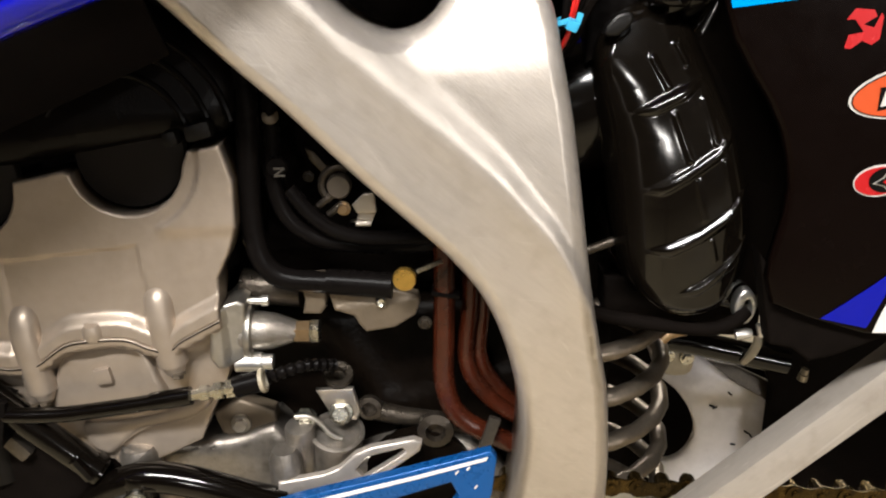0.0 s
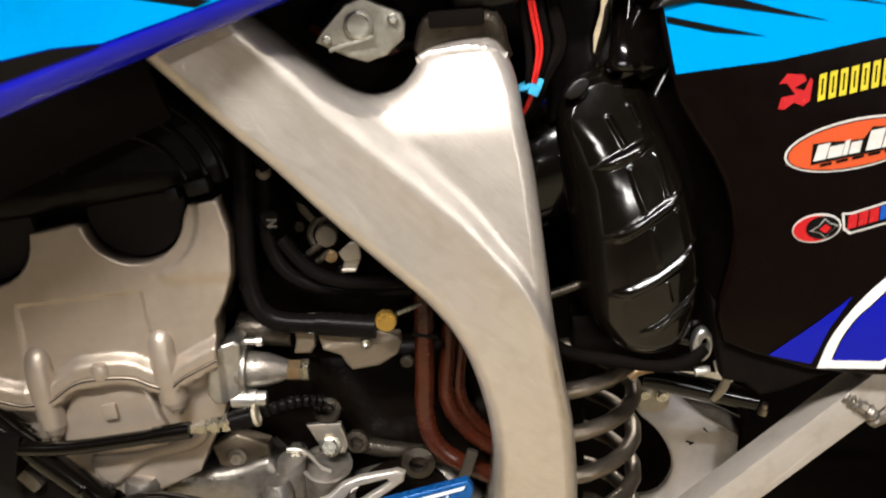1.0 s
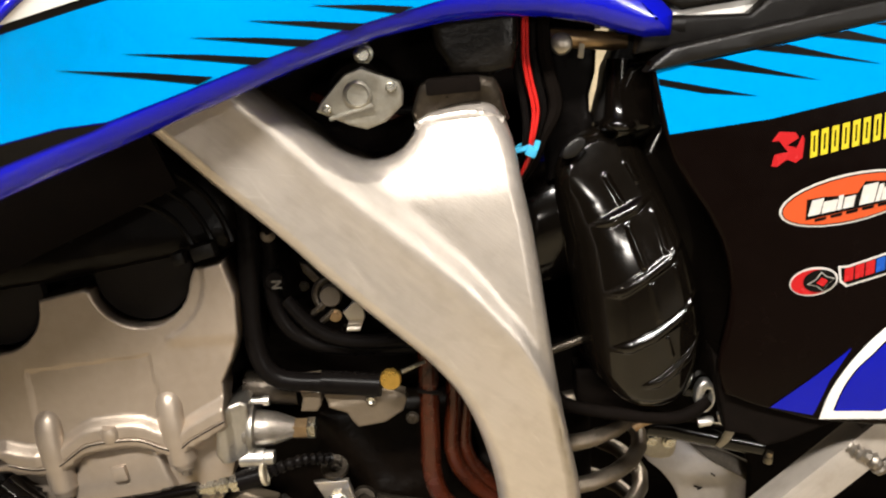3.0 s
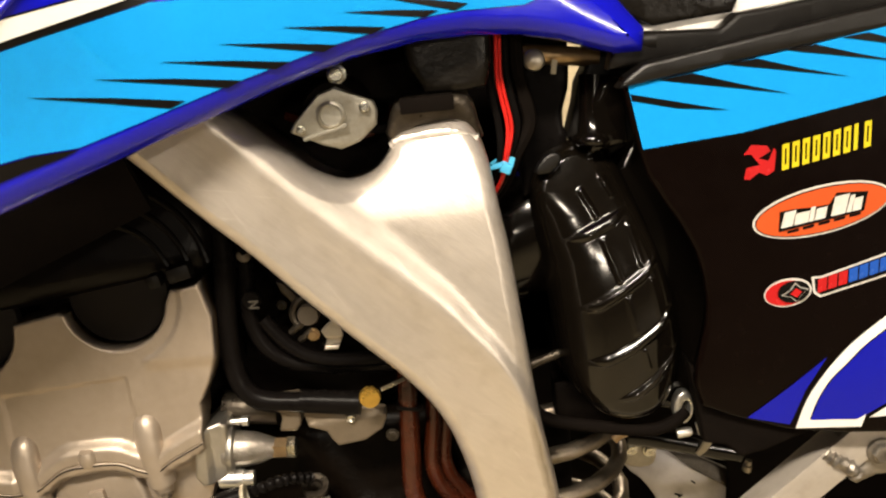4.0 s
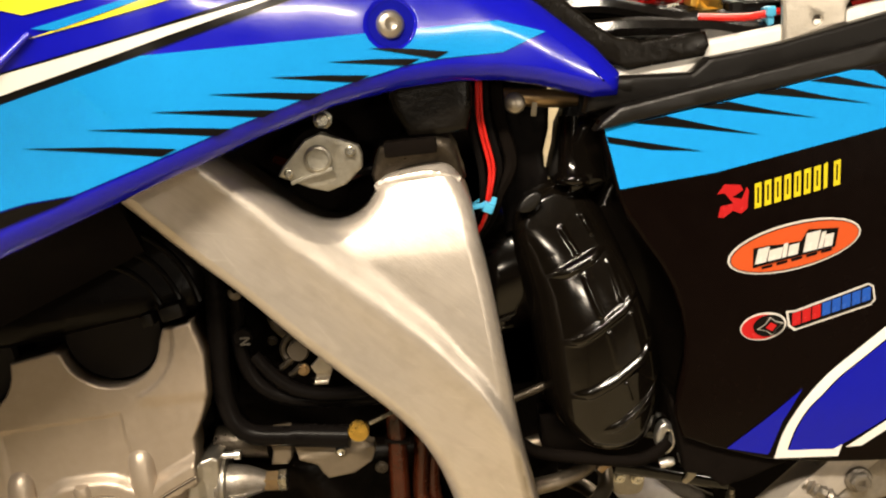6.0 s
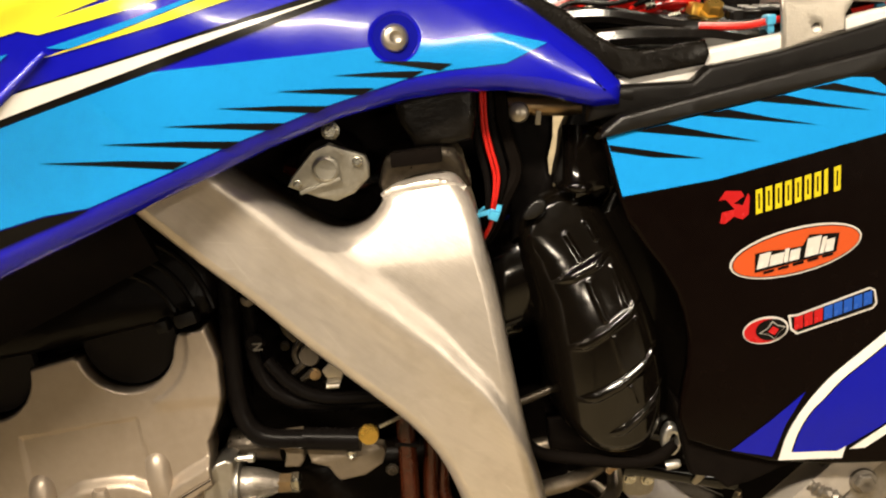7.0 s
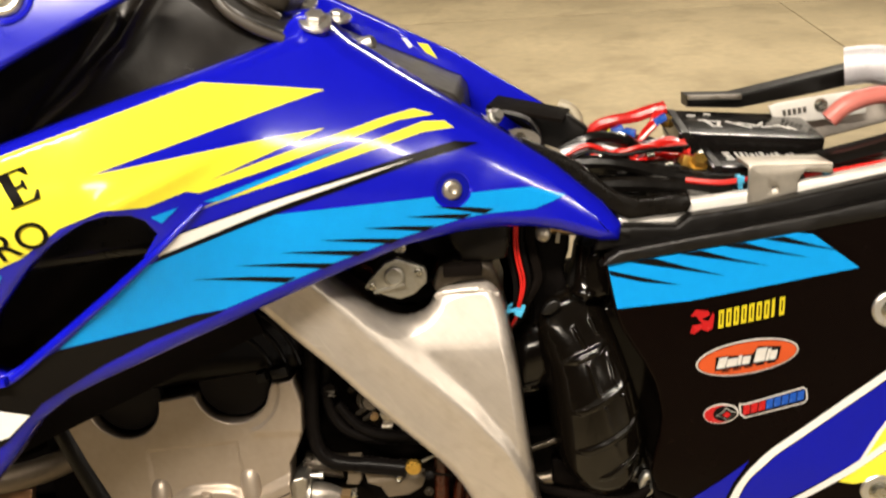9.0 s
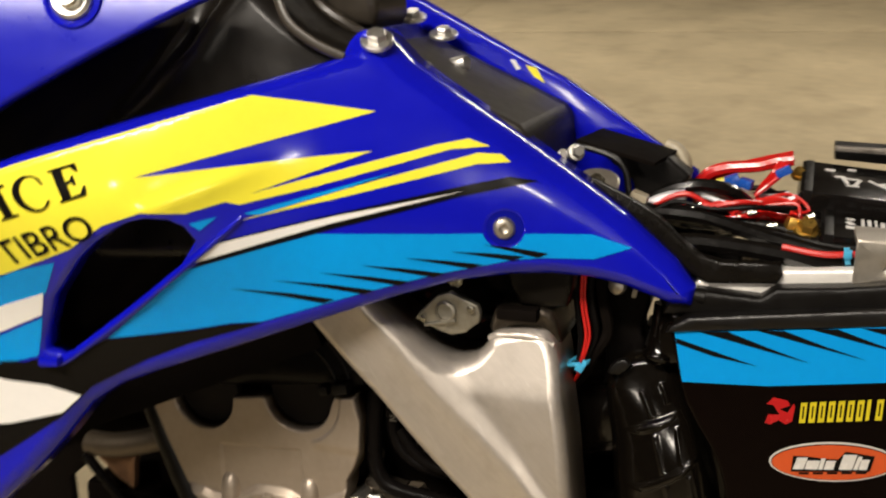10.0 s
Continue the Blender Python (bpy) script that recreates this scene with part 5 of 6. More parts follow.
sdecal([(-0.118, 1.0015), (0.005, 1.034), (0.024, 1.0375), (0.037, 1.0325), (0.014, 1.031), (-0.07, 1.0075), (-0.11, 0.9985)], L1, YELLOW, "yellow vinyl line")
sdecal([(-0.111, 0.988), (-0.03, 1.012), (0.03, 1.0285), (0.044, 1.0275), (0.05, 1.0225), (0.03, 1.0215), (-0.06, 0.999)], L1, YELLOW, "yellow vinyl line")
sdecal([(-0.108, 0.9925), (-0.068, 1.0035), (-0.018, 1.0175), (-0.05, 1.0065), (-0.1, 0.991)], L2, CYAN, "thin cyan vinyl line")
sdecal([(-0.137, 0.988), (-0.122, 0.9915), (-0.132, 0.983)], L1, CYAN, "small cyan chip")
sdecal([(-0.141, 0.957), (-0.06, 0.9795), (0.022, 1.0015), (0.067, 1.0105), (0.05, 1.0135), (0.02, 1.0075), (-0.055, 0.9905), (-0.122, 0.975)], L1, BLACK_INK, "black vinyl stripe")
sdecal([(-0.1385, 0.961), (-0.06, 0.9835), (0.022, 1.0045), (-0.055, 0.989), (-0.124, 0.9735)], L2, WHITE, "white vinyl stripe")
sdecal([(-0.145, 0.9555), (-0.11, 0.9655), (-0.069, 0.9765), (0.014, 0.9765), *[(0.047 + 0.0133 * math.cos(a), 0.98 + 0.0133 * math.sin(a)) for a in (radians(194 + 151 * k / 16) for k in range(17))], (0.1015, 0.9768), (0.1262, 0.9688), (0.103, 0.9605), (0.071, 0.9605), (0.0514, 0.9588), (0.0046, 0.9490), (-0.0378, 0.9372), (-0.0790, 0.9243), (-0.1079, 0.9156), (-0.1273, 0.9150), (-0.1543, 0.9102), (-0.21, 0.9030)], L1, CYAN, "cyan vinyl field")
sdecal([(-0.212, 0.9022), (-0.1543, 0.9094), (-0.1273, 0.9142), (-0.1079, 0.9148), (-0.1150, 0.9120), (-0.131, 0.9075), (-0.157, 0.8995), (-0.187, 0.8870), (-0.228, 0.8655), (-0.252, 0.842), (-0.3, 0.81), (-0.4, 0.78), (-0.4, 0.9), (-0.27, 0.884), (-0.258, 0.888), (-0.236, 0.888)], L1, BLACK_INK, "black vinyl field")
sdecal([(-0.4, 0.905), (-0.284, 0.870), (-0.258, 0.8665), (-0.236, 0.8585), (-0.251, 0.845), (-0.289, 0.836), (-0.4, 0.83)], L2, WHITE, "white vinyl flash")
sdecal([(-0.4, 0.895), (-0.252, 0.9555), (-0.224, 0.962), (-0.24, 0.938), (-0.4, 0.88)], L1, CYAN, "cyan vinyl band")
sdecal([(-0.4, 0.877), (-0.272, 0.9285), (-0.241, 0.9385), (-0.2485, 0.921), (-0.277, 0.909), (-0.4, 0.86)], L2, WHITE, "white vinyl band")
sdecal([(-0.4, 0.858), (-0.277, 0.9065), (-0.2495, 0.9185), (-0.26, 0.889), (-0.283, 0.883), (-0.4, 0.85)], L1, CYAN, "cyan vinyl band")
for tip, b0 in (((-0.1230, 0.9406), (-0.0675, 0.9285)), ((-0.0967, 0.9453), (-0.0415, 0.9350)), ((-0.0686, 0.9500), (-0.0190, 0.9413)), ((-0.0424, 0.9554), (0.0036, 0.9470)), ((-0.0136, 0.9602), (0.0270, 0.9532)), ((0.0146, 0.9647), (0.0530, 0.9588)), ((0.0350, 0.9695), (0.0680, 0.9608))):
    b1 = (b0[0] + 0.0068, b0[1] + 0.0028)
    mid = ((tip[0] * 0.45 + b1[0] * 0.55), (tip[1] * 0.45 + b1[1] * 0.55) + 0.0006)
    sdecal([tip, b0, b1, mid], L2, BLACK_INK)
part("bolt_seat", lathe_bm([(0.0118, 0.0008), (0.0112, -0.001), (0.0106, -0.012), (0.003, -0.0125), (0.003, -0.014), (0.0128, -0.014), (0.0128, -0.002)], (0.047, shroud_y(0.047, 0.98) + 0.002, 0.98), (0.30, -1, 0.04), 32), BLUE_SEAT, shroud, "sunk blue seat round the bolt")
part("bolt", lathe_bm([(0.0074, -0.005), (0.0074, -0.0012), (0.0066, 0.0006), (0.0052, 0.0016), (0.0034, 0.0019), (0.0026, 0.0008)], (0.047, shroud_y(0.047, 0.98), 0.98), (0.30, -1, 0.06), 28), BARE_STEEL, shroud, "round silver shroud bolt", sharp=60)


def shroud_text(words, x, z, size, turn, bold):
    cu = bpy.data.curves.new("lettering", "FONT")
    cu.body, cu.size, cu.extrude, cu.offset = words, size, 0.0, bold
    tmp = new("lettering_tmp", cu)
    bpy.context.view_layer.update()
    me = bpy.data.meshes.new_from_object(tmp.evaluated_get(bpy.context.evaluated_depsgraph_get()))
    bpy.data.objects.remove(tmp)
    bm = bmesh.new()
    bm.from_mesh(me)
    bpy.data.meshes.remove(me)
    for axis, top in ((0, size * 4), (1, size)):
        k = 0.006
        while k < top:
            co, no = [0, 0, 0], [0, 0, 0]
            co[axis], no[axis] = k, 1
            bmesh.ops.bisect_plane(bm, geom=bm.verts[:] + bm.edges[:] + bm.faces[:], plane_co=co, plane_no=no, dist=1e-6)
            k += 0.006
    c, s = math.cos(radians(turn)), math.sin(radians(turn))
    for v in bm.verts:
        u, w = v.co.x, v.co.y
        px, pz = x + u * c - w * s * 0.9, z + u * s + w * c
        v.co = Vector((px, shroud_y(px, pz) - L3, pz))
    return part("lettering", bm, BLACK_INK, shroud, "black lettering")


def glyph(points):
    """A serif letter cut from black vinyl; points in units of the letter's width and height."""
    decal("lettering", [(-0.207 + 0.0178 * u - 0.0078 * w, 1.004 + 0.0054 * u + 0.0198 * w) for u, w in points], shroud_y, L3, BLACK_INK, shroud, "black serif lettering", cell=0.004)


glyph([(-2.15, 0), (-1.5, 0), (-1.5, 0.04), (-1.68, 0.08), (-1.68, 0.92), (-1.5, 0.96), (-1.5, 1), (-2.15, 1), (-2.15, 0.96), (-1.97, 0.92), (-1.97, 0.08), (-2.15, 0.04)])
glyph([(-0.78 + 0.58 * math.cos(radians(a)), 0.5 + 0.56 * math.sin(radians(a))) for a in range(40, 329, 9)] + [(-0.36, 0.16)] + [(-0.71 + 0.42 * math.cos(radians(a)), 0.5 + 0.5 * math.sin(radians(a))) for a in range(318, 55, -9)] + [(-0.34, 0.66), (-0.28, 0.66)])
glyph([(0, 0), (0.9, 0), (1.0, 0.28), (0.93, 0.28), (0.75, 0.09), (0.42, 0.07), (0.42, 0.46), (0.6, 0.48), (0.66, 0.38), (0.72, 0.38), (0.72, 0.66), (0.66, 0.66), (0.6, 0.56), (0.42, 0.54), (0.42, 0.93), (0.7, 0.93), (0.86, 0.75), (0.93, 0.75), (0.9, 1), (0, 1), (0, 0.96), (0.12, 0.92), (0.12, 0.08), (0, 0.04)])
shroud_text("TIBRO", -0.2535, 0.9600, 0.0242, 18.5, 0.0001)

# top fixings of the shrouds
part("shroud_lug", plate_bm([(-0.062, 1.082), (-0.056, 1.098), (-0.045, 1.105), (-0.034, 1.1), (-0.03, 1.085), (-0.045, 1.075)], 0.497, 0.035, 0.004, smooth=2), BLUE, shroud)
bolt((-0.037, 0.500, 1.0985), (0.2, -0.55, 0.85), 0.0068, bike, ALU_BRIGHT, flange=1.6)
bolt((-0.016, 0.53, 1.078), (0.3, -0.5, 0.8), 0.0045, bike, ALU_BRIGHT)
bolt((-0.0722, 0.645, 1.1089), (0.1, -0.3, 0.9), 0.0065, bike, ALU_BRIGHT, flange=1.7)
bolt((-0.0464, 0.645, 1.0960), (0.1, -0.3, 0.9), 0.0060, bike, ALU_BRIGHT, flange=1.9)
part("tank_bung", lathe_bm([(0.006, 0), (0.006, 0.012), (0.0045, 0.014)], (-0.026, 0.61, 1.074), (0.8, -0.3, 0.2), 14), ALU_BRIGHT, bike, "bright metal bung on the tank")
part("radiator_shroud", plate_bm([(-0.12, 1.138), (-0.0741, 1.1216), (-0.0126, 1.0909), (0.0467, 1.0613), (0.1043, 1.0240), (0.15, 0.994), (0.16, 0.95), (-0.12, 0.95)], lambda x, z: 0.662 + 0.10 * max(0, -x), 0.006, 0.003, cell=0.03), BLUE, bike, "blue plastic radiator shroud on the far side")
for outline, ink in (([(0.0150, 1.0716), (0.0241, 1.0696), (0.0311, 1.0575), (0.0219, 1.0630)], YELLOW), ([(0.0026, 1.0758), (0.0068, 1.0754), (0.0114, 1.0685), (0.0082, 1.0676)], WHITE)):
    decal("decal", outline, lambda x, z: 0.662 + 0.10 * max(0, -x), 0.0007, ink, bike, "small vinyl mark")

# upper blue panel
def wing_y(x, z):
    return 0.415 + 0.30 * (x + 0.2) + 4.6 * max(0, z - 1.083) ** 2 + 1.5 * max(0, x + 0.17) ** 2


wing = part("upper_shroud", plate_bm([(-0.42, 1.19), (-0.3, 1.165), (-0.234, 1.150), (-0.17, 1.138), (-0.134, 1.1325), (-0.1275, 1.130), (-0.1275, 1.126), (-0.134, 1.1225), (-0.19, 1.095), (-0.25, 1.0635), (-0.32, 1.02), (-0.42, 0.96)], wing_y, 0.006, 0.0035, cell=0.005), BLUE_WORN, bike, "glossy blue upper radiator wing", sharp=180, surf=wing_y, rim=0.0035)
part("bolt_cup", lathe_bm([(0.0185, -0.002), (0.0185, 0.001), (0.016, 0.0015), (0.0155, 0.0)], (-0.206, wing_y(-0.206, 1.127) - 0.001, 1.127), (0.28, -1, 0.3), 28), BLUE, wing)
part("washer", lathe_bm([(0.0135, 0), (0.0135, 0.0025), (0.0115, 0.004), (0.0075, 0.003)], (-0.206, wing_y(-0.206, 1.127) - 0.001, 1.127), (0.28, -1, 0.3), 26), ALU_BRIGHT, wing, "bright dished washer")
part("bolt", lathe_bm([(0.0075, 0), (0.0075, 0.006), (0.006, 0.0075), (0.0035, 0.0075), (0.0032, 0.004)], (-0.206, wing_y(-0.206, 1.127) - 0.002, 1.127), (0.28, -1, 0.3), 20), ZINC, wing, "round silver bolt")

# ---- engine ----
# Dark filler blocks; their black stands for the shade between engine parts
engine_core = part("engine_core", box_bm((-0.17, 0.665, 0.575), (0.50, 0.12, 0.18), bevel=0.01), DARK, bike, "dark filler block inside the engine")
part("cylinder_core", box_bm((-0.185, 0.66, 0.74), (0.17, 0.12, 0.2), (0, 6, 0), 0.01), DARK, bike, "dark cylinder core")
part("carburettor_core", box_bm((-0.02, 0.655, 0.80), (0.12, 0.08, 0.12), (0, 8, 0), 0.01), DARK, bike, "dark block in the carburettor's place, black for the shade there")


def arc(cx, cz, r, a0, a1, n):
    return [(cx + r * math.cos(radians(a0 + (a1 - a0) * i / n)), cz + r * math.sin(radians(a0 + (a1 - a0) * i / n))) for i in range(n + 1)]


LOWER = [(-0.24, 0.703), (-0.225, 0.699), (-0.209, 0.7005), (-0.2, 0.706), (-0.189, 0.7125), (-0.172, 0.7145), (-0.156, 0.714), (-0.145, 0.709), (-0.134, 0.7065), (-0.124, 0.713), (-0.103, 0.7235)]
LOWER = [(p.x, p.y) for p in spline([(*p, 0) for p in LOWER], 4)]
COVER = [(-0.0925, 0.8205), (-0.1105, 0.8175)] + arc(-0.144, 0.814, 0.0305, -8, -168, 14) + [(-0.178, 0.8095), (-0.205, 0.8045)] + arc(-0.235, 0.8025, 0.0295, -2, -172, 14) + \
        [(-0.268, 0.799), (-0.289, 0.794), (-0.273, 0.752), (-0.258, 0.718)] + LOWER + [(-0.1025, 0.746), (-0.0955, 0.759), (-0.089, 0.775), (-0.0875, 0.8)]


def lower_edge(x):
    return float(np.interp(x, [p[0] for p in LOWER], [p[1] for p in LOWER]))


def cover_y(x, z):
    # shallow square recess, then the flange along the lower edge
    inset = min(0.7622 + 0.079 * (x + 0.211) - z, -0.1412 - 0.087 * (z - 0.738) - x, x + 0.2215)
    y = 0.556 + 0.0016 * ease(inset / 0.0022)
    y -= 0.006 * ease((lower_edge(x) + 0.015 - z) / 0.008)
    y -= 0.0024 * ease((math.hypot(x + 0.144, z - 0.814) - 0.0375) / 0.003) * ease((x + 0.135) / 0.008) * ease((z - 0.768) / 0.010)
    return y


head_cover = part("cylinder_head_cover", plate_bm(COVER, cover_y, 0.022, 0.0018, cell=0.0018), HEAD_PAINT, bike, "grey painted cylinder head cover with two rounded cut-outs", sharp=180, surf=cover_y, rim=0.0018)
for cx, cz, r in ((-0.144, 0.815, 0.0298), (-0.235, 0.8035, 0.0288)):
    part("cam_plug", lathe_bm([(r, 0), (r, 0.0052), (r * 0.985, 0.0060), (r * 0.95, 0.0062), (0.002, 0.0062)], (cx, 0.573, cz), OUT, 40), PLUG_BROWN, bike, "black rubber half-moon plug")
part("valve_cover", plate_bm([(-0.31, 0.8), (-0.26, 0.806), (-0.205, 0.811), (-0.175, 0.815), (-0.11, 0.824), (-0.09, 0.826), (-0.083, 0.85), (-0.09, 0.868), (-0.115, 0.885), (-0.16, 0.9), (-0.31, 0.9)], lambda x, z: 0.560 + 0.25 * max(0, z - 0.835), 0.1, 0.012, smooth=2), MATT_BLACK, bike, "matt black valve cover")
for r in (0.040, 0.052, 0.063):
    part("cover_ring", tube_bm([(x, 0.561 + 0.2 * max(0, z - 0.835), z) for x, z in arc(-0.148, 0.818, r, 12, 150, 14)], 0.002, 8), MATT_BLACK, bike)
for x0, y0, z0, r, m in ((-0.170, 0.575, 0.8880, 0.0035, TAN_METAL), (-0.156, 0.575, 0.8850, 0.0022, BARE_STEEL)):
    bolt((x0, y0, z0), (0.1, -1, 0.3), r, bike, m)
part("cover_screw", box_bm((-0.101, 0.553, 0.829), (0.014, 0.012, 0.009), (0, -12, 0), 0.003), SATIN_BLACK, bike)
part("cover_screw", box_bm((-0.116, 0.554, 0.8255), (0.008, 0.012, 0.008), (0, -12, 0), 0.003), SATIN_BLACK, bike)
for x0, z0, z1 in ((-0.1370, 0.696, 0.7380), (-0.2140, 0.682, 0.7290)):
    part("head_boss", tube_bm([(x0 + 0.003, 0.5585, z0), (x0 + 0.001, 0.5572, (z0 + z1) / 2), (x0, 0.5578, z1 - 0.012), (x0, 0.5592, z1 - 0.005), (x0, 0.5625, z1 - 0.001), (x0, 0.567, z1)], 0.0088, 16, taper=lambda s: 1 - 0.45 * max(0, (s - 0.6) / 0.4) ** 2), HEAD_PAINT, head_cover, "rounded casting boss", sharp=80)
    part("boss_foot", lathe_bm([(0.0066, 0), (0.0066, 0.006), (0.005, 0.010)], (x0 + 0.003, 0.5572, z0 + 0.004), (0.1, 0, -1), 12), HEAD_PAINT, head_cover)
part("boss_small", lathe_bm([(0.006, 0), (0.006, 0.006), (0.004, 0.009)], (-0.1745, 0.555, 0.715), (0, -0.3, 1), 12), HEAD_PAINT, head_cover)
part("head_gasket", tube_bm([(x, 0.5502, z - 0.0006) for x, z in LOWER], 0.0004, 6, smooth=False), DARK, bike, "thin dark gasket line")
part("cylinder_head", plate_bm([(x, z + 0.0004) for x, z in LOWER] + [(-0.102, 0.695), (-0.107, 0.68), (-0.117, 0.662), (-0.126, 0.643), (-0.155, 0.630), (-0.187, 0.62), (-0.255, 0.62), (-0.255, 0.7)], lambda x, z: 0.5505 + 0.014 * ease((lower_edge(x) - 0.0055 - z) / 0.0045), 0.03, 0.0006, cell=0.004), HEAD_PAINT, bike, "grey painted cylinder", sharp=80)
part("water_jacket", plate_bm([(-0.2009, 0.6955), (-0.1862, 0.7049), (-0.1565, 0.7072), (-0.1501, 0.7023), (-0.1449, 0.6861), (-0.1435, 0.6640), (-0.2038, 0.6620)], lambda x, z: 0.5580, 0.012, 0.003, smooth=3), HEAD_PAINT, bike, "smooth raised water jacket")
part("jacket_lug", box_bm((-0.1745, 0.5575, 0.6900), (0.0095, 0.006, 0.0095), (0, -8, 0), 0.0015), HEAD_PAINT, bike)
part("cylinder_flange", plate_bm([(-0.1926, 0.6578), (-0.1623, 0.6603), (-0.1314, 0.6687), (-0.1167, 0.6761), (-0.1146, 0.6717), (-0.1253, 0.6600), (-0.1466, 0.6545), (-0.1621, 0.6503), (-0.1735, 0.6413), (-0.1810, 0.6367), (-0.1902, 0.6420)], lambda x, z: 0.560, 0.012, 0.003, smooth=3), HEAD_PAINT, bike, "rounded cylinder flange")
for x0, z0 in ((-0.21, 0.676), (-0.2185, 0.6725), (-0.132, 0.690)):
    bolt((x0, 0.556, z0), (0, -0.3, -1), 0.0034, bike, TAN_METAL)
part("crankcase", plate_bm([(-0.30, 0.61), (-0.25, 0.626), (-0.2, 0.628), (-0.183, 0.630), (-0.172, 0.640), (-0.158, 0.642), (-0.152, 0.637), (-0.135, 0.635), (-0.102, 0.639), (-0.085, 0.645), (-0.075, 0.63), (-0.06, 0.618), (-0.035, 0.618), (-0.01, 0.63), (0.012, 0.63), (0.05, 0.605), (0.05, 0.5), (-0.30, 0.5)], lambda x, z: 0.573 + 0.010 * ease((x + 0.06) / 0.05), 0.04, 0.006, cell=0.008, smooth=2), ALU_CAST, bike, "stained cast aluminium crankcase")
part("case_boss", lathe_bm([(0.012, 0), (0.012, 0.02), (0.0095, 0.025), (0.004, 0.0265)], (-0.165, 0.57, 0.615), (0, -0.15, 1), 18), ALU_CAST, bike, "domed casting boss")
part("case_post", lathe_bm([(0.010, 0), (0.010, 0.04), (0.007, 0.046)], (-0.078, 0.566, 0.59), (0, -0.1, 1), 14), ALU_CAST, bike)
black_cover = part("black_coolant_pipe", tube_bm([(-0.21, 0.556, 0.585), (-0.19, 0.5522, 0.612), (-0.17, 0.548, 0.626), (-0.15, 0.547, 0.629), (-0.125, 0.547, 0.6235), (-0.1, 0.548, 0.614), (-0.08, 0.5522, 0.605)], 0.0092, 14), GLOSS_BLACK, bike, "gloss black coolant pipe with a bolted flange")
part("pipe_lug", lathe_bm([(0.0098, 0), (0.0098, 0.014), (0.007, 0.018)], (-0.1605, 0.551, 0.618), (0, -0.4, 1), 14), GLOSS_BLACK, black_cover)
part("bolt", bolt_bm((-0.160, 0.536, 0.618), OUT, 0.006), ZINC, black_cover)
part("silver_plug", lathe_bm([(0.020, 0), (0.020, 0.004), (0.017, 0.008), (0.008, 0.010)], (-0.19, 0.548, 0.592), (0, -0.7, 0.7), 22), ALU_BRIGHT, bike, "bright round filler plug")
part("coolant_hose", tube_bm([(-0.245, 0.552, 0.69), (-0.226, 0.55, 0.672), (-0.205, 0.55, 0.652), (-0.184, 0.5522, 0.630)], 0.0085, 12), GLOSS_BLACK, bike, "black rubber coolant hose")
part("hose_clamp", tube_bm([(-0.193, 0.5405, 0.646), (-0.186, 0.542, 0.633)], 0.0035, 8, smooth=False), GLOSS_BLACK, bike)
part("hose_end", lathe_bm([(0.0095, 0), (0.0095, 0.006), (0.0075, 0.007)], (-0.189, 0.5522, 0.636), (0.7, 0, -0.7), 14), GLOSS_BLACK, bike)
part("black_clamp", box_bm((-0.243, 0.55, 0.672), (0.03, 0.02, 0.03), (0, 15, 0), 0.004), RUBBER, bike, "black rubber clamp")
part("left_bracket", box_bm((-0.235, 0.56, 0.648), (0.024, 0.01, 0.009), (0, 50, 0), 0.003), STEEL_DARK, bike)

# Added black sheet that hides the floor in the dark gap at lower left
part("lower_dark_fill", plate_bm([(-0.33, 0.5), (-0.33, 0.665), (-0.225, 0.665), (-0.215, 0.64), (-0.18, 0.632), (-0.16, 0.61), (-0.16, 0.5)], 0.562, 0.01, 0.003), DARK, bike, "black sheet added to close the dark gap under the engine")

# clutch cable with its adjuster
part("clutch_cable", tube_bm([(-0.32, 0.548, 0.676), (-0.235, 0.545, 0.6735), (-0.2, 0.545, 0.6725), (-0.167, 0.545, 0.6755), (-0.14, 0.545, 0.679)], 0.0046, 12), GLOSS_BLACK, bike, "black sheathed clutch cable")
part("cable_sleeve", tube_bm([(-0.145, 0.545, 0.6785), (-0.1225, 0.545, 0.6815)], 0.0053, 12, smooth=False), GLOSS_BLACK, bike)
part("cable_adjuster", lathe_bm([(0.0032, 0), (0.0032, 0.006), (0.0046, 0.0062), (0.0046, 0.011), (0.0034, 0.0112), (0.0034, 0.014), (0.0052, 0.0142), (0.0052, 0.019), (0.003, 0.0192), (0.003, 0.024)], (-0.123, 0.545, 0.6815), (1, 0, 0.14), 6), ZINC, bike, "zinc plated cable adjuster with lock nuts")
part("adjuster_nut", lathe_bm([(0.0056, 0), (0.0056, 0.005)], (-0.102, 0.545, 0.6845), (1, 0, 0.14), 6), ZINC, bike)
part("cable_boot", tube_bm([(-0.098, 0.546, 0.685), (-0.084, 0.547, 0.688)], 0.0062, 12, smooth=False), RUBBER, bike)
part("cream_ring", lathe_bm([(0.0058, 0), (0.0068, 0.0005), (0.0068, 0.0026), (0.0050, 0.0030), (0.0046, 0.0012)], (-0.0835, 0.547, 0.688), (1, 0, 0.2), 16), CREAM, bike, "cream nylon ring on the cable")
part("cable_end", tube_bm([(-0.08, 0.548, 0.689), (-0.06, 0.556, 0.692), (-0.045, 0.57, 0.685)], 0.0034, 10, steps=14, taper=lambda s: 1 + 0.22 * math.sin(s * 60)), RUBBER, bike, "ribbed black cable end")

# tensioner
tens = part("chain_tensioner", lathe_bm([(0.0150, 0), (0.0150, 0.0035), (0.0118, 0.0042), (0.0112, 0.012), (0.0104, 0.018), (0.0078, 0.026), (0.0066, 0.029), (0.0060, 0.031)], (-0.0965, 0.574, 0.7072), (1, 0, -0.045), 28), ALU_CAST, bike, "dull stained cam chain tensioner")
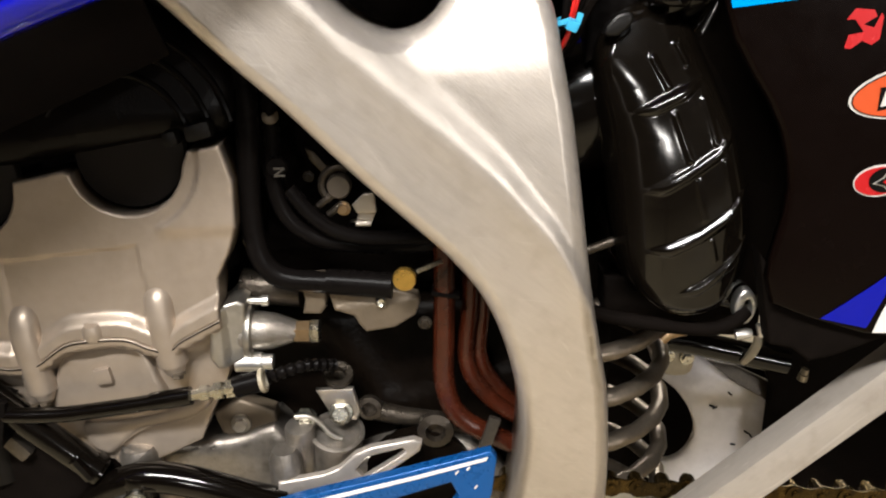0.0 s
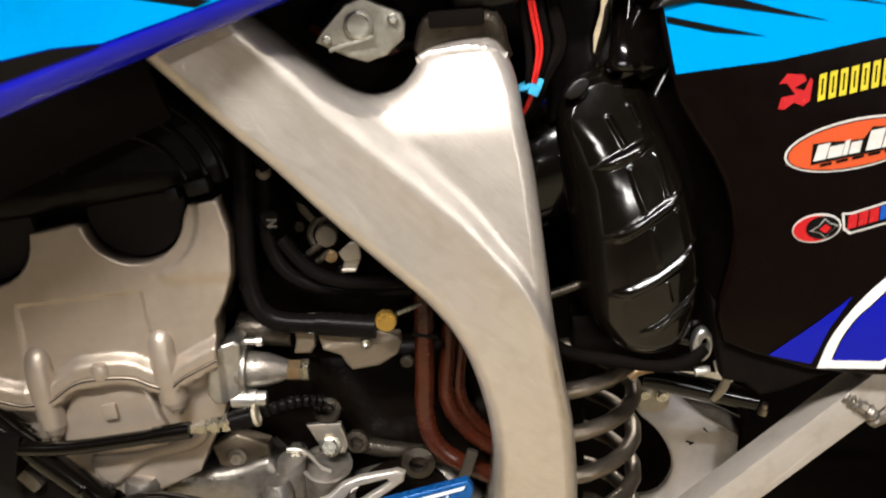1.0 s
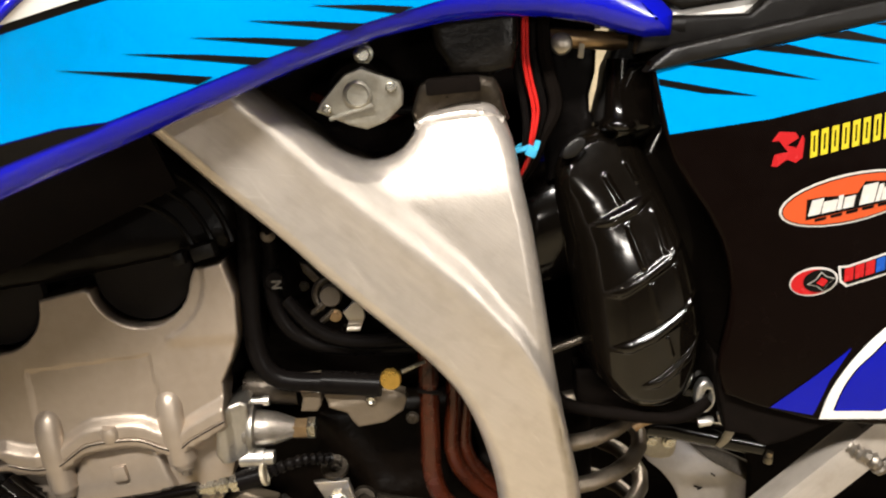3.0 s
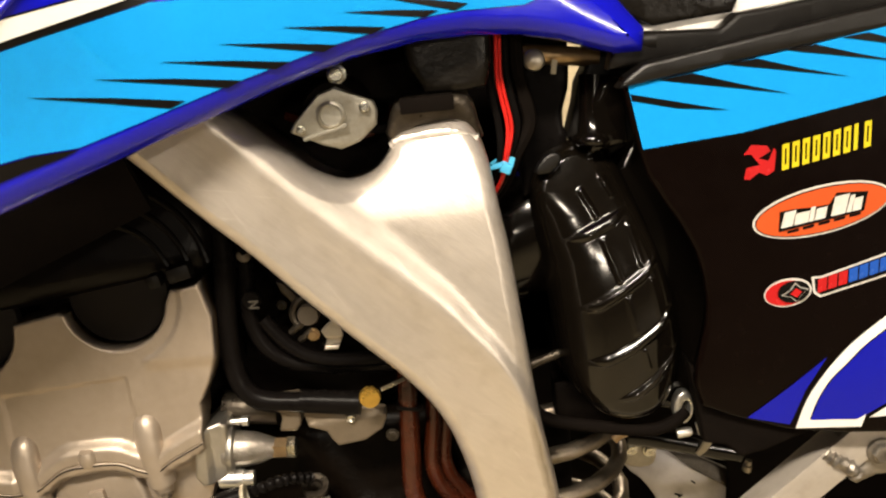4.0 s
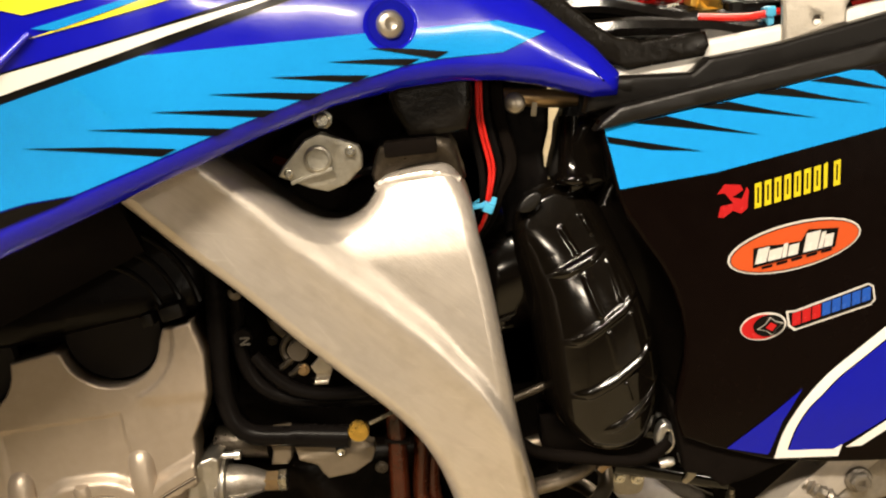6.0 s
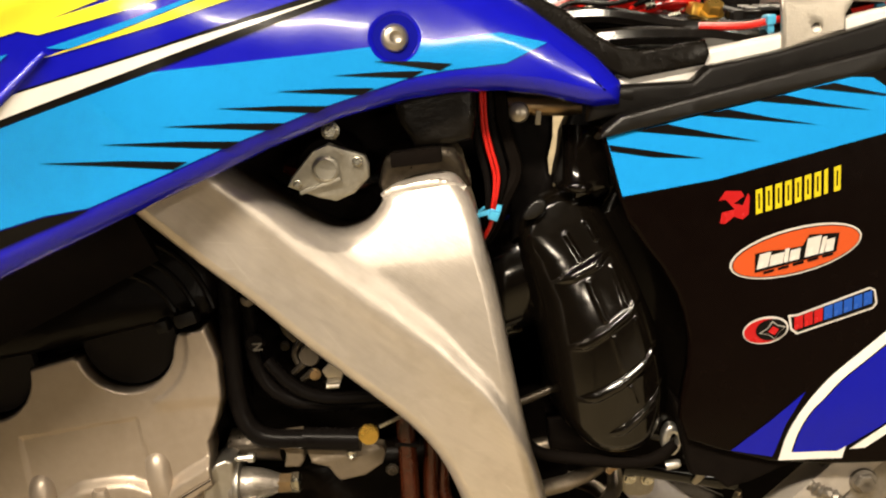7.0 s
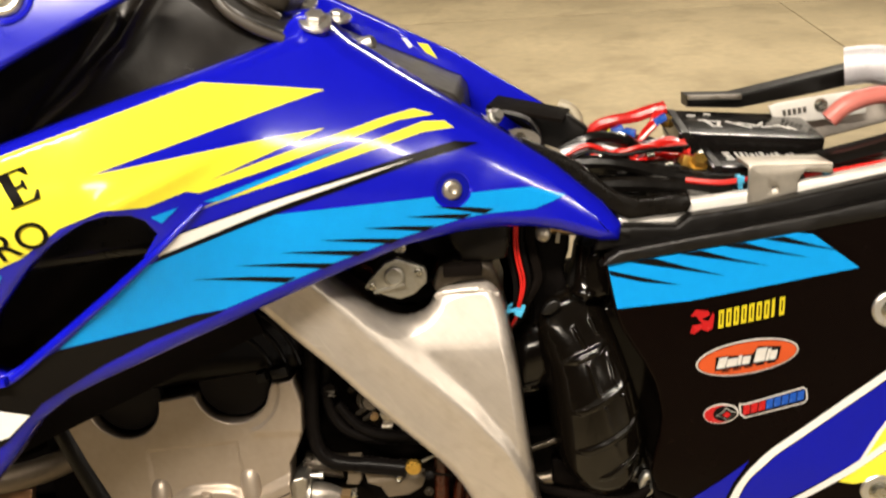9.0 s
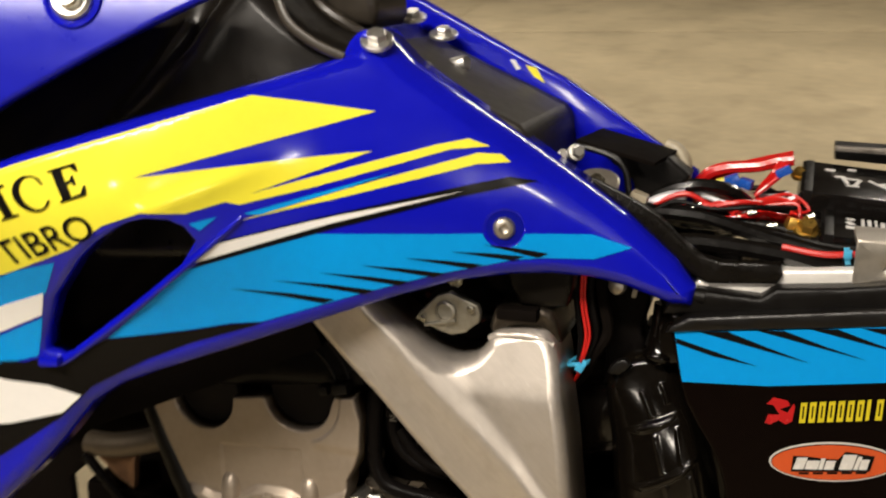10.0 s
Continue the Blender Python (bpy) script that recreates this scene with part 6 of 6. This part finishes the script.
part("tensioner_flange", plate_bm([(-0.1115, 0.7000), (-0.1085, 0.7250), (-0.1014, 0.7295), (-0.0945, 0.7310), (-0.0905, 0.7290), (-0.0920, 0.7090), (-0.0945, 0.6945), (-0.1008, 0.6925), (-0.1080, 0.6935)], lambda x, z: 0.552 + 0.25 * (x + 0.1115) + 0.0035 * ease((x + 0.1035) / 0.002), 0.03, 0.0016, cell=0.0022, smooth=1), MACHINED, tens, "pale machined mounting face", sharp=60)
part("tensioner_rim", lathe_bm([(0.0165, 0), (0.0172, 0.001), (0.0172, 0.0035), (0.0150, 0.004)], (-0.0935, 0.574, 0.7070), (1, 0, -0.045), 28), MACHINED, tens, "bright turned rim")
part("tensioner_nut", lathe_bm([(0.0068, 0), (0.0068, 0.009), (0.006, 0.0094)], (-0.0665, 0.574, 0.7052), (1, 0, -0.045), 6), BRASS, tens, "dull brass plug")
part("bolt", lathe_bm([(0.0070, 0), (0.0074, 0.001), (0.0074, 0.005), (0.0062, 0.0058)], (-0.0578, 0.574, 0.7050), (1, 0, -0.045), 6), ZINC, tens)
part("bolt", lathe_bm([(0.0056, 0), (0.0056, 0.015), (0.0046, 0.0155), (0.0046, 0.021), (0.0036, 0.0215)], (-0.1000, 0.564, 0.6920), (1, 0, -0.03), 16), ALU_BRIGHT, tens)
part("bolt", lathe_bm([(0.0022, 0), (0.0022, 0.010), (0.0032, 0.0102), (0.0032, 0.0140)], (-0.0935, 0.572, 0.7262), (1, 0, -0.02), 10), ALU_BRIGHT, tens)

# clutch lever and fixings
part("dark_bracket", plate_bm([(-0.122, 0.652), (-0.105, 0.66), (-0.085, 0.652), (-0.083, 0.635), (-0.1, 0.63), (-0.118, 0.638)], 0.579, 0.01, 0.002), TAN_METAL, bike, "oily dark bracket")
bolt((-0.1055, 0.577, 0.645), OUT, 0.0045, bike, BARE_STEEL, socket=True)
part("lever_boss", lathe_bm([(0.009, 0), (0.009, 0.034), (0.008, 0.036), (0.004, 0.0365)], (-0.071, 0.578, 0.612), (0.06, -0.25, 1), 18), ALU_CAST, bike, "small cast boss beside the lever")
part("lever_boss", lathe_bm([(0.0155, 0), (0.0155, 0.026), (0.0165, 0.0265), (0.0165, 0.0285), (0.0145, 0.029), (0.0135, 0.026), (0.004, 0.026)], (-0.051, 0.585, 0.612), (0.12, -0.35, 1), 24), ALU_CAST, bike, "cast aluminium lever boss with a bright rim")
part("lever_rim", tube_bm([(-0.0714, 0.571, 0.6518), (-0.0637, 0.571, 0.6515), (-0.0573, 0.571, 0.6474), (-0.0513, 0.571, 0.6396), (-0.0448, 0.572, 0.6355)], 0.0018, 10), MACHINED, bike, "bright worn rim of the lever boss")
bolt((-0.066, 0.575, 0.648), (0, -0.5, 0.9), 0.0055, bike)
holder = part("cable_holder", plate_bm([(-0.058, 0.668), (-0.036, 0.668), (-0.033, 0.65), (-0.036, 0.643), (-0.05, 0.645)], lambda x, z: 0.576 + 0.3 * (0.655 - z), 0.003, 0.0012), BARE_STEEL, bike, "zinc plated cable holder")
part("bolt", bolt_bm((-0.0445, 0.575, 0.6515), (0, -1, 0.3), 0.0055), ZINC, holder)
part("holder_eye", lathe_bm([(0.0075, 0), (0.009, 0.002), (0.0085, 0.005), (0.0045, 0.0045), (0.004, 0.001)], (-0.045, 0.58, 0.672), (0.1, -0.5, 0.8), 18), OILY_SHADED_CAST, bike, "oily cable end eye")
part("case_hole", lathe_bm([(0.0075, 0), (0.0075, 0.004), (0.0045, 0.005), (0.004, 0.001)], (-0.028, 0.583, 0.651), OUT, 16), OILY_SHADED_CAST, bike)
part("case_rib", tube_bm([(-0.03, 0.588, 0.647), (-0.012, 0.587, 0.642), (0.012, 0.59, 0.636), (0.03, 0.594, 0.625)], 0.006, 10, taper=lambda s: 1.1 - 0.4 * s), OILY_SHADED_CAST, bike)
part("case_boss", lathe_bm([(0.011, 0), (0.011, 0.006), (0.006, 0.008), (0.005, 0.002)], (0.011, 0.582, 0.636), OUT, 18), OILY_SHADED_CAST, bike)
part("lever", plate_bm([(-0.083, 0.610), (-0.081, 0.6195), (-0.055, 0.622), (-0.046, 0.625), (-0.036, 0.6335), (-0.026, 0.637), (-0.001, 0.6395), (0.0035, 0.637), (0.002, 0.6315), (-0.008, 0.625), (-0.03, 0.6125), (-0.045, 0.606), (-0.06, 0.604), (-0.06, 0.613)], lambda x, z: 0.556 + 0.12 * (x + 0.04), 0.004, 0.0012,
     [[(-0.036, 0.623), (-0.029, 0.631), (-0.008, 0.6345), (-0.0065, 0.632), (-0.012, 0.628), (-0.032, 0.617)]], 0.006), ALU, bike, "slotted pale aluminium clutch lever")
part("lever_post", tube_bm([(-0.07, 0.56, 0.614), (-0.07, 0.565, 0.585)], 0.006, 10, smooth=False), ALU_CAST, bike)
guard = part("sprocket_guard", plate_bm([(-0.11, 0.606), (-0.069, 0.6195), (0.0, 0.6355), (0.043, 0.646), (0.046, 0.641), (0.043, 0.62), (0.03, 0.575), (-0.11, 0.56)], 0.534, 0.006, 0.001, [[(-0.035, 0.6), (-0.02, 0.615), (0.02, 0.627), (0.024, 0.618), (0.012, 0.6), (-0.01, 0.59)]]), GUARD_BLUE, bike, "blue anodised sprocket guard with a white line")
decal("guard_line", [(-0.105, 0.6015), (-0.066, 0.6145), (0.0, 0.6300), (0.04, 0.6405), (0.0415, 0.643), (0.0, 0.6325), (-0.067, 0.617), (-0.106, 0.604)], 0.534, L1, WHITE, guard)
for x0, z0 in ((0.03, 0.636), (0.0235, 0.6335), (0.034, 0.624)):
    part("scratch", box_bm((x0, 0.5334, z0), (0.0025, 0.0006, 0.0008), (0, -50, 0), 0), WHITE, guard)
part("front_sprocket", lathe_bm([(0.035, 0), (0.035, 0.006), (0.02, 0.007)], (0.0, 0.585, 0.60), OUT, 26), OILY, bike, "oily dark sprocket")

# hoses and carburettor
part("coolant_hose", tube_bm([(0.022, 0.572, 0.79), (0.021, 0.572, 0.742), (0.019, 0.573, 0.7), (0.018, 0.574, 0.668), (0.027, 0.575, 0.645), (0.055, 0.576, 0.627), (0.085, 0.578, 0.614)], 0.0062, 12), HOSE_RED, bike, "brown-red silicone hose")
for dx, dy in ((0.014, 0.008), (0.022, 0.014)):
    part("coolant_hose", tube_bm([(0.024 + dx, 0.572 + dy, 0.79), (0.021 + dx, 0.574 + dy, 0.72), (0.017 + dx, 0.575 + dy, 0.68), (0.028 + dx, 0.577 + dy, 0.655), (0.055 + dx * 0.6, 0.576 + dy, 0.638), (0.078 + dx * 0.5, 0.578 + dy, 0.626)], 0.0052, 12), HOSE_RED, bike, "brown-red silicone hose")
part("hose_strap", box_bm((0.043, 0.564, 0.640), (0.007, 0.004, 0.022), (0, 20, 0), 0.001), STEEL_DARK, bike, "dark metal hose strap")
part("hose_ties", box_bm((0.021, 0.573, 0.727), (0.016, 0.014, 0.0025), (0, 10, 0), 0.0008), RUBBER, bike)
part("vent_hose", tube_bm([(-0.078, 0.575, 0.92), (-0.08, 0.573, 0.84), (-0.084, 0.572, 0.77), (-0.074, 0.57, 0.7425), (-0.045, 0.568, 0.737), (-0.03, 0.567, 0.736)], 0.0064, 12), RUBBER, bike, "black rubber vent hose")
part("vent_hose", tube_bm([(-0.066, 0.58, 0.88), (-0.07, 0.58, 0.82), (-0.07, 0.58, 0.785), (-0.058, 0.58, 0.764), (-0.03, 0.58, 0.755), (0.03, 0.582, 0.752)], 0.005, 10), RUBBER, bike, "black rubber vent hose")
part("vent_hose", tube_bm([(-0.062, 0.574, 0.79), (-0.045, 0.572, 0.77), (-0.02, 0.574, 0.76), (0.03, 0.58, 0.758)], 0.0045, 10), RUBBER, bike, "black rubber vent hose")
part("hose_sleeve", tube_bm([(-0.044, 0.567, 0.738), (-0.008, 0.564, 0.735)], 0.0074, 14, smooth=False), RUBBER, bike, "dark grey plastic sleeve")
part("gold_cap", lathe_bm([(0.0064, 0), (0.0064, 0.003), (0.0059, 0.004), (0.001, 0.004)], (0.0000, 0.549, 0.7450), OUT, 24), GOLD, bike, "round yellow-gold adjuster cap")
part("cap_pin", tube_bm([(0.006, 0.553, 0.747), (0.02, 0.56, 0.75)], 0.0016, 8, smooth=False), ZINC, bike)
part("heat_plate", plate_bm([(-0.0450, 0.7326), (-0.0253, 0.7353), (-0.0067, 0.7311), (0.0057, 0.7275), (0.0066, 0.7230), (0.0036, 0.7160), (-0.0080, 0.7090), (-0.0247, 0.7068), (-0.0280, 0.7110), (-0.0309, 0.7167), (-0.0417, 0.7206)], lambda x, z: 0.566 + 0.0012 * ease((z - 0.7255 - 0.08 * x) / 0.0015), 0.008, 0.0012, cell=0.002), TAN_METAL, bike, "dull tan metal heat plate")
part("plate_screw", lathe_bm([(0.0034, 0), (0.0034, 0.0016), (0.0022, 0.0026), (0.001, 0.0018)], (-0.0150, 0.5655, 0.7255), OUT, 14), ZINC, bike)
part("inlet_block", plate_bm([(-0.0605, 0.7354), (-0.0490, 0.7360), (-0.0462, 0.7300), (-0.0470, 0.7210), (-0.0500, 0.7170), (-0.0605, 0.7175), (-0.0585, 0.7260)], 0.570, 0.02, 0.002, smooth=1), TAN_METAL, bike, "tan inlet clamp block")
part("inlet_pipe", tube_bm([(-0.097, 0.590, 0.729), (-0.062, 0.586, 0.7265)], 0.0105, 14, smooth=False), OILY_SHADED_CAST, bike, "oily dark inlet stub")
bolt((0.0085, 0.572, 0.7085), OUT, 0.003, bike, OILY_SHADED_CAST, socket=True)
part("throttle_knob", lathe_bm([(0.0068, 0), (0.0068, 0.005), (0.0060, 0.0065), (0.001, 0.0065)], (-0.0345, 0.578, 0.7905), OUT, 22), DULL_BRONZE, bike, "dull grey-brown throttle shaft boss")
part("knob_collar", tube_bm([(-0.0345 + 0.0100 * math.cos(radians(a)), 0.577, 0.7905 + 0.0100 * math.sin(radians(a))) for a in range(60, 255, 15)], 0.0022, 8, smooth=False), OILY_SHADED_CAST, bike, "oily collar round the throttle shaft")
for off in (0.0, 0.0052):
    part("throttle_arm", tube_bm([(-0.0385 + off, 0.575, 0.7860 - off), (-0.0440 + off, 0.575, 0.7815 - off), (-0.0468 + off, 0.5755, 0.7795 - off)], 0.0020, 8), OILY_SHADED_CAST, bike, "oily throttle arm")
part("throttle_arm", plate_bm([(-0.052, 0.812), (-0.047, 0.810), (-0.037, 0.797), (-0.041, 0.7945), (-0.050, 0.805)], 0.577, 0.004, 0.001), OILY_SHADED_CAST, bike, "oily throttle arm")
bolt((-0.0330, 0.574, 0.7778), OUT, 0.0030, bike, BRASS)
part("silver_clip", plate_bm([(-0.0280, 0.7800), (-0.0215, 0.7860), (-0.0155, 0.7870), (-0.0148, 0.7760), (-0.0185, 0.7678), (-0.0270, 0.7680), (-0.0252, 0.7745)], lambda x, z: 0.572 + 0.0025 * ease((0.7755 - z) / 0.0015) - 0.0035 * ease((0.7715 - z) / 0.0015), 0.002, 0.0006, cell=0.0012), BARE_STEEL, bike, "bent bare steel clip")
part("sensor_body", lathe_bm([(0.0058, 0), (0.0058, 0.006), (0.0050, 0.007), (0.001, 0.007)], (-0.067, 0.577, 0.8035), OUT, 20), RUBBER, bike, "small black round sensor")
part("cream_plug", lathe_bm([(0.0046, 0), (0.0046, 0.004), (0.003, 0.005)], (-0.0695, 0.580, 0.829), (0.2, -1, 0.4), 14), TAN_METAL, bike)
part("tan_bushing", lathe_bm([(0.0062, 0), (0.0062, 0.006), (0.004, 0.007)], (-0.0870, 0.584, 0.7610), (0.3, -1, -0.2), 16), TAN_METAL, bike, "tan bushing behind the hose")
part("sensor_mark", box_bm((-0.0655, 0.5698, 0.8028), (0.0060, 0.0006, 0.0010), (0, 0, 0), 0), SENSOR_INK, bike)
part("sensor_mark", box_bm((-0.0655, 0.5698, 0.7988), (0.0060, 0.0006, 0.0010), (0, 0, 0), 0), SENSOR_INK, bike)
part("sensor_mark", box_bm((-0.0655, 0.5697, 0.8008), (0.0070, 0.0006, 0.0010), (0, -34, 0), 0), SENSOR_INK, bike)
for k in range(7):
    bolt((-0.055 + 0.013 * k + 0.004 * math.sin(k * 5), 0.6, 0.79 + 0.03 * math.sin(k * 2.3)), OUT, 0.0024, bike, OILY_SHADED_CAST)

# dark inner parts behind the visible ones, with added sheets black for shade
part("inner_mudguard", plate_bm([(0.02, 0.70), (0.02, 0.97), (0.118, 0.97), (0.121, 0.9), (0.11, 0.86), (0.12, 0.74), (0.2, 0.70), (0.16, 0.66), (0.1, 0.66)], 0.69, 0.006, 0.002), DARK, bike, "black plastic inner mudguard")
# Flat sheet whose black gives the shade round the carburettor
part("intake_shade_sheet", plate_bm([(-0.1, 0.70), (-0.1, 0.93), (0.05, 0.93), (0.05, 0.70)], 0.625, 0.05, 0.006), DARK, bike, "dark sheet added for the shade round carburettor and intake")
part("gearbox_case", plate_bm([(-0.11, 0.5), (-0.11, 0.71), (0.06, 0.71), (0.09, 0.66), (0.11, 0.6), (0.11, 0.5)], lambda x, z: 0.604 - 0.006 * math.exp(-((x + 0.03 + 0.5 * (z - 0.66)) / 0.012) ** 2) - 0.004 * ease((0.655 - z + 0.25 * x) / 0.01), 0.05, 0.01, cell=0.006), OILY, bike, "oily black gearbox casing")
# Added dark fill: keeps the bright floor out of the shade under the shroud
part("radiator", box_bm((-0.42, 0.66, 0.87), (0.34, 0.04, 0.30), (0, -12, 10), 0.004), DARK, bike, "dark block added as the far radiator to fill the shade under the shroud")
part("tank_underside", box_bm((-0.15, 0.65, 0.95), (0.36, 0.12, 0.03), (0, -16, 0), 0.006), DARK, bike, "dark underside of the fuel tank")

# what shows in front of the engine under the shroud
part("frame_downtube", tube_bm([(-0.318, 0.585, 0.84), (-0.296, 0.572, 0.785), (-0.27, 0.568, 0.72), (-0.255, 0.568, 0.68), (-0.25, 0.57, 0.62)], 0.0125, 14), SATIN_BLACK, bike, "black painted frame downtube")
part("exhaust_header", tube_bm([(-0.40, 0.60, 0.712), (-0.37, 0.60, 0.714), (-0.33, 0.61, 0.722), (-0.29, 0.62, 0.74)], 0.012, 14), TAN_METAL, bike, "heat-tanned exhaust header pipe")
part("brown_bracket", plate_bm([(-0.398, 0.697), (-0.352, 0.703), (-0.357, 0.668), (-0.374, 0.677)], 0.602, 0.006, 0.002), COPPER, bike, "brown heat-stained bracket")
part("front_hose", tube_bm([(-0.40, 0.59, 0.705), (-0.385, 0.592, 0.685), (-0.362, 0.594, 0.66), (-0.34, 0.6, 0.64)], 0.005, 10), RUBBER, bike)
part("header_shield", plate_bm([(-0.35, 0.62), (-0.345, 0.76), (-0.36, 0.79), (-0.27, 0.83), (-0.25, 0.7), (-0.25, 0.62)], 0.63, 0.01, 0.003), DARK, bike, "black shield behind the downtube")

# Added sheet standing for the shadow ahead of the engine
part("front_shade_sheet", plate_bm([(-0.65, 0.45), (-0.65, 0.95), (-0.33, 0.95), (-0.33, 0.62), (-0.42, 0.625), (-0.45, 0.662), (-0.495, 0.625), (-0.495, 0.45)], 0.665, 0.006, 0.002), DARK, bike, "black sheet added for the shade in front of the engine")

# paddock stand under the engine
stand = tagged(new("paddock_stand"), "black steel paddock stand under the engine", "stand")
stand.location = (-0.1, 0.58, 0)
PLACE[stand] = Vector((-0.1, 0.58, 0))
part("top", box_bm((-0.1, 0.58, 0.455), (0.34, 0.22, 0.02), (-9, 0, 0), 0.004), STEEL_DARK, stand)
for sx in (-1, 1):
    for sy in (-1, 1):
        part("leg", tube_bm([(-0.1 + sx * 0.15, 0.58 + sy * 0.09, 0.45 - sy * 0.015), (-0.1 + sx * 0.2, 0.58 + sy * 0.16, 0.0)], 0.014, 10, smooth=False), STEEL_DARK, stand)
